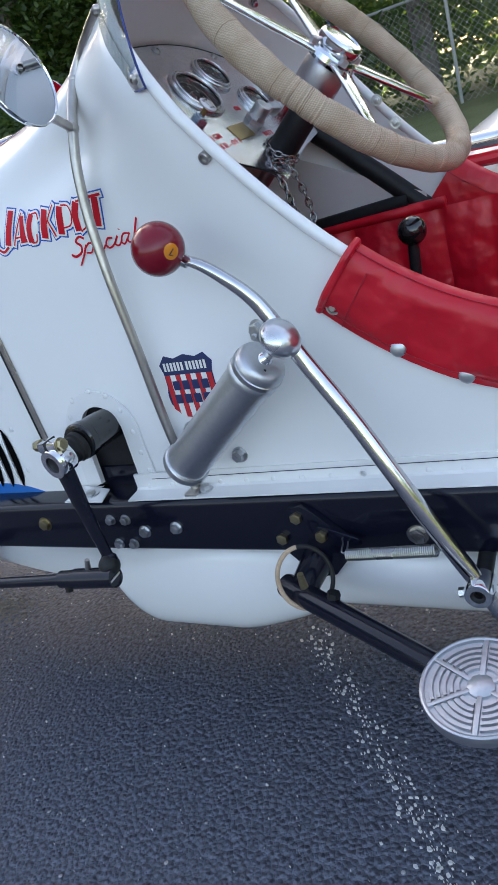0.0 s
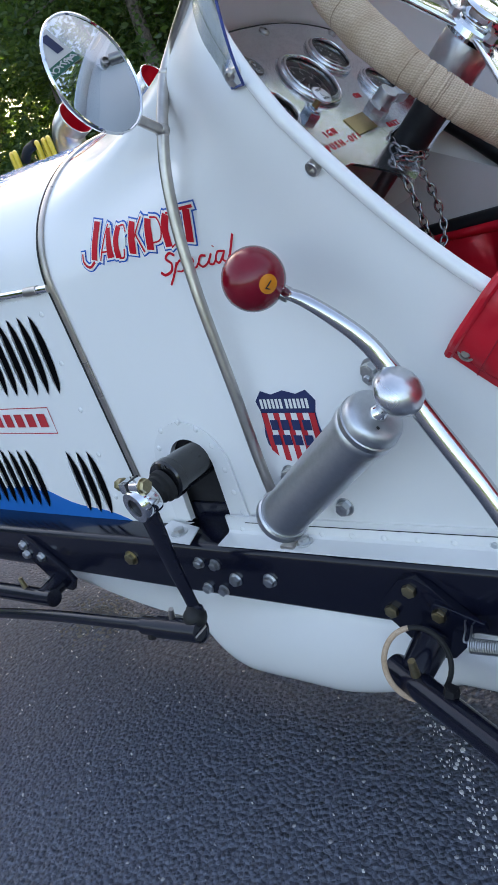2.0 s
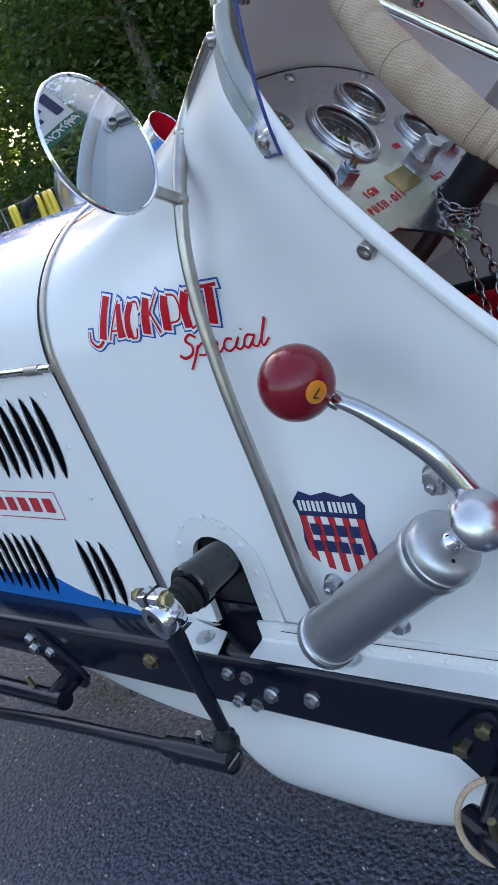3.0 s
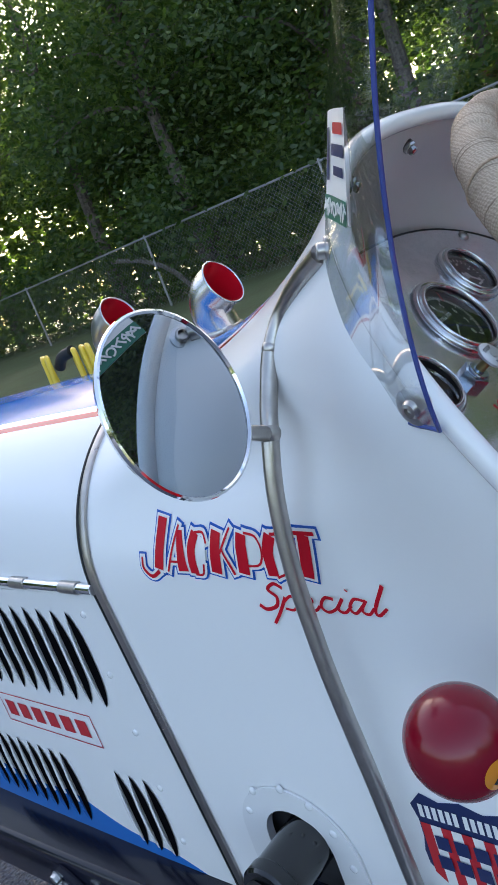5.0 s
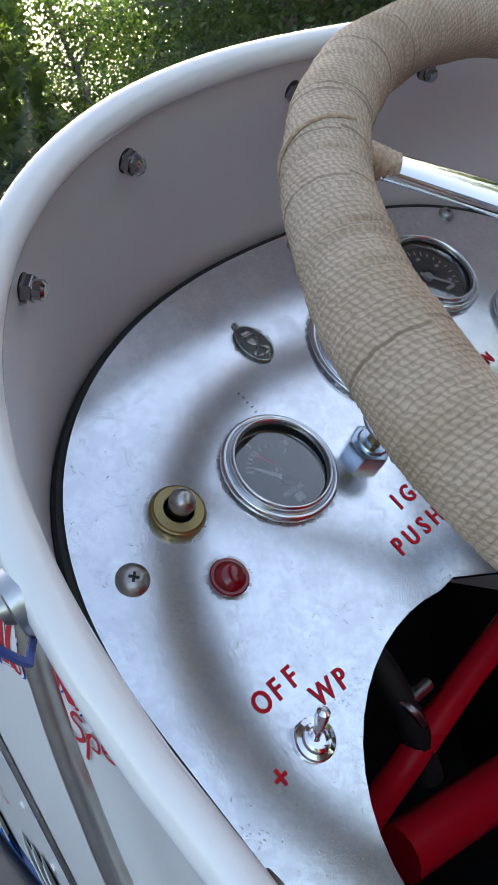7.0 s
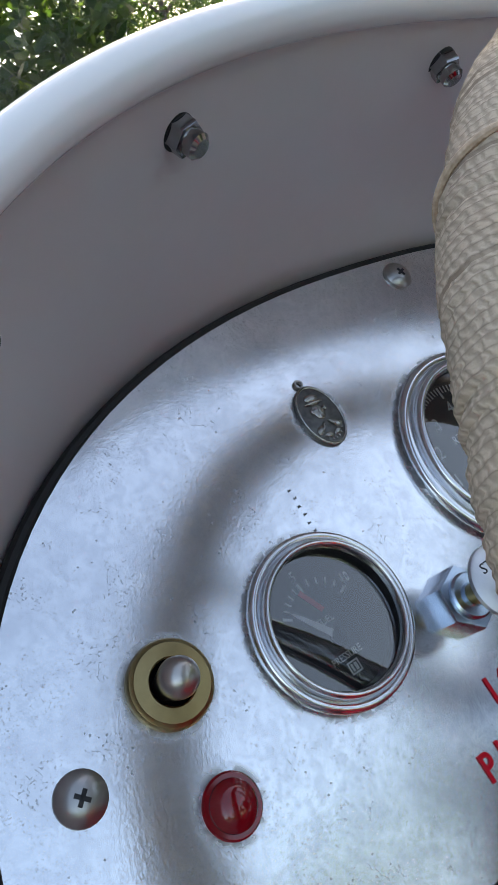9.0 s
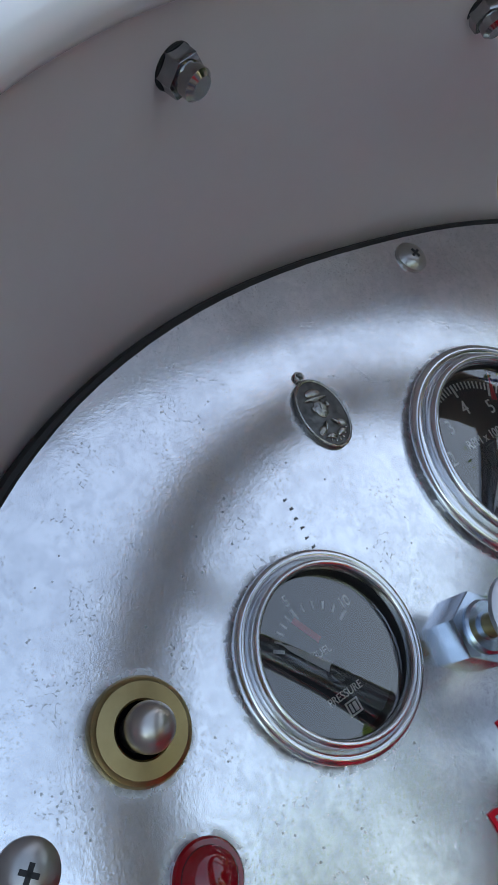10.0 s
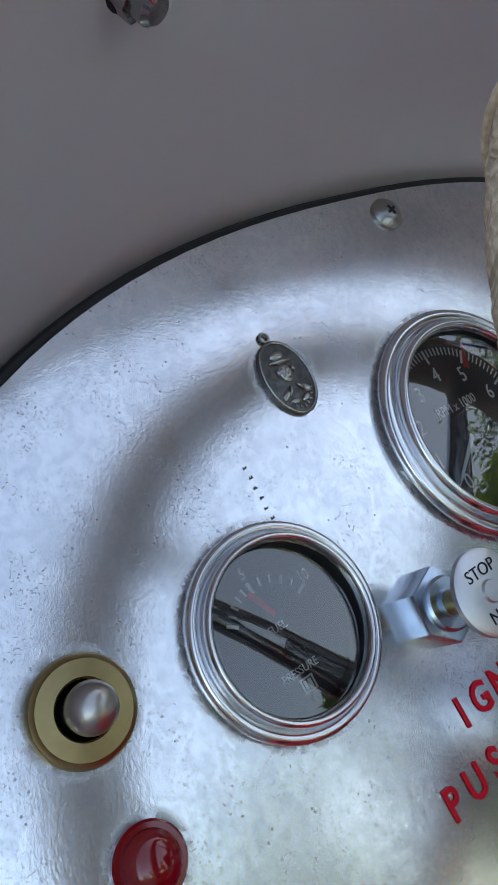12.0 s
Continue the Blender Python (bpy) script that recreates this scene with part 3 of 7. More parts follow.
def thicken(bm, d):
    bmesh.ops.recalc_face_normals(bm, faces=bm.faces)
    bmesh.ops.solidify(bm, geom=list(bm.faces), thickness=d)
    return bm


# ---- the car ----
car = thing("race_car", (0.2, YC, 0.2), "white vintage open-wheel race car with blue flash, standing on asphalt", "race car")

KS = [i / 40 for i in range(41)] + [1 + i / 100 for i in range(1, 101)]
SS = [i / 60 for i in range(61)]
HOLE_C, HOLE_R = (-0.106, 0.540), 0.0395


def in_hole(p):
    """Opening in the near side for the steering shaft: round above, straight down to the rail."""
    if p.y > YC:
        return False
    x = p.x + 0.0
    lean = 0.30 * (0.545 - p.z)
    if p.z > 0.545:
        return (p.x - HOLE_C[0]) ** 2 + (p.z - HOLE_C[1]) ** 2 < (HOLE_R + 0.010) ** 2
    return HOLE_C[0] - HOLE_R - 0.010 < p.x < HOLE_C[0] + HOLE_R + 0.010


left = [[cowl_point(k, s) for s in SS] for k in reversed(KS)]
right = [[mirror_y(cowl_point(k, s)) for s in SS] for k in KS[1:]]
bm = sheet(left + right)
cowl = part("cowl", bm, HOOD, car, "glossy white painted sheet metal cowl", 60)

# rolled rim round the cockpit
rim_path = [rim_point(k) for k in reversed([i / 60 for i in range(61)] + [1 + i / 40 for i in range(1, 41)])]
rim_path += [mirror_y(p) for p in reversed(rim_path[:-1])]
rim_path = [p + Vector((0.001, 0, 0.0)) for p in rim_path]
part("rolled_rim", tube(bmesh.new(), rim_path, 0.0070, 14), WHITE, car, "rounded white cockpit edge", 60)

# inner wall of the scuttle, from the rim down to the instrument panel and beyond
DU = Vector((-0.74, 0, 1)).normalized()
DN = Vector((1, 0, 0.74)).normalized()
DASH = Matrix(((0, DU.x, DN.x, 0.0779), (1, DU.y, DN.y, 0), (0, DU.z, DN.z, 0.9283), (0, 0, 0, 1)))
DYC = 0.291  # centre line of the panel


def inner_point(k, s):
    p = rim_point(k)
    if k <= 1:
        a = math.pi / 2 * (1 - k)
        v, u = -0.08 + 0.194 * superpow(math.sin(a), 2 / 2.4), DYC - 0.2400 * superpow(math.cos(a), 2 / 2.4)
        q = DASH @ Vector((u, v, -0.012))
    else:
        q = Vector((p.x - 0.085 * max(0, 1 - (k - 1) / 0.4), 0.058, p.z - 0.055 - 0.05 * min(1, (k - 1) * 2)))
    return p.lerp(q, s) + Vector((0.006 * (1 - s), 0, 0))


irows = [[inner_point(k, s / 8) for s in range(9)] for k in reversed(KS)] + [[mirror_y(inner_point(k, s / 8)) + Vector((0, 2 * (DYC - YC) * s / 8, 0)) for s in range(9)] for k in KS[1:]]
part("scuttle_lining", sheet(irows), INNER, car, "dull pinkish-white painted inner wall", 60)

# instrument panel
def dash_outline():
    pts = []
    for i in range(61):
        a = math.pi * i / 60
        pts.append((DYC - 0.2395 * superpow(math.cos(a), 2 / 2.4), -0.08 + 0.190 * superpow(math.sin(a), 2 / 2.4)))
    pts += [(DYC + 0.2385, -0.112), (DYC + 0.205, -0.1195), (0.424, -0.1314), (0.36, -0.146), (0.315, -0.160)]

    def arch(sign):
        c = YC + sign * (0.178 - YC)
        out = []
        for i in range(25):
            a = math.pi * i / 24
            r = 0.088
            x, y = c - sign * r * math.cos(a), -0.19 + 0.083 * math.sin(a)
            if (x - YC) * sign > -0.032:
                continue
            if math.cos(a) < -0.35:
                y = max(y, -0.108 - 0.58 * ((x - c) * sign - 0.031))
            out.append((x, y))
        return out

    la = [(0.09, -0.26)] + arch(1) + [(0.262, -0.140), (0.285, -0.158), (YC, -0.166)]
    pts += list(reversed(la)) + [(0.05, -0.26)]
    return pts


def cut_holes(ob, holes):
    """Drill round holes (u, v, radius) through the panel."""
    bm = bmesh.new()
    for u, v, r in holes:
        lathe(bm, DASH @ pose(u, v, 0), [(0, -0.008), (r, -0.008), (r, 0.005), (0, 0.005)], 64)
    bmesh.ops.recalc_face_normals(bm, faces=bm.faces)
    drill = link_mesh("drill", bm, SATIN)
    mod = ob.modifiers.new("holes", 'BOOLEAN')
    mod.object, mod.solver = drill, 'EXACT'
    me = bpy.data.meshes.new_from_object(ob.evaluated_get(bpy.context.evaluated_depsgraph_get()))
    ob.modifiers.clear()
    ob.data = me
    me.materials.clear()
    me.materials.append(ALU)
    shade(me)
    bpy.data.objects.remove(drill)


GAUGE_PLACES = {"fuel_pressure_gauge": (0.1782, -0.0152, 0.0306), "tachometer": (0.2905, 0.0106, 0.0448), "oil_pressure_gauge": (0.3762, 0.0369, 0.0345), "temperature_gauge": (0.4165, -0.0284, 0.0310)}
dash_plate = part("instrument_panel", prism(bmesh.new(), DASH @ pose(0, 0, -0.003), dash_outline(), 0.003), ALU, car, "hand-polished aluminium instrument panel")
cut_holes(dash_plate, [(u, v, r * 0.90) for u, v, r in GAUGE_PLACES.values()])

welt = [DASH @ Vector((u + (u - DYC) * 0.003, v + 0.0004, -0.0018)) for u, v in [(0.052, -0.25)] + dash_outline()[:61] + [(2 * DYC - 0.0525, -0.110)]]
part("edge_welt", tube(bmesh.new(), welt, [0.0038 - 0.0016 * math.sin(math.pi * i / (len(welt) - 1)) for i in range(len(welt))], 10), RUBBER, car, "black rubber welt round the panel")

# hood: top skin with its side panels
def hood_point(k, s):
    a = strip_point(k)
    t = s * 1.15
    half = 1 - 0.20 * s ** 1.3
    z = 0.795 + (a.z - 0.795) * (1 - 0.06 * s * s) + 0.010 * math.sin(math.pi * min(1, s)) - 0.012 * s * s
    return Vector((a.x - t, YC + (a.y - YC) * half, z))


def side_point(z, s):
    k = 1 + (0.795 - z) / 0.365
    a = strip_point(k)
    return Vector((a.x - 0.003 - s * 1.15, YC + (a.y + 0.001 - YC) * (1 - 0.20 * s ** 1.3), z - 0.012 * s * s * max(0, (z - 0.43) / 0.365)))


hrows = [[hood_point(k / 24, s / 24) - Vector((0.004, 0, 0.001)) for s in range(25)] for k in range(24, -1, -1)]
hrows += [[mirror_y(p) for p in row] for row in reversed(hrows[:-1])]
hood = part("hood", thicken(sheet(hrows), 0.0012), HOOD, car, "white hood with blue centre band and red pinstripe", 60)
srows = [[side_point(0.798 - 0.378 * j / 20, s / 30) for s in range(31)] for j in range(21)]
side_panel = part("hood_side", thicken(sheet(srows), 0.0015), HOOD, car, "white louvred hood side with blue lower flash", 60)
part("hood_side", sheet([[mirror_y(p) for p in row] for row in srows]), HOOD, car, "", 60)

# steel beading between hood and cowl
bead = [strip_point(2 - i / 30) + Vector((0.002, 0, 0)) for i in range(61)]
bead += [mirror_y(p) for p in reversed(bead[:-1])]


def ribbon(path, wide, thick, lift):
    bm = bmesh.new()
    rings = []
    for i, p in enumerate(path):
        t = (path[min(i + 1, len(path) - 1)] - path[max(i - 1, 0)]).normalized()
        out = (p - Vector((p.x, YC, max(min(p.z, 0.79), 0.4)))).normalized()
        out = (out - t * out.dot(t)).normalized()
        side = t.cross(out)
        rings.append([bm.verts.new(p + side * (a * wide) + out * (lift + b * thick)) for a, b in ((-.5, 0), (-.42, .8), (0, 1.1), (.42, .8), (.5, 0), (0, -.8))])
    for a, b in zip(rings, rings[1:]):
        for k in range(6):
            bm.faces.new((a[k], a[(k + 1) % 6], b[(k + 1) % 6], b[k]))
    return bm


part("beading", ribbon(bead, 0.011, 0.0028, 0.001), STEEL, car, "worn steel beading between hood and cowl", 50)
dark = [p - Vector((0.0075, 0, 0)) for p in bead]
part("rubber_welt", tube(bmesh.new(), dark, 0.0035, 8), RUBBER, car, "black rubber welt")

# frame rail
def rail(y0, y1, name_label):
    bm = bmesh.new()
    secs = []
    for x, zt, zb in ((-1.6, 0.405, 0.342), (-0.55, 0.432, 0.354), (-0.2, 0.441, 0.355), (0.05, 0.445, 0.3575), (0.45, 0.456, 0.363), (1.3, 0.478, 0.38)):
        r = 0.011
        ring = []
        for cy, cz, a0 in ((y0 + r, zt - r, 90), (y0 + r, zb + r, 180), (y1 - r, zb + r, 270), (y1 - r, zt - r, 0)):
            for i in range(5):
                a = radians(a0 + 90 * i / 4)
                ring.append(bm.verts.new((x, cy + r * math.cos(a), cz + r * math.sin(a))))
        secs.append(ring)
    for a, b in zip(secs, secs[1:]):
        n = len(a)
        for k in range(n):
            bm.faces.new((a[k], a[(k + 1) % n], b[(k + 1) % n], b[k]))
    bm.faces.new(secs[0]), bm.faces.new(list(reversed(secs[-1])))
    return part("frame_rail", bm, BLACK, car, name_label, 40)


rail(0.0, 0.085, "black enamelled chassis rail with bolts")
rail(2 * YC - 0.05, 2 * YC, "")

# white angle flange over the rail, with its seam
fl = []
for x in [-0.072 + 0.03 * i for i in range(40)]:
    dz = 0.022 * (x - 0.05) + 0.0
    fl.append([Vector((x, y, z + dz)) for y, z in ((0.0385, 0.4725), (0.0345, 0.4725), (0.0335, 0.4515), (0.0300, 0.4485), (0.004, 0.4470), (0.004, 0.4455))])
part("sill_flange", sheet(fl), WHITE, car, "riveted white sill flange", 25)

# belly pan and side bulge below the rail
def belly():
    bm = bmesh.new()
    rows = []
    for i in range(61):
        x = -0.9 + i * 0.035
        low = 0.262 + 0.075 * min(1.0, max(0.0, (-0.25 - x) / 0.35)) ** 1.5
        rows.append([Vector((x, 0.034, 0.38)), Vector((x, 0.03, (0.34 + low) / 2)), Vector((x, 0.034, low + 0.008)), Vector((x, 0.05, low)), Vector((x, 2 * YC - 0.05, low)), Vector((x, 2 * YC - 0.03, 0.37))])
    return sheet(rows, bm)


part("belly_pan", belly(), WHITE, car, "white belly pan", 50)


def bulge():
    """Smooth tapered blister hanging below the rail."""
    rows = []
    for i in range(61):
        t = i / 60
        x = -0.176 + 0.62 * t ** 2.0
        nose = (1 - max(0.0, 1 - (x + 0.176) / 0.070) ** 2.3) ** 0.26
        depth = max(0.003, 0.168 * nose - 0.066 * max(0.0, min(1, (x - 0.03) / 0.19)) ** 1.4)
        row = []
        for j in range(17):
            a = math.pi * j / 16
            y = 0.062 - 0.056 * math.sin(a) ** 0.5 * min(1, 0.35 + depth / 0.14)
            z = 0.356 - depth * (1 - math.cos(a)) / 2
            row.append(Vector((x, y, z)))
        rows.append(row)
    return sheet(rows)


part("side_blister", bulge(), WHITE, car, "smooth white blister under the rail", 60)

# ---- openings, rivets, louvres and badges of the body ----
from mathutils.bvhtree import BVHTree


def skin_tree(ob):
    """Search tree over a part's faces as they are now."""
    me = ob.data
    base = BASES[ob.name]
    return BVHTree.FromPolygons([v.co + base for v in me.vertices], [tuple(p.vertices) for p in me.polygons])


COWL_TREE = skin_tree(cowl)
SIDE_TREE = skin_tree(side_panel)


def on_skin(x, z, lift=0.0, tree=None):
    """Place on the near side at x, z, a little proud of the skin."""
    hit, nrm, _, _ = (tree or COWL_TREE).ray_cast(Vector((x, -0.5, z)), Vector((0, 1, 0)))
    if hit is None:
        return Vector((x, 0.045 - lift, z)), Vector((0, -1, 0))
    if nrm.y > 0:
        nrm = -nrm
    return hit + nrm * lift, nrm


# opening in the cowl for the steering shaft
bm = bmesh.new()
bm.from_mesh(cowl.data)
base = BASES[cowl.name]
bmesh.ops.delete(bm, geom=[f for f in bm.faces if in_hole(f.calc_center_median() + base)], context='FACES')
bm.to_mesh(cowl.data)
bm.free()


def hole_outline(grow, foot):
    pts = [(HOLE_C[0] - HOLE_R - grow - 0.02 * 0.1, foot)]
    for i in range(21):
        a = math.pi * (1 - i / 20)
        pts.append((HOLE_C[0] + (HOLE_R + grow) * math.cos(a), HOLE_C[1] + (HOLE_R + grow * 0.8) * math.sin(a)))
    pts.append((HOLE_C[0] + HOLE_R + grow + (0.004 if grow else 0), foot))
    return pts


def surround():
    """Riveted cover plate round the shaft opening."""
    bm = bmesh.new()
    inner, outer = hole_outline(0.0, 0.452), hole_outline(0.030, 0.452)
    a = [bm.verts.new(on_skin(x, z, 0.0030)[0]) for x, z in inner]
    b = [bm.verts.new(on_skin(x, z, 0.0030)[0]) for x, z in outer]
    c = [bm.verts.new(on_skin(x, z, 0.0006)[0]) for x, z in outer]
    d = [bm.verts.new(on_skin(x, z, -0.006)[0]) for x, z in inner]
    for i in range(len(inner) - 1):
        bm.faces.new((a[i], a[i + 1], b[i + 1], b[i]))
        bm.faces.new((b[i], b[i + 1], c[i + 1], c[i]))
        bm.faces.new((d[i], d[i + 1], a[i + 1], a[i]))
    return bm


part("shaft_surround", surround(), WHITE, car, "riveted white cover plate", 40)
bm = bmesh.new()
box(bm, pose(-0.09, 0.135, 0.52), (0.17, 0.09, 0.19), 0.004)
part("gear_box", bm, SATIN, car, "black steering box seen through the opening")
bm = bmesh.new()
prism(bm, Matrix(((1, 0, 0, 0), (0, 0, -1, 0.090), (0, 1, 0, 0), (0, 0, 0, 1))), [(-0.15, 0.430), (-0.06, 0.430), (-0.062, 0.462), (-0.07, 0.475), (-0.148, 0.475)], 0.035, 0.002)
part("gear_bracket", bm, BLACK, car)
bm = bmesh.new()
prism(bm, pose(0, 0, 0.4475), [(-0.190, -0.004), (-0.113, -0.006), (-0.126, 0.032), (-0.190, 0.044)], 0.0018, 0.0004)
part("bracket_plate", bm, WHITE, car)
part("bolt", hexbolt(bmesh.new(), (-0.150, 0.016, 0.4493), (0, 0, 1), 0.0078, 0.006, 0.0125, turn=10), ZINC, car)


def rivet_mesh(r=0.0042, h=0.0016):
    bm = bmesh.new()
    lathe(bm, Matrix(), [(r, -0.001), (r * 0.97, h * 0.3), (r * 0.8, h * 0.75), (r * 0.45, h), (0, h * 1.05)], 12)
    me = bpy.data.meshes.new("rivet")
    bm.to_mesh(me)
    bm.free()
    me.materials.append(WHITE)
    shade(me, 60)
    return me


seam = [Vector((-0.037 + 0.03 * i, 0.0332 - 0.0012, 0.4665 + 0.022 * (-0.137 + 0.03 * i))) for i in range(34)]
part("panel_seam", tube(bmesh.new(), seam, 0.0005, 6), SATIN, car, "dark seam along the sill flange")
RIVET = rivet_mesh()


def rivet(p, nrm, parent=car):
    ob = new("rivet", RIVET)
    ob.parent = parent
    ob.matrix_local = Matrix.Translation(-BASES[parent.name]) @ frame_at(p, nrm)
    return ob


for i in range(22):
    x = -0.048 + 0.0423 * i
    rivet(Vector((x, 0.0340, 0.4545 + 0.022 * (x - 0.1))), (0, -1, 0))
for x, z in ((-0.145, 0.592), (-0.107, 0.604), (-0.077, 0.594), (-0.058, 0.571), (-0.048, 0.537), (-0.046, 0.504), (-0.160, 0.566), (-0.042, 0.474)):
    rivet(*on_skin(x, z, 0.003))
for i in range(5):
    rivet(*on_skin(-0.3005, 0.774 - 0.0735 * i, 0.0005, SIDE_TREE))


def louvre_mesh(h, w=0.0190):
    """A pressed louvre: a flat black sheet for the shaded slot behind a raised rounded lip, both drawn out to points.
    """
    bm = bmesh.new()
    n = 18
    rows = []
    for i in range(n + 1):
        t = i / n
        wide = max(0.0, 1 - abs(2 * t - 1) ** 2.6) ** 0.8
        rows.append(((t - 0.5) * h, wide))
    # no real opening: the slot's shade is this flat black strip
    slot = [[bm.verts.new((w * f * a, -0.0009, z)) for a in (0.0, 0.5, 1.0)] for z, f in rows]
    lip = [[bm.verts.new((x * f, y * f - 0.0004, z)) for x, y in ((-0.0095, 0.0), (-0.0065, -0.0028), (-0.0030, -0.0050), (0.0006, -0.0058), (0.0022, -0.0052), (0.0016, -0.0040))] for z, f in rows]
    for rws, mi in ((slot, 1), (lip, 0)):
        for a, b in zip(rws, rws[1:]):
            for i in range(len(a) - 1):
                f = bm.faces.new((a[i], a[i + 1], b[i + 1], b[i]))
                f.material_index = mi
    bmesh.ops.recalc_face_normals(bm, faces=bm.faces)
    me = bpy.data.meshes.new("louvre")
    bm.to_mesh(me)
    bm.free()
    me.materials.append(HOOD)
    me.materials.append(SHADEBLACK)
    shade(me, 60)
    return me


LOUVRE_A, LOUVRE_B = louvre_mesh(0.122, 0.0150), louvre_mesh(0.110, 0.0140)


def louvre(me, x, z):
    low, high = on_skin(x, z - 0.045, 0.0, SIDE_TREE)[0], on_skin(x, z + 0.045, 0.0, SIDE_TREE)[0]
    p = on_skin(x, z, 0.0, SIDE_TREE)[0]
    up = (high - low).normalized()
    out = up.cross(Vector((1, 0, 0))).normalized()
    bow = max(0.0, (p - (low + high) / 2).dot(-out))
    along = out.cross(up)
    ob = new("louvre", me)
    ob.parent = side_panel
    base = (low + high) / 2 - out * (bow + 0.0006) - BASES[side_panel.name]
    ob.matrix_local = Matrix(((along.x, out.x, up.x, base.x), (along.y, out.y, up.y, base.y), (along.z, out.z, up.z, base.z), (0, 0, 0, 1)))
    return ob


for i in range(14):
    louvre(LOUVRE_A, -0.333 - 0.0285 * i, 0.7155)
for i in range(3):
    louvre(LOUVRE_B, -0.327 - 0.0265 * i, 0.5035)
for i in range(9):
    louvre(LOUVRE_B, -0.495 - 0.0265 * i, 0.5035)

# hinge rod along the hood
rod = [Vector((side_point(0.787, s / 12).x, side_point(0.787, s / 12).y - 0.004, hood_point(1, s / 12).z + 0.012)) for s in range(13)]
part("hinge_rod", tube(bmesh.new(), rod, 0.0058, 12), CHROME, car, "chromed hood hinge rod")
for i in range(6):
    p, q = rod[i].lerp(rod[i + 1], 0.25), rod[i].lerp(rod[i + 1], 0.55)
    part("hinge_sleeve", cyl(bmesh.new(), p, q, 0.0068, n=14), STEEL, car)


# ---- lettering and badges ----
def text_bm(words, size, m, shear=0.0, fat=0.0, spacing=1.0, deep=0.00015, squeeze=1.0):
    """Words in the built-in font, centred on the x, y of m, as a thin solid."""
    cu = bpy.data.curves.new("words", 'FONT')
    cu.body, cu.size, cu.shear, cu.offset, cu.space_character = words, size, shear, fat, spacing
    cu.align_x, cu.align_y, cu.extrude, cu.resolution_u = 'CENTER', 'CENTER', deep, 3
    ob = new("words", cu)
    bpy.context.view_layer.update()
    me = bpy.data.meshes.new_from_object(ob.evaluated_get(bpy.context.evaluated_depsgraph_get()))
    bm = bmesh.new()
    bm.from_mesh(me)
    bpy.data.objects.remove(ob)
    bpy.data.curves.remove(cu)
    bpy.data.meshes.remove(me)
    bmesh.ops.transform(bm, matrix=m @ Matrix.Diagonal((squeeze, 1, 1, 1)), verts=bm.verts)
    return bm


def name_place(x, z):
    return 1.043 * x - 0.0004, z - 0.0195 * (x + 0.16)


def script_place(x, z):
    return x + 0.001 + 0.09 * (x + 0.058), z - 0.002 + 0.03 * (x + 0.05)


def stroke_bm(strokes, lift, extra, place):
    """Brush strokes laid on the cowl: each a line of x, z with its widths."""
    bm = bmesh.new()
    for n, (line, w0, w1) in enumerate(strokes):
        line = [place(x, z) for x, z in line]
        pts = smooth_path([(x, z, 0) for x, z in line], 8) if len(line) > 2 else [Vector((*line[0], 0)).lerp(Vector((*line[1], 0)), i / 6) for i in range(7)]
        d0, d1 = (pts[1] - pts[0]).normalized(), (pts[-1] - pts[-2]).normalized()
        pts = [pts[0] - d0 * extra] + pts + [pts[-1] + d1 * extra]
        prev = None
        for i, p in enumerate(pts):
            t = i / (len(pts) - 1)
            d = (pts[min(i + 1, len(pts) - 1)] - pts[max(i - 1, 0)]).normalized()
            side = Vector((-d.y, d.x, 0)) * ((w0 + (w1 - w0) * t) / 2 + extra)
            pair = [bm.verts.new(on_skin(q.x, q.y, lift + 0.00003 * n)[0]) for q in (p + side, p - side)]
            if prev:
                bm.faces.new((prev[0], prev[1], pair[1], pair[0]))
            prev = pair
    return bm


NAME = [[([(-0.1415, 0.868), (-0.152, 0.826)], 0.011, 0.011), ([(-0.152, 0.824), (-0.163, 0.819), (-0.172, 0.826), (-0.172, 0.836)], 0.004, 0.002)],
        [([(-0.122, 0.862), (-0.141, 0.824)], 0.0022, 0.0022), ([(-0.121, 0.858), (-0.122, 0.825)], 0.006, 0.013), ([(-0.137, 0.833), (-0.124, 0.833)], 0.002, 0.002)],
        [([(-0.1015, 0.857), (-0.1080, 0.843), (-0.1095, 0.823)], 0.0095, 0.0095), ([(-0.102, 0.857), (-0.092, 0.857), (-0.089, 0.849)], 0.002, 0.002),
         ([(-0.109, 0.8222), (-0.101, 0.8225), (-0.0965, 0.832)], 0.002, 0.002)],
        [([(-0.076, 0.859), (-0.085, 0.824)], 0.011, 0.011), ([(-0.060, 0.862), (-0.075, 0.842)], 0.002, 0.002), ([(-0.072, 0.845), (-0.066, 0.823)], 0.002, 0.003)],
        [([(-0.048, 0.858), (-0.056, 0.824)], 0.011, 0.011), ([(-0.045, 0.859), (-0.033, 0.856), (-0.031, 0.845), (-0.037, 0.833), (-0.050, 0.831)], 0.002, 0.002)],
        [([(-0.0185, 0.858), (-0.0255, 0.843), (-0.0270, 0.823)], 0.0105, 0.0105), ([(-0.018, 0.859), (-0.008, 0.858), (-0.004, 0.846), (-0.0095, 0.829), (-0.0235, 0.8215)], 0.002, 0.002)],
        [([(0.001, 0.8605), (0.024, 0.8605)], 0.0035, 0.0035), ([(0.013, 0.859), (0.005, 0.823)], 0.011, 0.011)]]
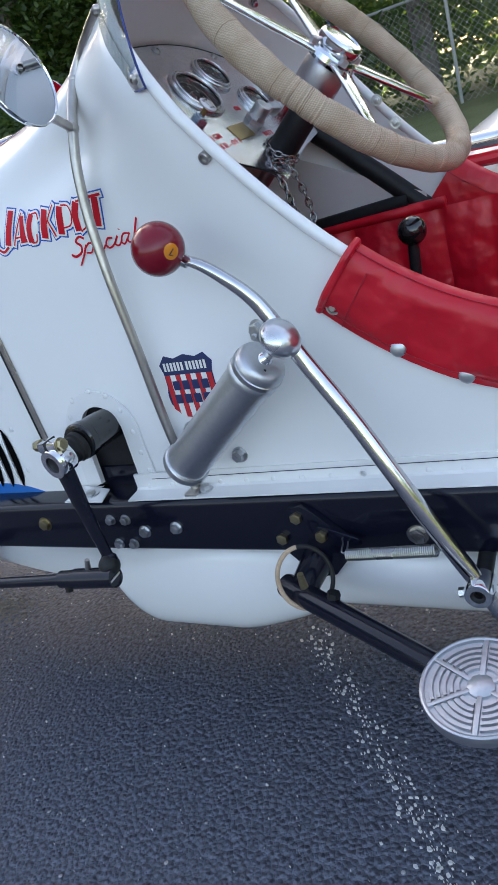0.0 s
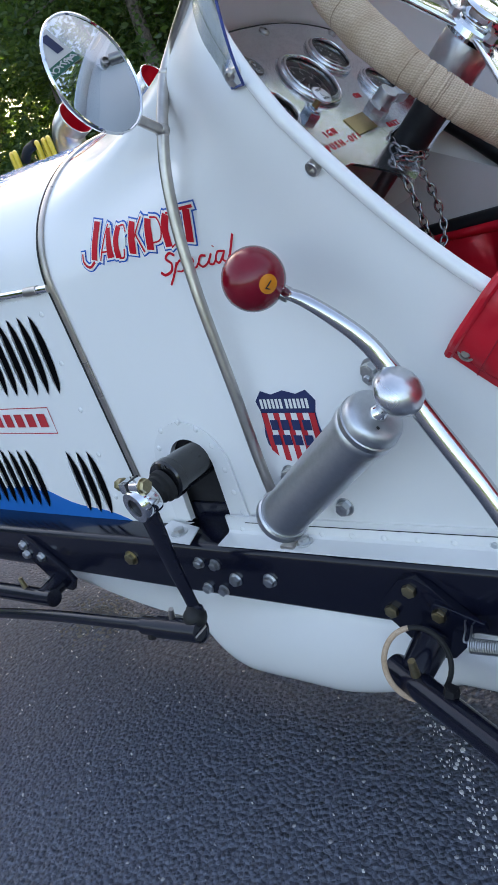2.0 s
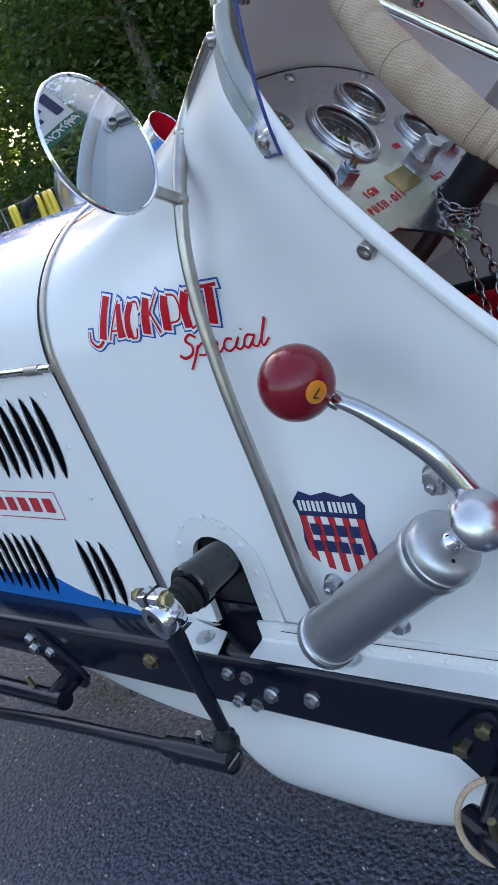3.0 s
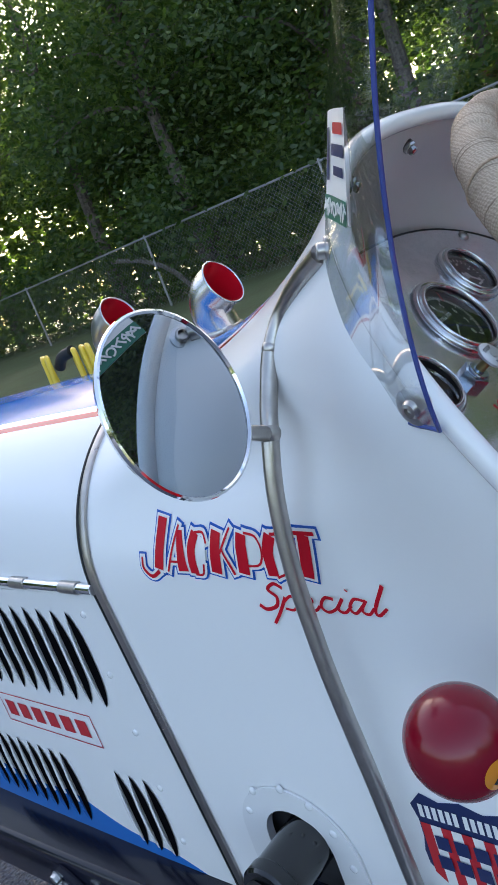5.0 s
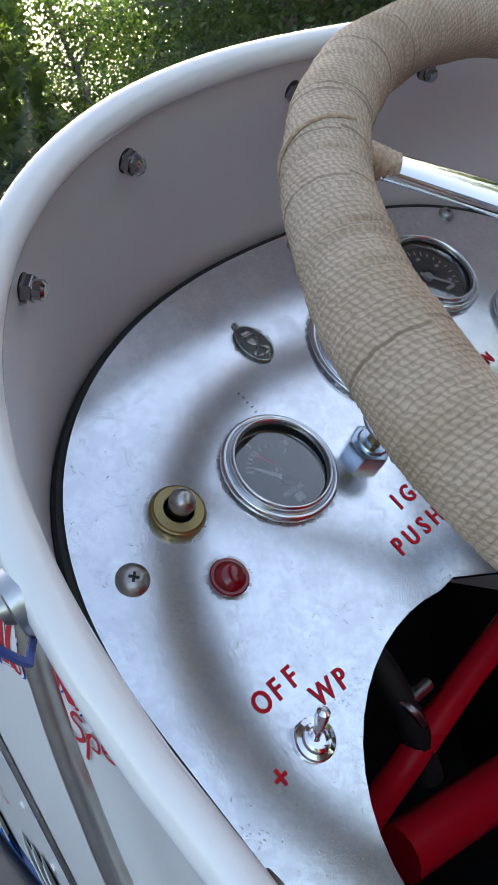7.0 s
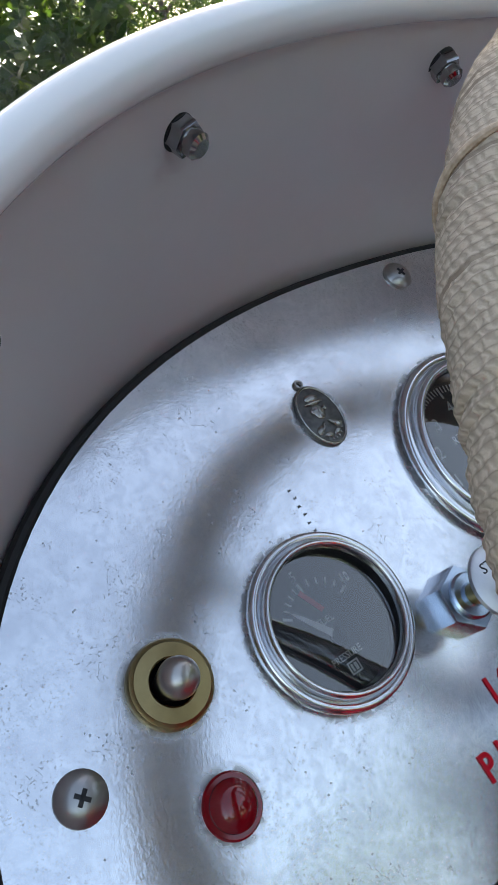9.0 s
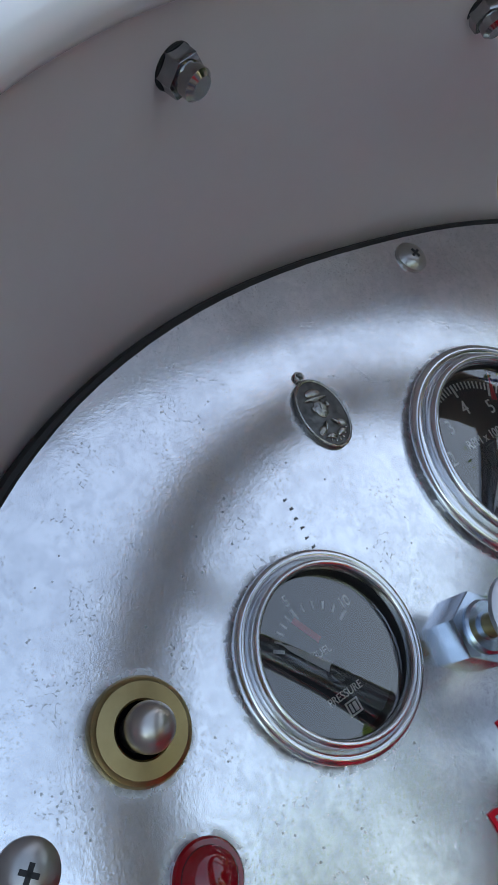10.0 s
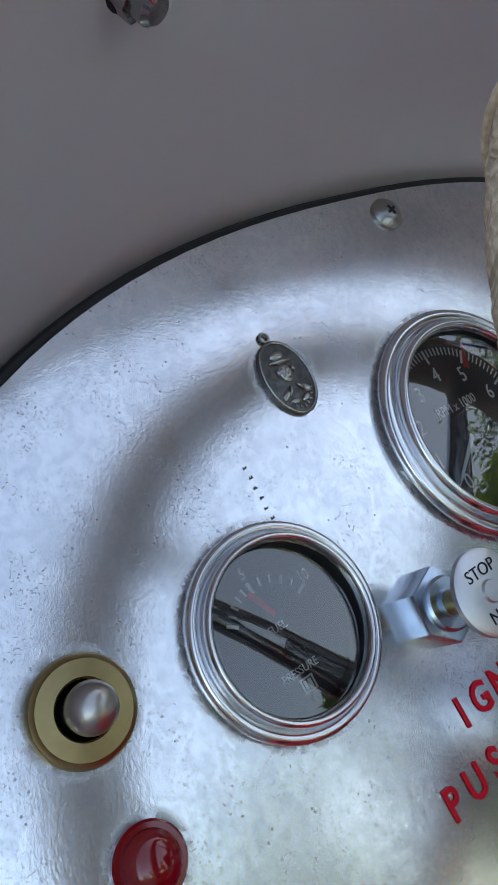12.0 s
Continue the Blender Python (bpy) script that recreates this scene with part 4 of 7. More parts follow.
# white fill inside the open letters
FILL = {2: [([(-0.097, 0.852), (-0.103, 0.828)], 0.011, 0.011)], 4: [([(-0.038, 0.853), (-0.043, 0.836)], 0.010, 0.009)], 5: [([(-0.011, 0.853), (-0.016, 0.828)], 0.010, 0.010)]}
for n, letter in enumerate(NAME):
    lift = 0.00010 * (n % 3)
    part("letter_outline", stroke_bm(letter, 0.0005 + lift, 0.0042, name_place), BLUE, car, "", 80)
    part("letter_ground", stroke_bm(letter + FILL.get(n, []), 0.0012 + lift, 0.0024, name_place), PRINT, car, "", 80)
    part("letter", stroke_bm(letter, 0.0019, 0.0, name_place), RED, car, "painted red letter of the name JACKPOT", 80)
SCRIPT = [([(-0.029, 0.811), (-0.036, 0.815), (-0.043, 0.810), (-0.037, 0.803), (-0.040, 0.795), (-0.050, 0.792), (-0.056, 0.796)], 0.003, 0.0035),
          ([(-0.029, 0.803), (-0.038, 0.790), (-0.047, 0.779)], 0.0032, 0.0028), ([(-0.033, 0.798), (-0.024, 0.804), (-0.019, 0.800), (-0.024, 0.792), (-0.032, 0.793)], 0.0026, 0.0022),
          ([(-0.016, 0.796), (-0.006, 0.799), (-0.008, 0.804), (-0.014, 0.800), (-0.014, 0.793), (-0.005, 0.792), (0.000, 0.796)], 0.0022, 0.0026),
          ([(0.013, 0.802), (0.006, 0.803), (0.001, 0.796), (0.005, 0.791), (0.012, 0.793), (0.017, 0.798)], 0.0028, 0.0024),
          ([(0.021, 0.803), (0.015, 0.794), (0.020, 0.791), (0.027, 0.797)], 0.0030, 0.0022), ([(0.0262, 0.8095), (0.0270, 0.8105)], 0.0032, 0.0032),
          ([(0.040, 0.802), (0.031, 0.803), (0.025, 0.795), (0.029, 0.791), (0.037, 0.798)], 0.0026, 0.0026), ([(0.041, 0.803), (0.035, 0.794), (0.040, 0.791), (0.046, 0.797)], 0.0028, 0.0022),
          ([(0.060, 0.818), (0.047, 0.797), (0.048, 0.791), (0.057, 0.798)], 0.0034, 0.0024)]
for word in (SCRIPT[:1], SCRIPT[1:3], SCRIPT[3:4], SCRIPT[4:5], SCRIPT[5:7], SCRIPT[7:9], SCRIPT[9:]):
    part("script_ground", stroke_bm(word, 0.0008, 0.0010, script_place), PRINT, car, "", 80)
    part("script_letter", stroke_bm(word, 0.0014, 0.0, script_place), RED, car, "painted red letter of the script Special", 80)


def decal_bm(outline, lift):
    """A flat patch on the skin, cut as a fan of thin strips from its centre line."""
    bm = bmesh.new()
    cx = sum(p[0] for p in outline) / len(outline)
    cz = sum(p[1] for p in outline) / len(outline)
    c = bm.verts.new(on_skin(cx, cz, lift)[0])
    ring = [bm.verts.new(on_skin(x, z, lift)[0]) for x, z in outline]
    for i in range(len(ring)):
        bm.faces.new((c, ring[i], ring[(i + 1) % len(ring)]))
    return bm


def shield_outline(s=1.0):
    half = [(0.0, 0.0455), (0.018, 0.0410), (0.033, 0.0455), (0.0440, 0.0330), (0.0400, 0.020), (0.0400, 0.004), (0.0430, -0.010), (0.0420, -0.022), (0.032, -0.034), (0.015, -0.039), (0.0, -0.0455)]
    full = half + [(-x, z) for x, z in reversed(half[1:-1])]
    return [(0.0785 + x * s, 0.5955 + z * s) for x, z in full]


badge = part("club_badge", decal_bm(shield_outline(), 0.0005), NAVY, car, "shield sticker with navy top and red and white stripes", 80)
bm = bmesh.new()
for i in range(9):
    x0 = -0.0387 + 0.0086 * i
    x1 = x0 + 0.0086
    low = [-0.0435 + 0.021 * (abs(x) / 0.043) ** 3.2 for x in (x0, x1)]
    f = bm.faces.new([bm.verts.new(on_skin(0.0785 + x, 0.5955 + z, 0.0012)[0]) for x, z in ((x0, low[0]), (x1, low[1]), (x1, 0.0185), (x0, 0.0185))])
    f.material_index = i % 2
part("badge_stripes", bm, [DECALRED, PRINT], badge, "", 80)
bm = bmesh.new()


def bar(bm, x0, z0, x1, z1, lift):
    bm.faces.new([bm.verts.new(on_skin(x, z, lift)[0]) for x, z in ((x0, z0), (x1, z0), (x1, z1), (x0, z1))])


bm.free()
for word, x0, step in ((6, 0.0415, 0.0058), (6, 0.0790, 0.0058)):
    for i in range(word):
        bm = bmesh.new()
        x = x0 + i * step
        bar(bm, x, 0.6195, x + 0.0038, 0.6310, 0.0012)
        part("badge_bar", bm, PRINT, badge, "", 80)
for row, (z0, x0) in enumerate(((0.5930, 0.0500), (0.5740, 0.0475))):
    for i in range(4):
        bm = bmesh.new()
        x = x0 + i * 0.0158
        bar(bm, x, z0, x + 0.0115, z0 + 0.0128, 0.0020)
        part("badge_bar", bm, NAVY, badge, "", 80)

# framed maker's mark on the hood side, as plain blocks
bm = bmesh.new()


def side_bar(bm, x0, z0, x1, z1, lift=0.0008):
    bm.faces.new([bm.verts.new(on_skin(x, z, lift, SIDE_TREE)[0]) for x, z in ((x0, z0), (x1, z0), (x1, z1), (x0, z1))])


for x0, z0, x1, z1 in ((-0.592, 0.5885, -0.380, 0.5900), (-0.592, 0.6325, -0.380, 0.6340), (-0.592, 0.590, -0.5905, 0.6325), (-0.3815, 0.590, -0.380, 0.6325)):
    side_bar(bm, x0, z0, x1, z1)
for i in range(6):
    x = -0.581 + i * 0.0325
    side_bar(bm, x, 0.6000, x + 0.0225, 0.6230)
part("maker_mark", bm, DECALRED, side_panel, "thin red frame with red blocks", 80)

# ---- bolts on rail and body ----
for x, z, mat, r in ((-0.258, 0.406, BOLT, 0.0095), (-0.116, 0.414, ZINC, 0.0068), (-0.087, 0.414, ZINC, 0.0068), (-0.059, 0.393, ZINC, 0.0078), (0.001, 0.400, ZINC, 0.0078), (-0.118, 0.371, ZINC, 0.0066), (-0.089, 0.371, ZINC, 0.0066), (0.356, 0.392, STEEL, 0.0105)):
    part("bolt", hexbolt(bmesh.new(), (x, 0.0005, z), (0, -1, 0), r, 0.0065, r * 1.3, turn=x * 900), mat, car)
for x, z, r in ((0.0535, 0.531, 0.0085), (0.292, 0.459, 0.0085), (0.203, 0.655, 0.0085)):
    p, nrm = on_skin(x, z, 0.0)
    part("bolt", hexbolt(bmesh.new(), p, nrm, r, 0.008, r * 1.35, turn=20, stud=0.004), ZINC, car)
p, nrm = on_skin(0.2125, 0.8635, 0.0)
bm = lathe(bmesh.new(), frame_at(p, (-0.26, -0.92, -0.28)), [(0.0070, -0.010), (0.0070, 0.0052), (0.0064, 0.006), (0.0042, 0.006), (0.0038, 0.003), (0, 0.003)], 24)
part("socket_screw", bm, STEEL, car, "dull steel socket screw")
# lock nuts of the windscreen, just inside the rim
for y in (0.087, 0.168, 0.276, 0.394, 0.486):
    k = 1 - math.acos(min(1.0, (abs(YC - y) / 0.262) ** 1.2)) / (math.pi / 2) if abs(YC - y) > 0.005 else 0.0
    p, q = inner_point(k, 0.19), inner_point(k, 0.29)
    a, b = inner_point(k + 0.02, 0.19), inner_point(abs(k - 0.02), 0.19)
    nrm = (q - p).cross(a - b).normalized() if k > 0.03 else Vector((0.55, 0, -0.83)).normalized()
    p.y = p.y if k > 0.03 else YC
    if nrm.dot(Vector((p.x + 0.1, YC, 0.95)) - p) < 0:
        nrm = -nrm
    if y > YC:
        p, nrm = mirror_y(p), Vector((nrm.x, -nrm.y, nrm.z))
    part("nut_washer", cyl(bmesh.new(), p - nrm * 0.003, p + nrm * 0.0006, 0.0056, n=20), RUBBER, car, "black rubber washer")
    part("screen_nut", hexbolt(bmesh.new(), p - nrm * 0.001, nrm, 0.0056, 0.0056, 0.0, turn=14 + 60 * k, stud=0.0040), DARKCHROME, car, "tarnished chrome lock nut")
for x, z in ((0.239, 0.852), (0.262, 0.812)):
    part("bolt", hexbolt(bmesh.new(), (x + 0.004, 2 * YC - 0.036, z), (0.2, -1, 0.1), 0.006, 0.005, 0.009, stud=0.003), ZINC, car)

# ---- windscreen ----
def screen_stations():
    """Foot and lean of the screen's generators, from the centre line round to the near tip, with the share of the curled edge."""
    feet = [cowl_point(0.0, 0.90), cowl_point(0.16, 0.90), cowl_point(0.32, 0.90), Vector((0.092, 0.112, 1.058)), Vector((0.104, 0.074, 1.030)), Vector((0.122, 0.046, 0.988)), Vector((0.143, 0.033, 0.948)), Vector((0.174, 0.0150, 0.942))]
    lean = [Vector(v) for v in ((0.42, 0, 1), (0.42, 0.06, 1), (0.41, 0.12, 1), (0.38, 0.15, 1), (0.35, 0.12, 1), (0.42, -0.15, 1), (0.24, -0.15, 1), (0.10, 0.0, 1))]
    curl = [Vector((v, 0, 0)) for v in (0, 0, 0, 0, 0, 0, 0.3, 1)]
    return smooth_path(feet, 20), smooth_path(lean, 20), smooth_path(curl, 20)


FEET, LEAN, CURL = screen_stations()


def screen_point(k, h):
    """Wrapped screen: k from 0 at the centre to 1 at the near edge (negative on the far side), h metres up."""
    f = min(abs(k), 1.0) * (len(FEET) - 1)
    i = min(int(f), len(FEET) - 2)
    b, d, c = (path[i].lerp(path[i + 1], f - i) for path in (FEET, LEAN, CURL))
    e = 1 - math.exp(-h / 0.024)
    p = b + d * h + Vector((c.x * (0.007 * e - 0.12 * h + 0.95 * h * h), -0.017 * e * c.x - 0.003, 0.003))
    return p if k >= 0 else mirror_y(p)


HSTEPS = [0, 0.008, 0.018, 0.03, 0.05, 0.08, 0.12, 0.16, 0.20, 0.24, 0.28]
KSCREEN = [-1 + i / 56 for i in range(113)]
screen = thing("windscreen", (0.0, YC, 1.0), "clear curved plastic windscreen bolted round the cowl", "windscreen")
pane = part("pane", sheet([[screen_point(k, h) for h in HSTEPS] for k in KSCREEN]), PLEXI, screen, "clear plastic sheet", 70)
pane.visible_shadow = False
for sgn in (1, -1):
    tip = [screen_point(sgn * (0.90 + 0.0985 * i / 9), 0.0) for i in range(10)] + [screen_point(sgn * 1.0, 0.0035)]
    rise = [screen_point(sgn * 1.0, 0.008 + 0.272 * i / 29) for i in range(30)]
    part("edge", tube(bmesh.new(), tip + rise, 0.0013, 8), PLEXIEDGE, screen, "blue-tinted cut edge")
# bolt with broad washer at each tip, socket bolts further round
for sgn in (1, -1):
    c, d = Vector((0.160, 0.0195, 0.957)), Vector((-0.30, -0.95, -0.08))
    if sgn < 0:
        c, d = mirror_y(c), Vector((d.x, -d.y, d.z))
    m = frame_at(c, d)
    part("washer", lathe(bmesh.new(), m, [(0, -0.004), (0.0110, -0.004), (0.0110, 0.0010), (0.0102, 0.0016), (0.004, 0.0022), (0, 0.0022)], 28), ZINC, screen, "broad steel washer")
    part("screw", lathe(bmesh.new(), m, [(0.0056, 0.001), (0.0054, 0.003), (0.0042, 0.0050), (0.0022, 0.0055), (0.002, 0.0035), (0, 0.0035)], 20), STEEL, screen)
    c, d = Vector((0.1000, 0.0840, 1.0420)), Vector((-0.80, -0.56, 0.2))
    if sgn < 0:
        c, d = mirror_y(c), Vector((d.x, -d.y, d.z))
    m = frame_at(c, d)
    part("washer", lathe(bmesh.new(), m, [(0, -0.004), (0.0085, -0.004), (0.0085, 0.0008), (0.004, 0.0012), (0, 0.0012)], 28), ZINC, screen)
    part("screw", lathe(bmesh.new(), m, [(0.0052, 0.001), (0.0052, 0.0055), (0.0044, 0.0062), (0.0032, 0.0062), (0.0028, 0.003), (0, 0.003)], 20), STEEL, screen, "steel socket screw")

# participant sticker on the screen: white field with printed bars above a green band
SK0, SK1 = 0.575, 0.722
SLOW = 0.028


def strip(k0, k1, v0, v1, lift, name, mat, parent, label=""):
    """A printed field on the sticker, v measured up from the sticker's foot."""
    bm = bmesh.new()
    rows = []
    for i in range(9):
        k = k0 + (k1 - k0) * i / 8
        foot = SLOW + (k - SK0) / (SK1 - SK0) * 0.036
        row = []
        for j in range(7):
            h = foot + v0 + (v1 - v0) * j / 6
            n = (screen_point(k + 0.01, h) - screen_point(k - 0.01, h)).cross(screen_point(k, h + 0.004) - screen_point(k, h - 0.004)).normalized()
            row.append(screen_point(k, h) + (n if n.y < 0 else -n) * lift)
        rows.append(row)
    return part(name, sheet(rows, bm), mat, parent, label, 80)


sticker = strip(SK0, SK1, 0, 0.052, 0.0008, "sticker", PRINT, screen, "white event sticker with a green band")
strip(SK0, SK1, 0, 0.012, 0.0014, "green_band", GREEN, sticker, "green band lettered PARTICIPANT")
for i, (k0, k1, v0, v1) in enumerate(((0.635, 0.710, 0.041, 0.046), (0.625, 0.715, 0.031, 0.0365), (0.640, 0.705, 0.022, 0.0265), (0.588, 0.612, 0.019, 0.044))):
    strip(k0, k1, v0, v1, 0.0013, "print_bar", DECALRED if i == 0 else NAVY, sticker)
for i, ch in enumerate("PARTICIPANT"):
    k = SK0 + 0.012 + (SK1 - SK0 - 0.024) * i / 10
    h = SLOW + (k - SK0) / (SK1 - SK0) * 0.036 + 0.006
    p = screen_point(k, h)
    ex, ez = (screen_point(k + 0.01, h) - screen_point(k - 0.01, h)).normalized(), (screen_point(k, h + 0.005) - screen_point(k, h - 0.005)).normalized()
    nn = ex.cross(ez).normalized()
    m = Matrix((ex, nn.cross(ex), nn)).transposed().to_4x4()
    m.translation = p + nn * 0.0018
    part("band_letter", text_bm(ch, 0.0105, m, fat=0.0002), PRINT, sticker, "", 80)

# ---- mirror on its tube stay ----
stay = thing("mirror_stay", (0.036, 0.028, 0.445), "bent bare steel tube stay from sill to windscreen", "stay")
stay_path = smooth_path([(0.040, 0.026, 0.446), (0.032, 0.0275, 0.497), (0.0265, 0.029, 0.56), (0.0235, 0.0315, 0.655), (0.018, 0.035, 0.74), (0.0145, 0.0395, 0.786), (0.012, 0.046, 0.838), (0.0138, 0.0555, 0.893), (0.0185, 0.0685, 0.936), (0.0182, 0.0825, 0.960), (0.0215, 0.099, 0.988), (0.034, 0.110, 1.010), (0.060, 0.103, 1.027), (0.094, 0.086, 1.041)], 8)
part("tube", tube(bmesh.new(), stay_path, 0.0065, 16), STEEL, stay)
bm = bmesh.new()
box(bm, pose(0.040, 0.022, 0.448), (0.020, 0.03, 0.006), 0.002)
part("foot", bm, STEEL, stay)
part("bolt", hexbolt(bmesh.new(), (0.058, 0.022, 0.449), (0, 0, 1), 0.008, 0.006, 0.011), ZINC, stay)
part("weld", ball(bmesh.new(), (0.0185, 0.0685, 0.937), 0.0084, 16), STEEL, stay)
part("weld", ball(bmesh.new(), (0.0218, 0.0995, 0.989), 0.0072, 16), STEEL, stay)
MC, MN = Vector((0.0500, -0.0300, 0.997)), Vector((0.978, 0.085, 0.185)).normalized()
mirror = thing("rear_view_mirror", MC, "round rear-view mirror with polished rim on a steel stalk", "mirror")
m = frame_at(MC, MN)
part("shell", lathe(bmesh.new(), m, [(0, -0.014), (0.02, -0.0135), (0.042, -0.010), (0.054, -0.004), (0.0562, 0.0), (0.0558, 0.0022), (0.0545, 0.0026), (0.0535, 0.0008)], 56), CHROME, mirror, "polished metal shell and rim")
part("glass", lathe(bmesh.new(), m, [(0.0540, 0.0006), (0.0, 0.0006)], 56), MIRROR, mirror, "mirror glass")
part("stalk", tube(bmesh.new(), smooth_path([(0.0185, 0.0685, 0.937), (0.023, 0.040, 0.950), (0.028, 0.003, 0.968), (0.038, -0.023, 0.988)], 6), 0.0056, 12), STEEL, mirror)

# ---- brake lever with ball ----
lever = thing("brake_lever", (0.43, -0.038, 0.34), "chromed hand brake lever with maroon billiard ball knob", "lever")
lp = smooth_path([(0.180, -0.031, 0.772), (0.200, -0.033, 0.763), (0.221, -0.031, 0.745), (0.242, -0.026, 0.720), (0.257, -0.023, 0.693), (0.285, -0.023, 0.635), (0.324, -0.029, 0.567), (0.362, -0.037, 0.494), (0.398, -0.038, 0.416), (0.430, -0.039, 0.351), (0.452, -0.040, 0.305)], 8)
part("lever_rod", tube(bmesh.new(), lp, [0.0056 + 0.0046 * min(1, i / 45) for i in range(len(lp))], 18), LEVERCHROME, lever)
BC = Vector((0.157, -0.037, 0.790))
part("ball_knob", ball(bmesh.new(), BC, 0.0297, 48), MAROON, lever, "glossy maroon ball")
part("collar", hexbolt(bmesh.new(), (0.1765, -0.0305, 0.7735), (0.8, 0.05, -0.55), 0.0072, 0.010, 0.0), STEEL, lever)
sd = Vector((0.029, -0.016, -0.004)).normalized()
m = frame_at(BC, sd)
bm = bmesh.new()
R1 = 0.0299
prof = [(R1 * math.sin(a), R1 * math.cos(a)) for a in (0.30 * i / 8 for i in range(8, -1, -1))]
prof[-1] = (0, R1)
lathe(bm, m, prof, 28)
spot = part("spot", bm, AMBER, lever, "orange number spot")
part("numeral", text_bm("7", 0.012, m @ pose(0, 0, R1 + 0.0001) @ pose(0, 0, 0, 0, 0, 150), deep=0.0002), DIAL, lever)
m = frame_at((0.431, -0.052, 0.350), (0, -1, 0))
bm = lathe(bmesh.new(), m, [(0.0085, 0.008), (0.0150, 0.008), (0.0165, 0.005), (0.0165, -0.024), (0.0085, -0.024)], 30, closed=True)
part("pivot_boss", bm, CHROME, lever)
part("pivot_pin", lathe(bmesh.new(), m, [(0.0092, -0.03), (0.0092, 0.003), (0.006, 0.003), (0.005, -0.002), (0, -0.002)], 20), SATIN, lever)
part("clamp_bolt", hexbolt(bmesh.new(), (0.452, -0.045, 0.353), (0.9, -0.1, 0.2), 0.006, 0.007), ZINC, lever)
part("clamp_bolt", hexbolt(bmesh.new(), (0.413, -0.045, 0.345), (-0.9, -0.1, -0.1), 0.006, 0.007), ZINC, lever)
bm = bmesh.new()
cyl(bm, (0.431, -0.03, 0.350), (0.431, 0.05, 0.372), 0.010)
part("pivot_shaft", bm, SATIN, lever)

# ---- hand pump ----
A0, A1 = Vector((0.067, -0.010, 0.508)), Vector((0.242, -0.032, 0.6470))
pump = thing("hand_pump", A0, "brushed aluminium hand fuel pump with mushroom knob bolted to cowl", "pump")
ax = (A1 - A0).normalized()
m = frame_at(A0, ax)
L = (A1 - A0).length
part("barrel", lathe(bmesh.new(), m, [(0.0, 0.003), (0.0285, 0.003), (0.0285, L - 0.02), (0.0, L - 0.02)], 48), CAST, pump, "dull grey aluminium barrel")
part("base_cap", lathe(bmesh.new(), m, [(0, -0.006), (0.028, -0.006), (0.0315, -0.003), (0.0318, 0.006), (0.030, 0.0085), (0.0285, 0.0085)], 48), CAST, pump)
part("head_ring", lathe(bmesh.new(), m, [(0.0286, L - 0.036), (0.0305, L - 0.034), (0.0312, L - 0.028), (0.0305, L - 0.023), (0.0290, L - 0.021)], 48), CAST, pump)
part("knurled_ring", lathe(bmesh.new(), m, [(0.0292, L - 0.0215), (0.0312, L - 0.0205), (0.0314, L - 0.0145), (0.0296, L - 0.0135)], 90), ZINC, pump)
part("head_cap", lathe(bmesh.new(), m, [(0.0300, L - 0.0138), (0.0296, L - 0.006), (0.0275, L - 0.0025), (0.024, L - 0.0005), (0.0, L + 0.0005)], 48), CAST, pump, "polished cap with a vent hole")
part("vent_hole", lathe(bmesh.new(), m @ pose(-0.013, -0.010, L), [(0.0018, 0.0002), (0, 0.0004)], 12), DIAL, pump)
part("plunger", lathe(bmesh.new(), m, [(0.0095, L), (0.0085, L + 0.004), (0.0062, L + 0.007), (0.006, L + 0.03), (0, L + 0.03)], 24), CHROME, pump)
part("knob", lathe(bmesh.new(), m, [(0.006, L + 0.020), (0.0115, L + 0.0215), (0.0195, L + 0.026), (0.0238, L + 0.0325), (0.0246, L + 0.037), (0.0222, L + 0.0440), (0.0165, L + 0.0490), (0.0088, L + 0.0515), (0, L + 0.0525)], 40), SPUN, pump, "satin polished mushroom knob")
for x, z in ((0.2035, 0.662), (0.0565, 0.535), (0.121, 0.4930)):
    p, nrm = on_skin(x, z, 0.0)
    part("lug_bolt", hexbolt(bmesh.new(), p, nrm, 0.0085, 0.009, 0.0115, turn=12), ZINC, pump)

# ---- steering arm and drag link ----
arm = thing("steering_linkage", (-0.1, -0.05, 0.37), "black steering arm with chromed clamp and drag link", "steering linkage")
SC = Vector((-0.092, 0.0, 0.553))
ay = Vector((-0.16, -1, -0.06)).normalized()
m = frame_at((-0.0945, -0.001, 0.5545), (0, -1, 0.08))
part("shaft_housing", lathe(bmesh.new(), m, [(0, -0.12), (0.0255, -0.12), (0.0255, 0.002), (0.0272, 0.004), (0.0272, 0.015), (0.025, 0.018), (0.020, 0.019), (0, 0.019)], 40), GLOSS, arm, "glossy black shaft housing")
m = frame_at(SC, ay)
part("seal", lathe(bmesh.new(), m, [(0.022, 0.019), (0.022, 0.026), (0.0185, 0.028), (0.019, 0.033), (0.0155, 0.036), (0.016, 0.044), (0.012, 0.046), (0, 0.046)], 36), RUBBER, arm, "ribbed black rubber seal")
cm = SC + ay * 0.058
m = frame_at(cm, ay)
part("clamp", lathe(bmesh.new(), m, [(0.0125, -0.014), (0.0215, -0.014), (0.0225, -0.011), (0.0225, 0.011), (0.0210, 0.014), (0.0125, 0.014)], 36, closed=True), CHROME, arm, "chromed split clamp")
part("shaft_end", lathe(bmesh.new(), m, [(0.0128, -0.02), (0.0128, 0.010), (0.0118, 0.011), (0, 0.0105)], 30), SATIN, arm)
bm = bmesh.new()
box(bm, Matrix.Translation(cm + Vector((-0.004, 0, 0.0235))), (0.034, 0.022, 0.016), 0.005)
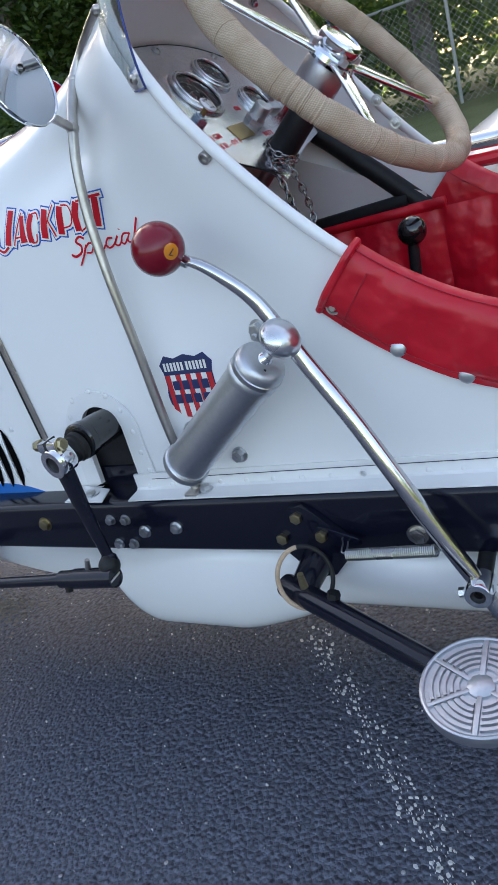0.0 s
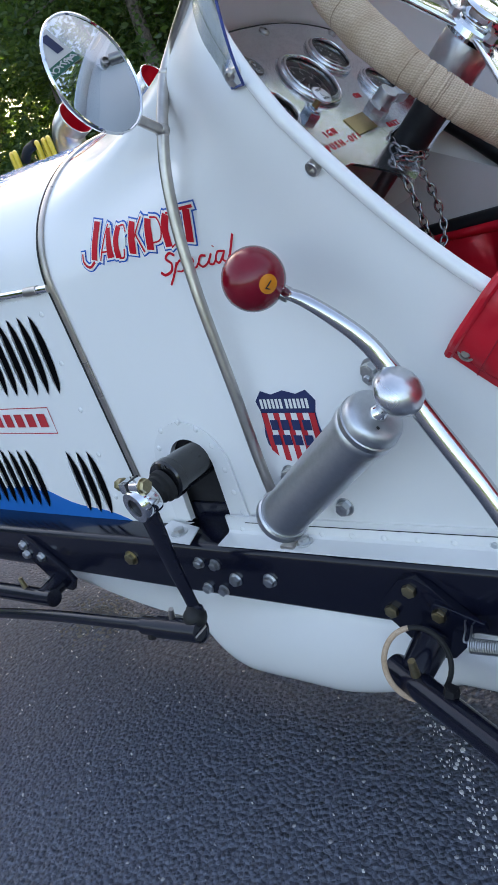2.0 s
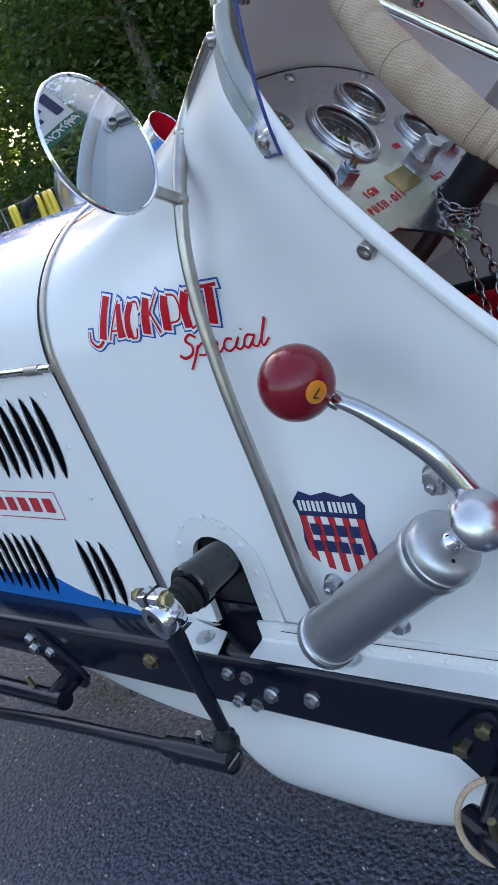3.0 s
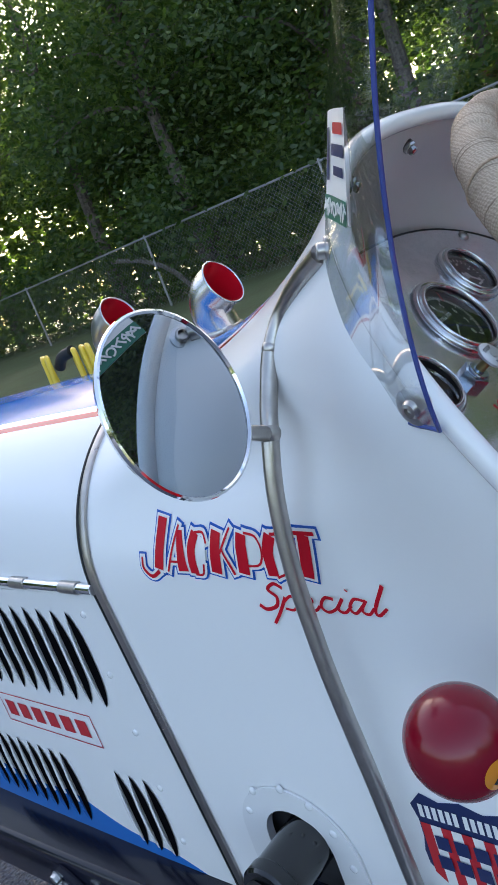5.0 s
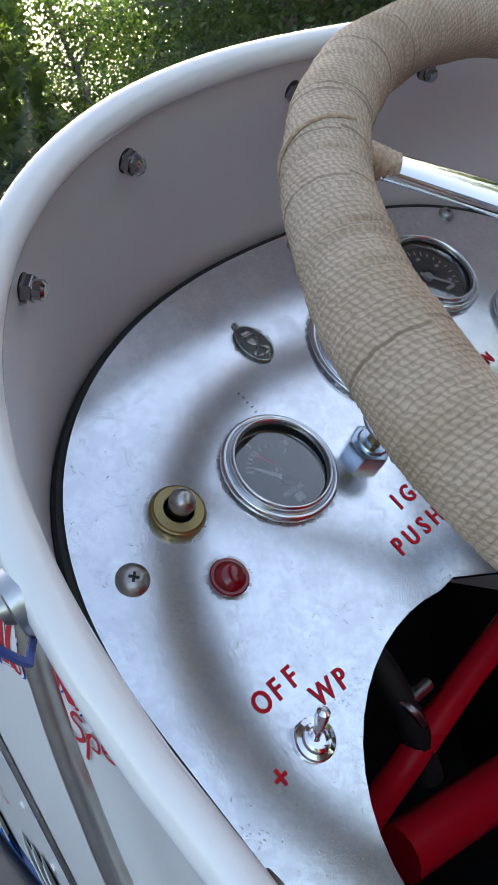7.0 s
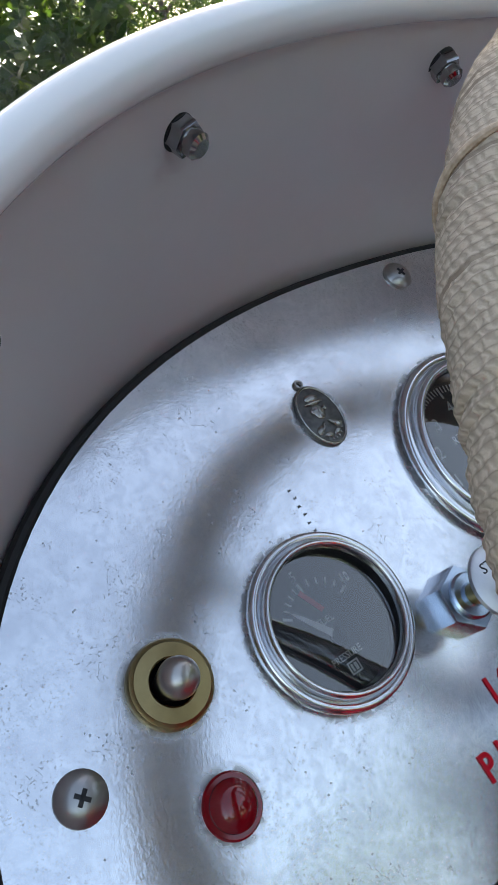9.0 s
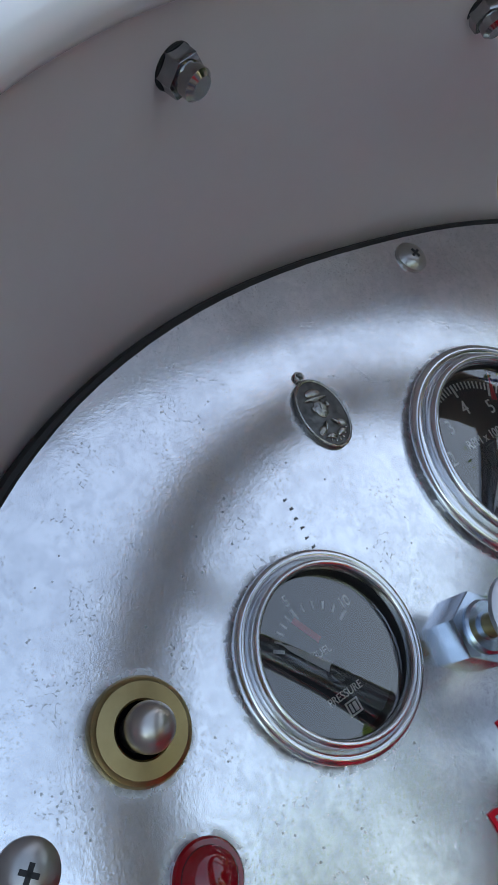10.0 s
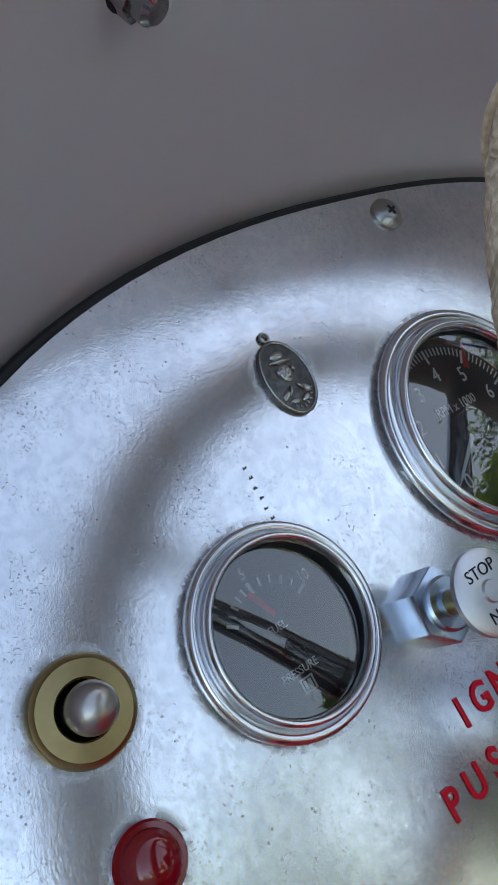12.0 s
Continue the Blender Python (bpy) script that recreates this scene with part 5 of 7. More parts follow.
part("clamp_ears", bm, CHROME, arm)
bm = bmesh.new()
box(bm, Matrix.Translation(cm + Vector((-0.004, -0.0005, 0.0235))), (0.0022, 0.0235, 0.0175), 0)
part("clamp_slit", bm, DIAL, arm)
part("clamp_bolt", hexbolt(bmesh.new(), cm + Vector((-0.021, 0, 0.024)), (-1, 0, 0), 0.0080, 0.010, 0.009), BOLT, arm, "brass-plated clamp bolt")
part("clamp_bolt", hexbolt(bmesh.new(), cm + Vector((0.013, 0, 0.024)), (1, 0, 0), 0.0085, 0.007, 0.0095), BOLT, arm, "brass-plated clamp bolt")
bm = bmesh.new()
pth = smooth_path([cm + Vector((0.001, 0.002, -0.014)), (-0.096, -0.058, 0.47), (-0.088, -0.062, 0.41), (-0.084, -0.064, 0.385)], 6)
tube(bm, pth, [0.0165 - 0.006 * min(1, i / 12) + (0.004 if i > 15 else 0) for i in range(len(pth))], 16)
for v in bm.verts:
    v.co.y = -0.059 + (v.co.y + 0.059) * 0.55
part("drop_arm", bm, BLACK, arm, "tapered black drop arm")
dl = Vector((-1, -0.03, -0.06)).normalized()
E0 = Vector((-0.070, -0.078, 0.3680))
m = frame_at(E0, dl)
part("joint_sleeve", lathe(bmesh.new(), m, [(0, 0.002), (0.0125, 0.002), (0.0135, 0), (0.0150, 0), (0.0150, 0.078), (0.0130, 0.080), (0.0130, 0.106), (0.0105, 0.109), (0, 0.109)], 32), BLACK, arm, "black ball joint sleeve")
bm = bmesh.new()
box(bm, m @ pose(0, 0, 0.0015), (0.0235, 0.0028, 0.002), 0)
part("joint_slot", bm, STEEL, arm)
part("link_tube", tube(bmesh.new(), smooth_path([E0 + dl * 0.1, (-0.45, -0.085, 0.334), (-0.9, -0.09, 0.268), (-1.5, -0.09, 0.18)], 6), 0.0088, 14), BLACK, arm, "long black drag link tube")
part("ball_boot", ball(bmesh.new(), (-0.083, -0.068, 0.381), 0.016, 20), RUBBER, arm)
part("grease_nipple", cyl(bmesh.new(), E0 + dl * 0.05 + Vector((0, 0.004, 0.012)), E0 + dl * 0.05 + Vector((0.006, 0.004, 0.030)), 0.005, 0.0035, 12), STEEL, arm)
part("sleeve_bolt", hexbolt(bmesh.new(), E0 + dl * 0.096 + Vector((0, -0.002, -0.012)), (0, -0.3, -1), 0.0065, 0.008), SATIN, arm)

# forward rod with its bracket on the rail
rodend = thing("radius_rod", (-0.5, -0.03, 0.33), "black radius rod bracketed to the chassis rail", "rod")
mxz = Matrix(((1, 0, 0, 0), (0, 0, -1, -0.001), (0, 1, 0, 0), (0, 0, 0, 1)))
part("bracket", prism(bmesh.new(), mxz, [(-0.535, 0.415), (-0.515, 0.424), (-0.497, 0.418), (-0.440, 0.372), (-0.425, 0.345), (-0.44, 0.325), (-0.475, 0.325), (-0.49, 0.35), (-0.535, 0.395)], 0.009, 0.002), BLACK, rodend)
for x, z in ((-0.519, 0.411), (-0.521, 0.392), (-0.480, 0.391)):
    part("bolt", hexbolt(bmesh.new(), (x, -0.010, z), (0, -1, 0), 0.0072, 0.006, 0.009), ZINC, rodend)
part("rod", tube(bmesh.new(), [(-0.432, -0.050, 0.342), (-0.50, -0.050, 0.339), (-1.4, -0.055, 0.30)], [0.0145, 0.0145, 0.0135], 20), BLACK, rodend)
part("rod_boss", cyl(bmesh.new(), (-0.458, -0.01, 0.345), (-0.455, -0.052, 0.342), 0.016), BLACK, rodend)
part("grease_nipple", cyl(bmesh.new(), (-0.505, -0.050, 0.350), (-0.507, -0.050, 0.372), 0.005, 0.0035, 12), BOLT, rodend)

# ---- step on its tube ----
step = thing("side_step", (0.44, -0.16, 0.31), "round cast aluminium step pedal on a black tube", "step")
part("bracket", prism(bmesh.new(), mxz, [(0.163, 0.398), (0.175, 0.412), (0.196, 0.436), (0.214, 0.440), (0.230, 0.430), (0.268, 0.392), (0.262, 0.360), (0.240, 0.335), (0.215, 0.330), (0.195, 0.350), (0.168, 0.380)], 0.010, 0.002), BLACK, step)
for x, z, y in ((0.178, 0.392, -0.011), (0.207, 0.424, -0.011), (0.238, 0.400, -0.016)):
    part("bolt", hexbolt(bmesh.new(), (x, y, z), (0, -1, 0), 0.0082, 0.006, 0.0, turn=25), BOLT, step, "yellow-plated hex bolt")
part("spring_plate", prism(bmesh.new(), Matrix(((1, 0, 0, 0), (0, 0, -1, -0.011), (0, 1, 0, 0), (0, 0, 0, 1))), [(0.225, 0.402), (0.234, 0.414), (0.247, 0.410), (0.286, 0.396), (0.287, 0.386), (0.270, 0.380), (0.232, 0.386)], 0.005, 0.0015), BLACK, step)
T0, T1 = Vector((0.184, -0.048, 0.345)), Vector((0.455, -0.168, 0.318))
tdir = (T1 - T0).normalized()
part("step_tube", tube(bmesh.new(), [T0, T0 + tdir * 0.004, T1], [0.0150, 0.0160, 0.0135], 24), BLACK, step, "black enamelled tube")
part("tube_boss", cyl(bmesh.new(), (0.218, -0.008, 0.358), (0.212, -0.055, 0.345), 0.021, 0.018), BLACK, step)
part("grease_nipple", cyl(bmesh.new(), T0 + tdir * 0.040 + Vector((0, 0, 0.010)), T0 + tdir * 0.040 + Vector((0.001, -0.002, 0.036)), 0.0058, 0.0042, 12), BOLT, step, "brass grease nipple")
part("pinch_bolt", hexbolt(bmesh.new(), T0 + tdir * 0.085 + Vector((0, 0.006, 0.010)), (0.3, 0.2, 0.9), 0.0085, 0.012), SATIN, step)
PC, PN = Vector((0.456, -0.182, 0.338)), Vector((0.02, -0.14, 0.985)).normalized()
m = frame_at(PC, PN, (0.5, 1, 0))
pad = part("pedal", lathe(bmesh.new(), m, [(0, -0.010), (0.054, -0.010), (0.0590, -0.006), (0.0600, 0.004), (0.0590, 0.0072), (0.0570, 0.0080), (0.0550, 0.0072), (0.0545, 0.0035), (0, 0.0035)], 64), CAST, step, "cast aluminium pedal with concentric ribs")
for n, r in enumerate((0.022, 0.0285, 0.035, 0.0415, 0.048)):
    for q4 in range(6):
        bm = bmesh.new()
        a0, a1 = radians(60 * q4 + 70 / (r * 1000) * 3.2), radians(60 * q4 + 60 - 70 / (r * 1000) * 3.2)
        rows = []
        for i in range(9):
            a = a0 + (a1 - a0) * i / 8
            rows.append([m @ Vector(((r + dr) * math.cos(a), (r + dr) * math.sin(a), h)) for dr, h in ((-0.0022, 0.0034), (-0.0016, 0.0068), (0.0016, 0.0068), (0.0022, 0.0034))])
        part("rib", sheet(rows, bm), CAST, pad)
bm = bmesh.new()
for q4 in range(6):
    box(bm, m @ pose(0, 0, 0, 0, 0, 60 * q4) @ pose(0.034, 0, 0.005), (0.044, 0.005, 0.004), 0.001)
part("spokes", bm, CAST, pad)
part("hub", lathe(bmesh.new(), m, [(0.014, 0.0034), (0.0135, 0.0062), (0.009, 0.0085), (0, 0.0092)], 28), CAST, pad)
part("pedal_stem", cyl(bmesh.new(), PC - PN * 0.03, PC - PN * 0.009, 0.018), CAST, step)

# return spring
spr = thing("return_spring", (0.34, -0.046, 0.39), "zinc-plated coil return spring hooked to the lever", "spring")
S0, S1 = Vector((0.281, -0.046, 0.393)), Vector((0.392, -0.046, 0.4025))
sx, sy, sz = axes(S1 - S0)
turns, coil = 44, []
for i in range(turns * 10 + 1):
    a = 2 * math.pi * i / 10
    coil.append(S0.lerp(S1, i / (turns * 10)) + 0.0068 * (math.cos(a) * sx + math.sin(a) * sy))
part("coil", tube(bmesh.new(), coil, 0.0011, 6), ZINC, spr)
part("hook", tube(bmesh.new(), smooth_path([S1 + sx * 0.006, S1 + Vector((0.006, 0, 0.004)), (0.404, -0.044, 0.410), (0.401, -0.038, 0.416)], 6), 0.0011, 6), ZINC, spr)
part("hook", tube(bmesh.new(), smooth_path([S0 + sx * 0.006, S0 + Vector((-0.006, 0, 0.004)), (0.271, -0.030, 0.398), (0.266, -0.017, 0.398), (0.270, -0.012, 0.392), S0 + Vector((-0.004, 0.004, -0.004))], 6), 0.0011, 6), ZINC, spr)
# safety loop round the joint
loop = thing("safety_loop", (0.21, -0.06, 0.33), "loop of stiff cable, half tan, half black, at the step", "cable loop")
mm = frame_at((0.222, -0.058, 0.366), (0.45, -0.80, 0.30))
circ = [mm @ Vector((0.034 * math.cos(a), 0.040 * math.sin(a), 0)) for a in (2 * math.pi * i / 48 for i in range(49))]
part("tan_half", tube(bmesh.new(), circ[12:38], 0.0031, 10), CORD, loop)
part("black_half", tube(bmesh.new(), circ[37:49] + circ[1:13], 0.0029, 10), RUBBER, loop)

# ---- steering wheel ----
WC = Vector((0.2645, 0.3295, 0.9265))
wth, wph = 0.69, -0.033
WN = Vector((math.cos(wth) * math.cos(wph), math.cos(wth) * math.sin(wph), math.sin(wth)))
WA = Vector((0, 0, 1)).cross(WN).normalized()
WB = WN.cross(WA)
WRA, WRB = 0.201, 0.206


def wheel_at(a, s=1.0, h=0.0):
    return WC + s * (WRA * math.cos(a) * WA + WRB * math.sin(a) * WB) + h * WN


def rim_radius(a):
    """The winding is thickest beside the driver's outer hand."""
    d = math.degrees(a) % 360
    keys = ((0, 0.0172), (90, 0.0167), (120, 0.0170), (150, 0.0181), (168, 0.0187), (196, 0.0170), (225, 0.0165), (300, 0.0165), (360, 0.0172))
    for (a0, r0), (a1, r1) in zip(keys, keys[1:]):
        if d <= a1:
            f = (d - a0) / (a1 - a0)
            return r0 + (r1 - r0) * f * f * (3 - 2 * f)
    return r0


def wrapped_rim():
    """Rim wound with cord: every turn is a raised ridge, a few have slipped."""
    bm = bmesh.new()
    turns, per, k = 540, 4, 20
    rnd = random.Random(4)
    lifts = [rnd.uniform(-0.00025, 0.00025) - (0.0009 if rnd.random() < 0.05 else 0) for _ in range(turns)]
    rings = []
    for i in range(turns * per):
        a = 2 * math.pi * i / (turns * per)
        c = wheel_at(a)
        t = (wheel_at(a + 0.002) - wheel_at(a - 0.002)).normalized()
        n1 = WN
        n2 = t.cross(n1)
        ring = []
        for j in range(k):
            b = 2 * math.pi * j / k
            f = (i / per + j / k) % turns
            r = rim_radius(a) + 0.0004 * (abs(math.sin(math.pi * f)) - 0.5) + lifts[int(f)] + 0.0006 * math.sin(7 * a) + 0.0004 * math.sin(23 * a + b)
            ring.append(bm.verts.new(c + r * (math.cos(b) * n1 + math.sin(b) * n2)))
        rings.append(ring)
    cnt = len(rings)
    uv = bm.loops.layers.uv.new("UVMap")
    for i in range(cnt):
        p, q = rings[i], rings[(i + 1) % cnt]
        for j in range(k):
            f = bm.faces.new((p[j], p[(j + 1) % k], q[(j + 1) % k], q[j]))
            for lp, (di, dj) in zip(f.loops, ((0, 0), (0, 1), (1, 1), (1, 0))):
                lp[uv].uv = ((i + di) / per, (j + dj) / k)
    return bm


wheel = part("steering_wheel", wrapped_rim(), TWINE, car, "steering wheel rim wound tightly in tan twisted cord", 80)


def spoke(a, w0=0.0165, w1=0.0065):
    bm = bmesh.new()
    end, start = wheel_at(a, 0.93), WC - WN * 0.001
    d = (end - start).normalized()
    side = WN.cross(d).normalized()
    rows = []
    for i in range(13):
        t = i / 12
        c = start.lerp(end, t)
        w = w0 + (w1 - w0) * t + 0.012 * max(0, 1 - t * 4) ** 2
        rows.append([c + side * (w * x) + WN * y for x, y in ((-1, 0.0008), (-0.93, 0.0022), (-0.6, 0.0030), (0, 0.0034), (0.6, 0.0030), (0.93, 0.0022), (1, 0.0008), (1, -0.0008), (0.86, -0.0030), (0.45, -0.0046), (0, -0.0051), (-0.45, -0.0046), (-0.86, -0.0030), (-1, -0.0008), (-1, 0.0008))])
    return sheet(rows, bm)


KNOTS = (radians(131), radians(54), radians(-42), radians(-135))
for a in KNOTS:
    part("spoke", spoke(a), CHROME, wheel, "chromed flat spoke", 50)
    inner = wheel_at(a) + (WC - wheel_at(a)).normalized() * rim_radius(a)
    way = (WC - inner).normalized()
    bm = bmesh.new()
    for i in range(7):
        torus(bm, frame_at(inner + way * (0.0022 * i - 0.002), way + 0.12 * WN) @ Matrix.Diagonal((1.0, 0.75, 1, 1)), 0.0088 - 0.0004 * i, 0.0014, 20, 7)
    part("cord_lashing", bm, CORD, wheel, "thin cord lashed round the spoke end")
    c, t = wheel_at(a + 0.035), (wheel_at(a + 0.037) - wheel_at(a + 0.033)).normalized()
    out = t.cross(WN)
    strand = [c + (rim_radius(a) + 0.0001) * (math.cos(b) * WN + math.sin(b) * out) + t * 0.010 * math.sin(b / 2) for b in (radians(-20 + 22 * i) for i in range(11))]
    part("cord_strand", tube(bmesh.new(), smooth_path(strand, 3), 0.0010, 8), CORD, wheel, "loose strand crossing the rim")
m = frame_at(WC, WN)
part("hub", lathe(bmesh.new(), m, [(0, -0.008), (0.034, -0.008), (0.036, -0.003), (0.034, 0.004), (0.030, 0.007), (0, 0.007)], 40), CHROME, wheel)
part("hub_cap", lathe(bmesh.new(), m, [(0.024, 0.006), (0.029, 0.010), (0.031, 0.016), (0.0305, 0.022), (0.028, 0.0245), (0.0262, 0.0252), (0.0262, 0.0238), (0.0, 0.0262)], 44), CHROME, wheel, "polished domed hub cap")
for i in range(4):
    a = radians(45 + 90 * i)
    part("hub_nut", hexbolt(bmesh.new(), WC + 0.0345 * (math.cos(a) * WA + math.sin(a) * WB) + WN * 0.004, WN, 0.0062, 0.008, 0.0), ZINC, wheel)
part("quick_release", lathe(bmesh.new(), m, [(0, -0.062), (0.029, -0.062), (0.0305, -0.059), (0.0305, -0.012), (0.028, -0.008), (0, -0.008)], 40), CAST, wheel, "turned aluminium quick-release boss")
COLUMN = WC + Vector((0.0065, 0.004, 0))
column = part("steering_column", cyl(bmesh.new(), COLUMN - WN * 0.25, COLUMN - WN * 0.06, 0.0105, n=20), STEEL, car, "steel steering column with hanging chain")
part("sleeve", lathe(bmesh.new(), frame_at(COLUMN - WN * 0.160, WN), [(0.0112, 0.0), (0.0205, 0.0), (0.0215, 0.003), (0.0215, 0.071), (0.0205, 0.0725), (0.0175, 0.0725), (0.0170, 0.06), (0.0112, 0.06)], 36), SATIN, column, "scuffed black sleeve")


def chain_link_mesh():
    bm = bmesh.new()
    pts = [Vector((0.0042 * math.cos(a), 0, 0.0074 * math.sin(a))) for a in (2 * math.pi * i / 14 for i in range(14))]
    tube(bm, pts, 0.0015, 6, closed=True)
    me = bpy.data.meshes.new("chain_link")
    bm.to_mesh(me)
    bm.free()
    me.materials.append(DARKCHROME)
    shade(me, 80)
    return me


LINK = chain_link_mesh()


def chain(points, phase=0):
    pts = smooth_path(points, 12)
    dist, count = 0.0, 0
    last = pts[0]
    for a, b in zip(pts, pts[1:]):
        while (b - last).length > 0.0112:
            d = (b - last).normalized()
            c = last + d * 0.0056
            ob = new("chain_link", LINK)
            ob.parent = column
            ob.matrix_local = Matrix.Translation(-BASES[column.name]) @ frame_at(c, d, (0.3, 1, 0.2)) @ pose(0, 0, 0, 0, 0, 90 * (count % 2) + 20 + phase)
            last = last + d * 0.0112
            count += 1


ring0 = frame_at(COLUMN - WN * 0.149, WN)
chain([ring0 @ Vector((0.025 * math.cos(a), 0.025 * math.sin(a), 0.004 * math.sin(2 * a))) for a in (2 * math.pi * i / 10 for i in range(11))])
chain([ring0 @ Vector((-0.012, -0.026, 0)), (0.156, 0.282, 0.825), (0.170, 0.282, 0.79), (0.178, 0.282, 0.745), (0.184, 0.282, 0.70)])
chain([ring0 @ Vector((0.016, -0.020, 0)), (0.166, 0.316, 0.82), (0.178, 0.320, 0.78), (0.184, 0.322, 0.73), (0.186, 0.295, 0.70)], 30)
part("padlock_pin", cyl(bmesh.new(), (0.185, 0.285, 0.700), (0.188, 0.305, 0.692), 0.006, n=14), STEEL, column)

# ---- instruments ----
def dash_frame(u, v, w=0.0, turn=0.0):
    return DASH @ pose(u, v, w) @ pose(0, 0, 0, 0, 0, turn)


def gauge(name, label, sunk, tip=(0.0, 0.0)):
    """Double-ringed bezel over a dark sleeve, with the dial sunk below a flat glass that may sit tipped by a few degrees; gives the dial's frame too."""
    u, v, r = GAUGE_PLACES[name]
    g = thing(name, DASH @ Vector((u, v, 0)), label, "gauge")
    m = dash_frame(u, v, 0)
    ring = [(r * 0.97, 0.0002)] + [(r * (0.942 + 0.058 * math.cos(b)), 0.0016 + 0.0036 * math.sin(b) ** 0.6) for b in (math.pi * i / 13 for i in range(12))]
    ring += [(r * (0.828 + 0.046 * math.cos(b)), 0.0036 + 0.0046 * abs(math.sin(b)) ** 0.7) for b in (math.pi * i / 11 for i in range(12))]
    part("bezel", lathe(bmesh.new(), m, ring, 96), BEZEL, g, "double-ringed chrome bezel", 50)
    part("sleeve", lathe(bmesh.new(), m, [(r * 0.780, 0.0046), (r * 0.776, -sunk)], 64), SATIN, g, "black inner sleeve")
    m = m @ pose(0, 0, -sunk)
    part("dial", lathe(bmesh.new(), m, [(r * 0.78, 0.0), (r * 0.78, 0.0012), (0, 0.0012)], 64), DIAL, g, "black dial")
    gl = part("glass", lathe(bmesh.new(), m @ pose(0, 0, sunk + 0.0036, *tip), [(r * 0.778, 0), (r * 0.4, 0.0002), (0, 0.0003)], 48), GLASS, g, "flat glass")
    gl.visible_shadow = False
    return g, m


def ticks(g, m, r0, r1, a0, a1, n, w, mat=PRINT, name="tick_marks"):
    bm = bmesh.new()
    for i in range(n):
        a = radians(a0 + (a1 - a0) * i / max(1, n - 1))
        box(bm, m @ pose(0, 0, 0.0015, 0, 0, math.degrees(a)) @ pose((r0 + r1) / 2, 0, 0), (r1 - r0, w, 0.0003))
    part(name, bm, mat, g)


def needle(g, m, a, length, w=0.0012, mat=PRINT, name="needle", tail=0.0):
    bm = bmesh.new()
    prism(bm, m @ pose(0, 0, 0.0026, 0, 0, a), [(-tail, -w), (length * 0.8, -w * 0.55), (length, 0), (length * 0.8, w * 0.55), (-tail, w)], 0.0004)
    part(name, bm, mat, g)


def words(parent, text, size, m, mat=PRINT, name="lettering", label="", **kw):
    return part(name, text_bm(text, size, m, **kw), mat, parent, label, 80)


# fuel pressure
g, m = gauge("fuel_pressure_gauge", "small black fuel pressure gauge with chrome bezel", 0.0038, (-2.65, 2.35))
ticks(g, m, 0.0135, 0.0160, 149, 98, 6, 0.0006)
ticks(g, m, 0.0135, 0.0160, 98, 28, 6, 0.0006)
for a in (149, 98, 28):
    ticks(g, m, 0.0126, 0.0162, a, a, 1, 0.0010, name="major_tick")
part("red_mark", prism(bmesh.new(), m @ pose(-0.0013, 0.0087, 0.0020, 0, 0, -62), [(-0.0050, -0.0010), (0.0050, -0.0010), (0.0050, 0.0010), (-0.0050, 0.0010)], 0.0003), DECALRED, g)
needle(g, m @ pose(0.0010, -0.0062, 0), 128.5, 0.0198, 0.0014, tail=-0.0028)
part("needle_hub", lathe(bmesh.new(), m @ pose(0.0010, -0.0062, 0), [(0.0032, 0.0012), (0.0032, 0.0030), (0.0026, 0.0034), (0, 0.0034)], 24), SATIN, g)
words(g, "5", 0.0050, m @ pose(-0.0022, 0.0187, 0.0014), squeeze=0.8)
words(g, "10", 0.0050, m @ pose(0.0156, 0.0098, 0.0014), squeeze=0.8)
words(g, "FUEL", 0.0034, m @ pose(0.0, 0.0008, 0.0014), squeeze=0.9)
words(g, "PRESSURE", 0.0034, m @ pose(0.0, -0.0125, 0.0014), squeeze=0.88)
bm = bmesh.new()
for cx, cy, wx, wy in ((0, 0.0019, 0.0046, 0.0005), (0, -0.0019, 0.0046, 0.0005), (-0.0021, 0, 0.0005, 0.0042), (0.0021, 0, 0.0005, 0.0042), (-0.0009, 0, 0.0008, 0.0026), (0.0007, 0, 0.0012, 0.0026)):
    box(bm, m @ pose(0.0004 + cx, -0.0168 + cy, 0.0014), (wx, wy, 0.0003))
part("maker_square", bm, PRINT, g)
part("dial_screw", lathe(bmesh.new(), m @ pose(0.0008, -0.0208, 0), [(0.0016, 0.0012), (0.0014, 0.002), (0, 0.002)], 14), SATIN, g)

# tachometer
g, m = gauge("tachometer", "large black engine speed gauge with chrome bezel", 0.0067)
for n in range(9):
    a = 232 - 35.2 * n
    words(g, str(n), 0.0086, m @ pose(0.0224 * math.cos(radians(a)), 0.0224 * math.sin(radians(a)), 0.0014), squeeze=0.82)
ticks(g, m, 0.0275, 0.0332, 232, -49.6, 9, 0.0009)
ticks(g, m, 0.0300, 0.0332, 232, -49.6, 81, 0.0005)
words(g, "RPM x 1000", 0.0055, m @ pose(0.0005, 0.0088, 0.0014), squeeze=0.84)
needle(g, m @ pose(0, 0, 0.003), 216, 0.0305, 0.0010)
needle(g, m @ pose(0, 0, 0.0045), 64, 0.0340, 0.0012, DECALRED, "tell_tale", -0.022)
part("needle_hub", lathe(bmesh.new(), m, [(0.0060, 0.0012), (0.0060, 0.0060), (0.005, 0.0070), (0, 0.0070)], 28), DIAL, g)

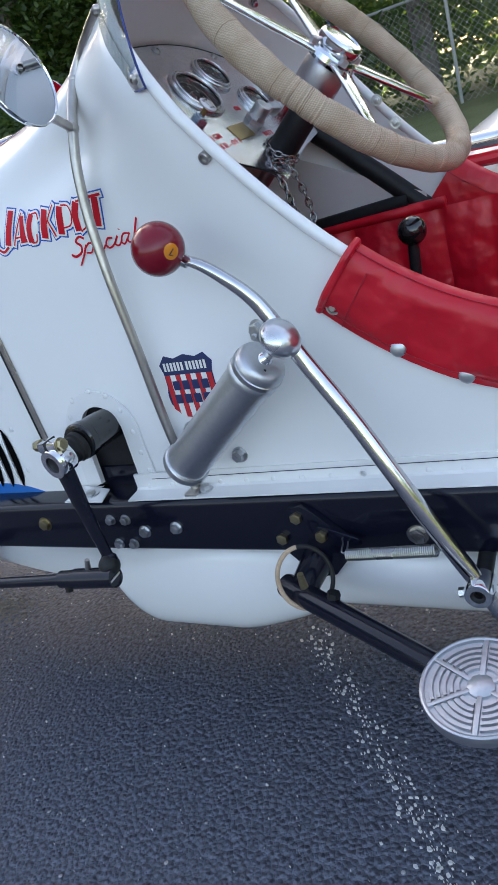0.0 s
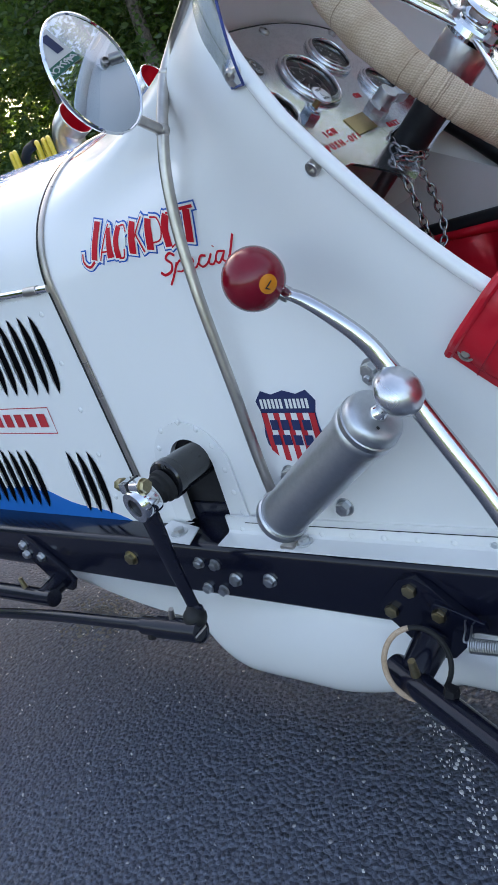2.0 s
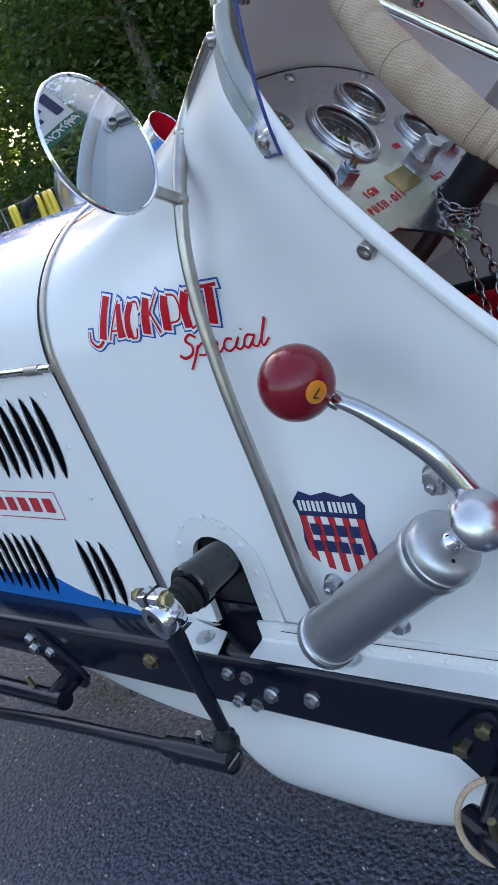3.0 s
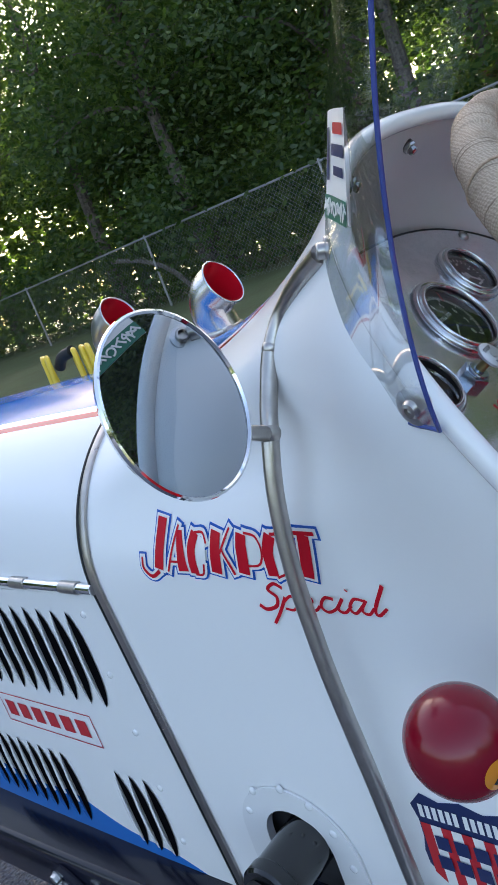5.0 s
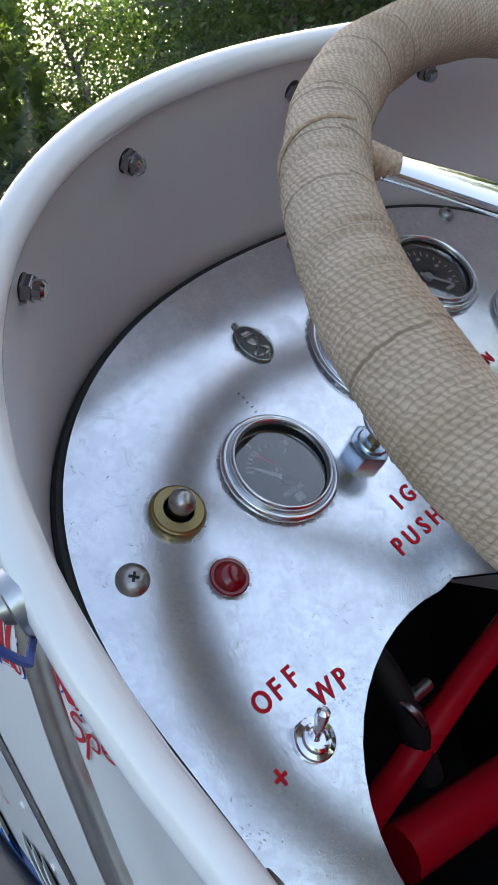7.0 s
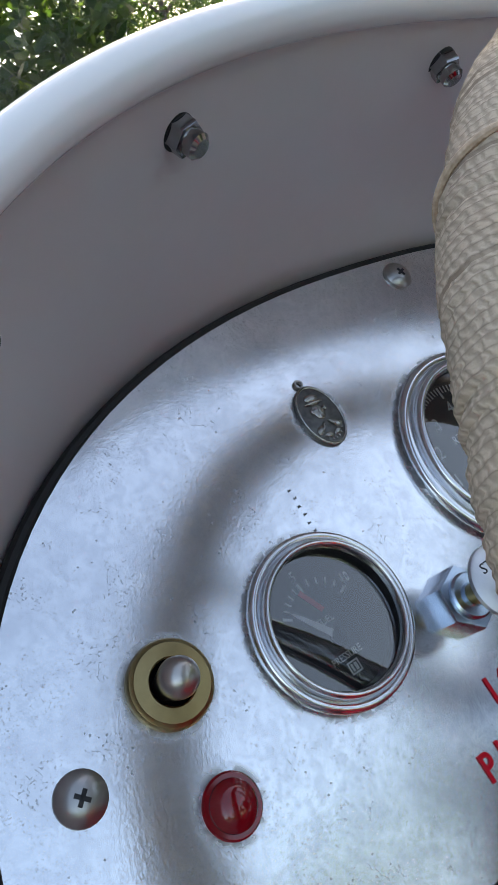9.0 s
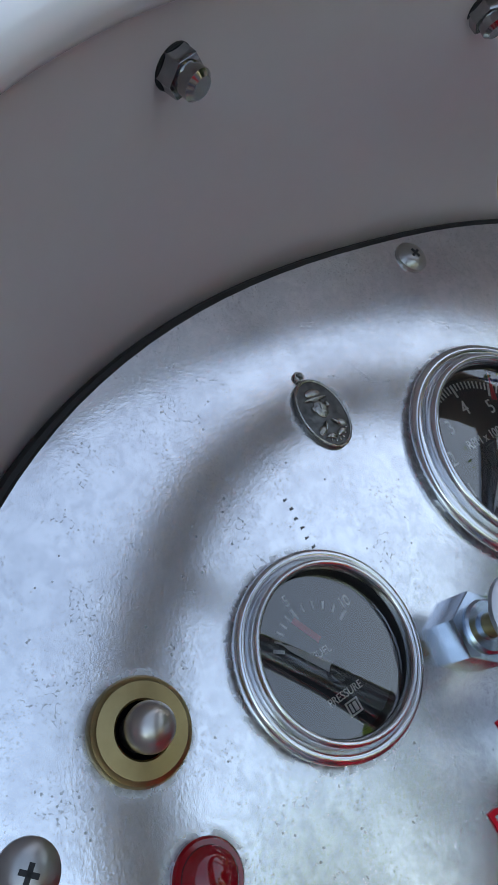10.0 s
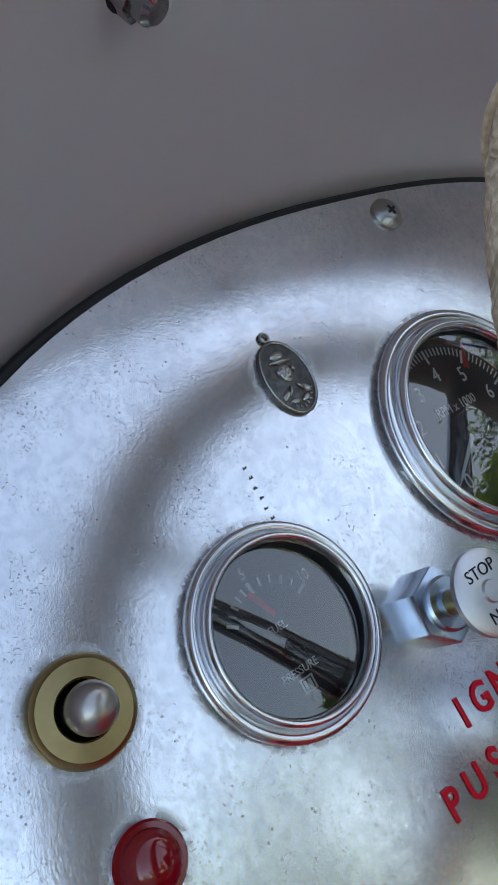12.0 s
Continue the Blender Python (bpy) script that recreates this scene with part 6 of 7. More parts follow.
# oil gauges
g, m = gauge("oil_pressure_gauge", "black oil pressure gauge with white pointer and chrome bezel", 0.004)
for n in range(6):
    a = 215 - 50 * n
    words(g, str(n * 20), 0.0040, m @ pose(0.0165 * math.cos(radians(a)), 0.0165 * math.sin(radians(a)), 0.0016))
ticks(g, m, 0.0205, 0.0240, 215, -35, 21, 0.0006)
needle(g, m, -48, 0.020, 0.0016, tail=0.006)
part("needle_hub", lathe(bmesh.new(), m, [(0.0034, 0.0012), (0.0034, 0.0034), (0, 0.0036)], 20), PRINT, g)
part("dial_mark", prism(bmesh.new(), m @ pose(0.009, -0.014, 0.0014), [(-0.004, -0.0012), (0.004, -0.0012), (0.004, 0.0012), (-0.004, 0.0012)], 0.0003), PRINT, g)
g, m = gauge("temperature_gauge", "black temperature gauge with red pointer and chrome bezel", 0.004)
ticks(g, m, 0.0165, 0.0205, 215, -35, 15, 0.0006)
needle(g, m, 150, 0.018, 0.0010, DECALRED)
words(g, "WATER", 0.0038, m @ pose(0, -0.008, 0.0016))

# switches, lamps and fittings on the panel
bt = thing("push_button", DASH @ Vector((0.1190, -0.0059, 0)), "brass collar push button with steel plunger", "button")
m = dash_frame(0.1190, -0.0059)
part("collar", lathe(bmesh.new(), m, [(0.0132, 0), (0.0134, 0.0035), (0.0128, 0.0048), (0.0120, 0.0052), (0.0116, 0.0058), (0.0074, 0.0062), (0.0069, 0.0058)], 44), BRASS, bt, "tarnished brass collar")
# bore walls coloured black for the shade inside
part("bore", lathe(bmesh.new(), m, [(0.0070, 0.0058), (0.0068, 0.0012), (0, 0.0012)], 36), SHADEBLACK, bt, "bore round the plunger, its shade put in as black")
part("plunger", lathe(bmesh.new(), m, [(0.0050, 0.0012), (0.0052, 0.0085), (0.0060, 0.0096), (0.0062, 0.0120), (0.0057, 0.0146), (0.0042, 0.0164), (0.002, 0.0173), (0, 0.0175)], 32), STEEL, bt, "domed steel plunger")
rl = thing("warning_lamp", DASH @ Vector((0.1182, -0.0435, 0)), "small domed red warning lamp", "lamp")
m = dash_frame(0.1182, -0.0435)
part("base_ring", lathe(bmesh.new(), m, [(0.0092, 0), (0.0092, 0.0018), (0.0086, 0.0026), (0.0073, 0.0026), (0.0073, 0.001)], 40), LAMPRED, rl)
part("lens", lathe(bmesh.new(), m, [(0.0073, 0.0010), (0.0072, 0.0034), (0.0058, 0.0052), (0.0034, 0.0064), (0, 0.0068)], 40), LAMPRED, rl, "domed clear red lens")
for u, v, r in ((0.3068, 0.0990, 0.0072), (0.0833, -0.0194, 0.0076), (0.5175, -0.0220, 0.0076), (0.4420, 0.072, 0.006)):
    s = thing("panel_screw", DASH @ Vector((u, v, 0)), "oval-head cross-slot screw in the panel", "screw", "panel screws")
    m = dash_frame(u, v, 0, 20 + u * 300)
    part("head", lathe(bmesh.new(), m, [(r, 0), (r * 0.98, 0.0010), (r * 0.75, 0.0026), (r * 0.4, 0.0034), (0, 0.0036)], 28), SCREW, s)
    bm = bmesh.new()
    for t in (0, 90):
        box(bm, m @ pose(0, 0, 0.0031, 0, 0, t), (r * 0.62, r * 0.17, 0.0014), 0.0001)
    part("cross_slot", bm, DIAL, s)
tg = thing("toggle_switch", DASH @ Vector((0.1006, -0.1164, 0)), "chromed toggle switch with knurled ring", "switch")
m = dash_frame(0.1006, -0.1164)
part("ring_nut", lathe(bmesh.new(), m, [(0.0088, 0), (0.0090, 0.0016), (0.0084, 0.0026), (0.0064, 0.0030), (0.0058, 0.0046), (0.0046, 0.005), (0.0040, 0.0030), (0, 0.0030)], 36), CHROME, tg)
part("bat", tube(bmesh.new(), [m @ Vector(p) for p in ((0, 0, 0.002), (0.001, 0.0024, 0.008), (0.0022, 0.0052, 0.0150), (0.0027, 0.0063, 0.0176), (0.0029, 0.0067, 0.0188))], [0.0018, 0.0021, 0.0030, 0.0028, 0.0012], 16), CHROME, tg)
sv = thing("fuel_shutoff", DASH @ Vector((0.2274, -0.0338, 0)), "push-pull fuel shut-off with zinc hex nut and stamped disc", "valve")
m = dash_frame(0.2274, -0.0338)
six = lambda r: [(r * math.cos(math.pi / 3 * i), r * math.sin(math.pi / 3 * i)) for i in range(6)]
part("hex_nut", prism(bmesh.new(), m @ pose(0, 0, 0, 0, 0, 22), six(0.0122), 0.0088, 0.0012), ZINCBLUE, sv, "bluish zinc hex nut")
part("gland", lathe(bmesh.new(), m, [(0.0086, 0.007), (0.0086, 0.0100), (0.0078, 0.0108), (0.0044, 0.0108), (0.0044, 0.0120), (0, 0.0120)], 30), ZINCBLUE, sv)
part("stem", lathe(bmesh.new(), m, [(0.0038, 0.0105), (0.0038, 0.0255), (0, 0.0255)], 20), BRASS, sv, "brass stem")
part("disc", lathe(bmesh.new(), m, [(0, 0.0252), (0.0120, 0.0252), (0.0128, 0.0262), (0.0126, 0.0276), (0.0115, 0.0282), (0.0035, 0.0282), (0.0030, 0.0290), (0, 0.0290)], 40), CAST, sv, "stamped aluminium disc")
words(sv, "STOP", 0.0052, m @ pose(0, 0.0062, 0.0283), SATIN, deep=0.0001)
words(sv, "RUN", 0.0052, m @ pose(0, -0.0062, 0.0283, 0, 0, 180), SATIN, deep=0.0001)
bs = thing("battery_switch", DASH @ Vector((0.3575, -0.0605, 0)), "grey cast battery isolator switch with ribbed lever", "switch")
m = dash_frame(0.3575, -0.0605)
part("hex_nut", prism(bmesh.new(), m, six(0.0150), 0.007, 0.0012), ZINC, bs)
part("nut_ring", prism(bmesh.new(), m @ pose(0, 0, 0.007, 0, 0, 30), six(0.0135), 0.005, 0.001), CAST, bs)
part("body", lathe(bmesh.new(), m, [(0.0118, 0.010), (0.0125, 0.013), (0.0125, 0.026), (0.0112, 0.0285), (0.0085, 0.029), (0.0070, 0.0285), (0, 0.0285)], 32), CAST, bs)
bm = bmesh.new()
box(bm, m @ pose(0.026, -0.004, 0.0205, 0, 0, -9), (0.040, 0.0125, 0.013), 0.002)
part("lever", bm, CAST, bs)
for i in range(8):
    bm = bmesh.new()
    box(bm, m @ pose(0, 0, 0, 0, 0, -9) @ pose(0.022 + 0.0028 * i, -0.000, 0.0205), (0.0012, 0.0135, 0.0140), 0.0003)
    part("rib", bm, CAST, bs)
bp = thing("brass_plate", DASH @ Vector((0.2990, -0.0693, 0)), "small blank brass plate on the panel", "plate")
bm = bmesh.new()
box(bm, dash_frame(0.2990, -0.0693, 0.0006), (0.050, 0.0265, 0.0012), 0.0004)
part("plate", bm, BRASS, bp)
md = thing("medal", DASH @ Vector((0.2228, 0.0527, 0)), "oval pewter medal stuck on the panel", "medal")
m = dash_frame(0.2228, 0.0517, 0, 2)
ov = [(0.0096 * math.cos(a), 0.0135 * math.sin(a)) for a in (2 * math.pi * i / 36 for i in range(36))]
PEWTER = material("pewter", (0.48, 0.46, 0.43), 0.26, 1.0, grain=0.5, scale=700, stain=0.4, second=(0.22, 0.21, 0.20), bump=0.0002)
# darker pewter: shade of the recessed field put into its colour
DARKPEWTER = material("dark_pewter", (0.17, 0.165, 0.16), 0.36, 1.0, grain=0.6, scale=500, stain=0.4, second=(0.05, 0.05, 0.05), bump=0.0004)
part("medal_body", prism(bmesh.new(), m, ov, 0.0014, 0.0004), DARKPEWTER, md, "medal field darkened for recess shade")
bm = torus(bmesh.new(), m @ pose(0, 0, 0.0013) @ Matrix.Diagonal((0.0089 / 0.0128, 1, 1, 1)), 0.0128, 0.0007, 40, 8)
torus(bm, m @ pose(0, 0.0152, 0.0008), 0.0016, 0.0006, 16, 6)
part("rim", bm, PEWTER, md, "bright rim and hanging loop")


def boss(bm, x, y, rx, ry, h, turn=0.0):
    lathe(bm, m @ pose(x, y, 0.0010, 0, 0, turn) @ Matrix.Diagonal((rx, ry, h, 1)), [(1, 0), (0.94, 0.55), (0.72, 0.85), (0.35, 0.97), (0, 1)], 18)


bm = bmesh.new()
boss(bm, 0.0, 0.0056, 0.0050, 0.0010, 0.0018, -6)
boss(bm, 0.0002, 0.0077, 0.0034, 0.0019, 0.0016, -6)
boss(bm, 0.0, 0.0016, 0.0027, 0.0036, 0.0014)
boss(bm, 0.0, 0.0020, 0.0006, 0.0016, 0.0019)
for side in (-1, 1):
    boss(bm, 0.0032 * side, 0.0022, 0.0007, 0.0013, 0.0016)
    boss(bm, 0.0012 * side, 0.0030, 0.0008, 0.0004, 0.0018)
    boss(bm, 0.0042 * side, -0.0056, 0.0024, 0.0016, 0.0012, -30 * side)
    boss(bm, 0.0022 * side, -0.0046, 0.0022, 0.0006, 0.0017, -58 * side)
    boss(bm, 0.0022 * side, -0.0085, 0.0022, 0.0013, 0.0015, 20 * side)
boss(bm, 0.0, -0.0003, 0.0011, 0.0004, 0.0018)
for i in range(9):
    a = radians(-145 + 14 * i)
    boss(bm, 0.0070 * math.cos(a), 0.0108 * math.sin(a), 0.0004, 0.0008, 0.0010, math.degrees(a) + 90)
part("relief", bm, PEWTER, md, "raised plain shapes in brighter pewter")

# red panel legends
legend = [("OFF", 0.1020, -0.0925, 0.0128, -1, 0.0086), ("WP", 0.1228, -0.1066, 0.0128, -6, 0.0105), ("+", 0.0799, -0.1181, 0.0140, 0, 0.009), ("IGN", 0.2290, -0.0648, 0.0130, 0, 0.0103), ("PUSH - OFF", 0.2375, -0.0822, 0.0130, 0, 0.0103), ("ON", 0.3500, -0.0315, 0.0110, -6, 0.0073), ("BATT", 0.3610, -0.0875, 0.0110, -4, 0.0073), ("OFF", 0.4937, -0.0228, 0.0105, -3, 0.0070), ("FUEL", 0.4550, -0.0865, 0.0110, 0, 0.0073)]
NARROW = {"I": 0.8, "-": 0.62, " ": 0.3}
for t, u, v, s, rot, step in legend:
    wide = [step * NARROW.get(ch, 1.0) for ch in t]
    for i, ch in enumerate(t):
        if ch != " ":
            words(dash_plate, ch, s, dash_frame(u, v, 0.0004, rot) @ pose(sum(wide[:i]) + wide[i] / 2 - sum(wide) / 2, 0, 0), RED, "legend_letter", "red painted letter of the legend " + t, squeeze=0.84, fat=0.00025)
bm = bmesh.new()
for i in range(6):
    spot = dash_frame(0.1924 + 0.0004 * (i % 2), 0.0305 - 0.0034 * i, 0.0002)
    box(bm, spot, (0.0013, 0.0002, 0.0002))
    box(bm, spot @ pose(0.0003, 0.0003, 0, 0, 0, 35 + 40 * i), (0.0010, 0.0002, 0.0002))
    box(bm, spot @ pose(-0.0004, 0.0002, 0, 0, 0, 90), (0.0009, 0.0002, 0.0002))
part("stamped_marks", bm, DIAL, dash_plate, "row of small stamped marks")
pk = thing("fuel_pump_knob", DASH @ Vector((0.500, -0.056, 0)), "red push-pull knob on the panel", "knob")
m = dash_frame(0.485, -0.058)
part("knob", lathe(bmesh.new(), m, [(0.005, 0), (0.005, 0.012), (0.0125, 0.014), (0.014, 0.018), (0.0125, 0.024), (0.006, 0.027), (0, 0.0275)], 28), LAMPRED, pk)
for u, v in ((0.4640, -0.0338), (0.4762, -0.0182)):
    s = thing("panel_nut", DASH @ Vector((u, v, 0)), "small plated hex nut on the panel", "nut", "panel nuts")
    part("nut", hexbolt(bmesh.new(), DASH @ Vector((u, v, 0)), DN, 0.0065, 0.007, 0.0), ZINC, s)

# ---- cockpit interior ----
bm = sheet([[Vector((x, y, 0.30)) for y in (0.06, YC, 0.53)] for x in (-0.24, 0.3, 1.1)])
part("floor_pan", bm, SATIN, car, "black cockpit floor")
bm = bmesh.new()
fw = [strip_point(1.95 - i / 20) for i in range(39)]
fw = [Vector((-0.21, YC + (p.y - YC) * 0.93, 0.43 + (p.z - 0.43) * 0.93)) for p in fw]
fw += [mirror_y(p) for p in reversed(fw[:-1])]
bm.faces.new([bm.verts.new(p) for p in fw])
bm.faces.new([bm.verts.new(p) for p in ((-0.212, 0.05, 0.29), (-0.212, 0.53, 0.29), (-0.212, 0.53, 0.47), (-0.212, 0.05, 0.47))])
part("firewall", bm, SATIN, car, "black firewall behind the panel")
for yy in (0.060, 2 * YC - 0.060):
    part("side_liner", sheet([[Vector((x, yy, z)) for z in (0.30, 0.46, 0.60)] for x in (-0.23, 0.3, 1.1)]), SATIN, car)
part("side_liner", sheet([[Vector((x, 2 * YC - 0.062, z)) for z in (0.60, 0.68, 0.86 - 0.5 * max(0, x + 0.02))] for x in (-0.18, -0.05, 0.06, 0.20, 0.30)]), INNER, car, "scuffed off-white cockpit side panel")
part("frame_tube", tube(bmesh.new(), smooth_path([(0.02, 0.515, 0.90), (0.12, 0.520, 0.845), (0.22, 0.520, 0.75), (0.30, 0.515, 0.672)], 6), 0.016, 14), SATIN, car, "black frame tube in the cockpit")
part("frame_tube", tube(bmesh.new(), [(-0.05, 0.500, 0.676), (0.27, 0.508, 0.694)], 0.0125, 14), SATIN, car)
REDTUBE = RED
part("footwell_tube", tube(bmesh.new(), smooth_path([(-0.03, 0.20, 0.585), (0.0, 0.265, 0.628), (0.0, 0.34, 0.637), (0.0, 0.43, 0.643)], 6), 0.0125, 14), REDTUBE, car, "red tube in the footwell")
part("footwell_tube", tube(bmesh.new(), [(-0.01, 0.225, 0.560), (0.0, 0.36, 0.520)], 0.022, 16), REDTUBE, car)
bm = bmesh.new()
torus(bm, frame_at((0.0, 0.272, 0.662), (0.1, 0.9, 0.3)), 0.0150, 0.003, 28, 8)
cyl(bm, (0.004, 0.268, 0.672), (0.002, 0.300, 0.666), 0.0055, n=12)
part("hose_clamp", bm, ZINC, car, "bright hose clamp")
part("hose", tube(bmesh.new(), smooth_path([(0.0, 0.27, 0.60), (0.0, 0.272, 0.66), (-0.02, 0.27, 0.72), (-0.06, 0.24, 0.80)], 6), 0.012, 12), RUBBER, car)

# red upholstery
pad_left = thing("cockpit_pad", (0.45, 0.02, 0.56), "red vinyl cockpit edge pad with press studs", "pad", "cockpit pads")


def pad_rows(mirrored=False):
    rows = []
    n = 44
    for i in range(n + 1):
        k = 1.237 + (1.98 - 1.237) * i / n
        p = rim_point(k)
        d = (rim_point(min(k + 0.01, 2)) - rim_point(k - 0.01)).normalized()
        down = Vector((d.z, 0, -d.x))
        if down.z > 0:
            down = -down
        fold = 0.0038 * math.sin(k * 31) + 0.0022 * math.sin(k * 67 + 1)
        wid = 0.074 + 0.006 * min(1, i / 10)
        row = []
        for s, o in ((1.0, 0.003), (0.985, 0.007), (0.88, 0.0085), (0.8, 0.0115 + fold), (0.6, 0.0155 + 1.5 * fold), (0.35, 0.0160 + fold), (0.12, 0.0165), (0.0, 0.0160)):
            q = p + down * (wid * s)
            sk = on_skin(q.x, q.z, 0.0)[0] if s > 0.25 else Vector((q.x, p.y + 0.004 * s, q.z))
            row.append(Vector((q.x, sk.y - o, q.z)))
        row.append(p + Vector((0, -0.007, 0)) - down * 0.012)
        row.append(p + Vector((0, 0.004, 0)) - down * 0.016)
        row.append(p + Vector((0, 0.015, 0)) - down * 0.011)
        row.append(p + Vector((0, 0.020, 0)) + down * 0.01)
        row.append(p + Vector((0, 0.030, 0)) + down * 0.06)
        if mirrored:
            row[-1] = p + Vector((0, 0.026, 0)) + down * 0.10
            row.append(p + Vector((0, 0.032 + 0.004 * math.sin(k * 24), 0)) + down * 0.20)
            row.append(p + Vector((0, 0.040, 0)) + down * 0.32)
        rows.append([mirror_y(q) for q in row] if mirrored else row)
    return rows


rows = pad_rows()
part("cover", thicken(sheet(rows), 0.003), VINYL, pad_left, "red vinyl cover", 60)
bm = bmesh.new()
for j, lift in ((2, 0.0012), (8, 0.0012)):
    tube(bm, [r[j] + Vector((0, -lift, 0)) for r in rows], 0.0007, 5)
tube(bm, [rows[2][j] + Vector((0, -0.001, 0)) for j in range(1, 8)], 0.0007, 5)
part("stitching", bm, THREAD, pad_left)
part("hem", tube(bmesh.new(), [rows[0][j] + Vector((0.002, -0.001, 0)) for j in range(0, 10)], 0.0045, 8), VINYL, pad_left)
for x, z, mat in ((0.314, 0.678, STEEL), (0.374, 0.619, CAST), (0.442, 0.580, CAST), (0.53, 0.556, CAST)):
    bm = bmesh.new()
    m = frame_at((x, on_skin(x, z, 0.0)[0].y - (0.0115 if mat is STEEL else 0.0075), z), (0, -1, 0.05))
    if mat is STEEL:
        lathe(bm, m, [(0.0088, 0), (0.0088, 0.0015), (0.0078, 0.0028), (0.0062, 0.0028), (0.0056, 0.0016), (0.0044, 0.0016), (0.0042, 0.0042), (0.0030, 0.0052), (0, 0.0052)], 24)
    else:
        lathe(bm, m, [(0.0092, 0), (0.0088, 0.0022), (0.0068, 0.0040), (0.0036, 0.0050), (0, 0.0053)], 24)
    part("press_stud", bm, mat, pad_left, "dull metal press stud")
pad_right = thing("cockpit_pad", (0.45, 2 * YC - 0.02, 0.56), "red vinyl pad over the far cockpit edge", "pad", "cockpit pads")
rr = pad_rows(True)
part("cover", thicken(sheet(rr), 0.003), VINYL, pad_right, "", 60)
bm = bmesh.new()
tube(bm, [r[11] + Vector((0, -0.0012, 0)) for r in rr], 0.0007, 5)
part("stitching", bm, THREAD, pad_right)
seat = thing("bucket_seat", (0.55, YC, 0.31), "red pleated vinyl bucket seat and side panels", "seat")


def pleated(x0, x1, top, low, y, name):
    rows = []
    n = int((x1 - x0) / 0.006)
    for i in range(n + 1):
        x = x0 + (x1 - x0) * i / n
        f = ((x - x0) % 0.075) / 0.075
        puff = 0.010 * (math.sin(math.pi * f) ** 0.5)
        t = top(x)
        rows.append([Vector((x, y - puff * s, t + (low - t) * z)) for z, s in ((0, 0.2), (0.04, 0.9), (0.3, 1), (0.7, 1), (1, 1))])
    return part(name, sheet(rows), VINYL, seat, "", 60)


pleated(0.02, 0.62, lambda x: 0.668 + 0.02 * x, 0.36, 0.500, "side_panel")
bm = bmesh.new()
box(bm, pose(0.60, YC, 0.40), (0.42, 0.40, 0.13), 0.03, 4)
part("cushion", bm, VINYL, seat)
bm = bmesh.new()
box(bm, pose(0.98, YC, 0.62, 0, -15, 0), (0.10, 0.42, 0.55), 0.04, 4)
part("backrest", bm, VINYL, seat)
part("front_roll", tube(bmesh.new(), [(0.02, 0.498, 0.674), (0.33, 0.500, 0.681)], 0.009, 12), VINYL, seat)
gs = thing("gear_lever", (0.33, 0.272, 0.31), "black gear lever with round knob", "lever")
part("stick", tube(bmesh.new(), smooth_path([(0.318, 0.272, 0.30), (0.322, 0.272, 0.50), (0.338, 0.271, 0.690)], 6), [0.008] * 12 + [0.0075], 12), SATIN, gs)
part("knob", ball(bmesh.new(), (0.339, 0.271, 0.692), 0.0195, 32), GLOSS, gs, "glossy black ball knob")

# ---- engine parts above the hood ----
def stack(x, y, z):
    s = thing("intake_stack", (x, y, z - 0.06), "polished bent intake stack with red inside", "intake stack", "intake stacks")
    pts = smooth_path([(x - 0.008, y, z - 0.075), (x - 0.012, y, z - 0.050), (x - 0.015, y - 0.002, z - 0.024), (x - 0.006, y - 0.001, z - 0.003), (x + 0.019, y + 0.001, z + 0.009)], 6)
    n = len(pts)
    bm = tube(bmesh.new(), pts, [0.0280 + 0.0045 * (i / n) ** 2 for i in range(n)], 28, caps=False)
    part("elbow", bm, SPUN, s, "polished metal elbow", 60)
    inn = tube(bmesh.new(), pts[4:], [0.0270 + 0.0045 * (i / n) ** 2 for i in range(4, n)], 28, caps=False)
    part("lining", inn, RED, s, "red painted inside", 60)
    d = (pts[-1] - pts[-2]).normalized()
    part("lip", torus(bmesh.new(), frame_at(pts[-1], d), 0.0320, 0.0013, 32, 8), SPUN, s)
    part("band_clamp", torus(bmesh.new(), frame_at((x - 0.012, y, z - 0.05), (0, 0, 1)), 0.0290, 0.0024, 32, 8, 1.6), STEEL, s)
    part("clamp_screw", cyl(bmesh.new(), (x + 0.012, y - 0.020, z - 0.050), (x + 0.028, y - 0.030, z - 0.048), 0.005, n=12), STEEL, s)
    return s


stack(-0.305, 0.440, 1.012)
stack(-0.515, 0.440, 1.014)
wires = thing("ignition_leads", (-0.55, 0.36, 0.94), "bundle of yellow ignition leads in black boots", "ignition leads")
for i, (x, y) in enumerate(((-0.490, 0.36), (-0.505, 0.362), (-0.520, 0.358), (-0.590, 0.36), (-0.605, 0.364))):
    part("lead", tube(bmesh.new(), smooth_path([(x + 0.02, y - 0.02, 0.935), (x + 0.012, y - 0.012, 0.985), (x - 0.004, y, 1.004), (x - 0.022, y + 0.012, 0.990), (x - 0.03, y + 0.02, 0.94)], 6), 0.0042, 10), YELLOW, wires, "yellow lead")
part("boot", tube(bmesh.new(), smooth_path([(-0.53, 0.36, 1.003), (-0.56, 0.362, 0.998), (-0.578, 0.364, 0.985)], 5), 0.0085, 12), RUBBER, wires)

# ---- ground and surroundings ----
xs = [-400, -60, -10, -3, 0, 3, 10, 60, 400]
bm = sheet([[Vector((x, y, 0)) for x in xs] for y in (-400, -60, -10, -2, 0, 2, 6.5)])
tagged(link_mesh("road", bm, ASPHALT), "dark worn asphalt with pale grit", "road", "", "structure")
bm = sheet([[Vector((x, y, 0.0 if y < 6.6 else 0.03)) for x in xs] for y in (6.5, 6.6, 13, 30, 400)])
tagged(link_mesh("ground", bm, GRASS), "mown grass verge", "grass", "", "structure")


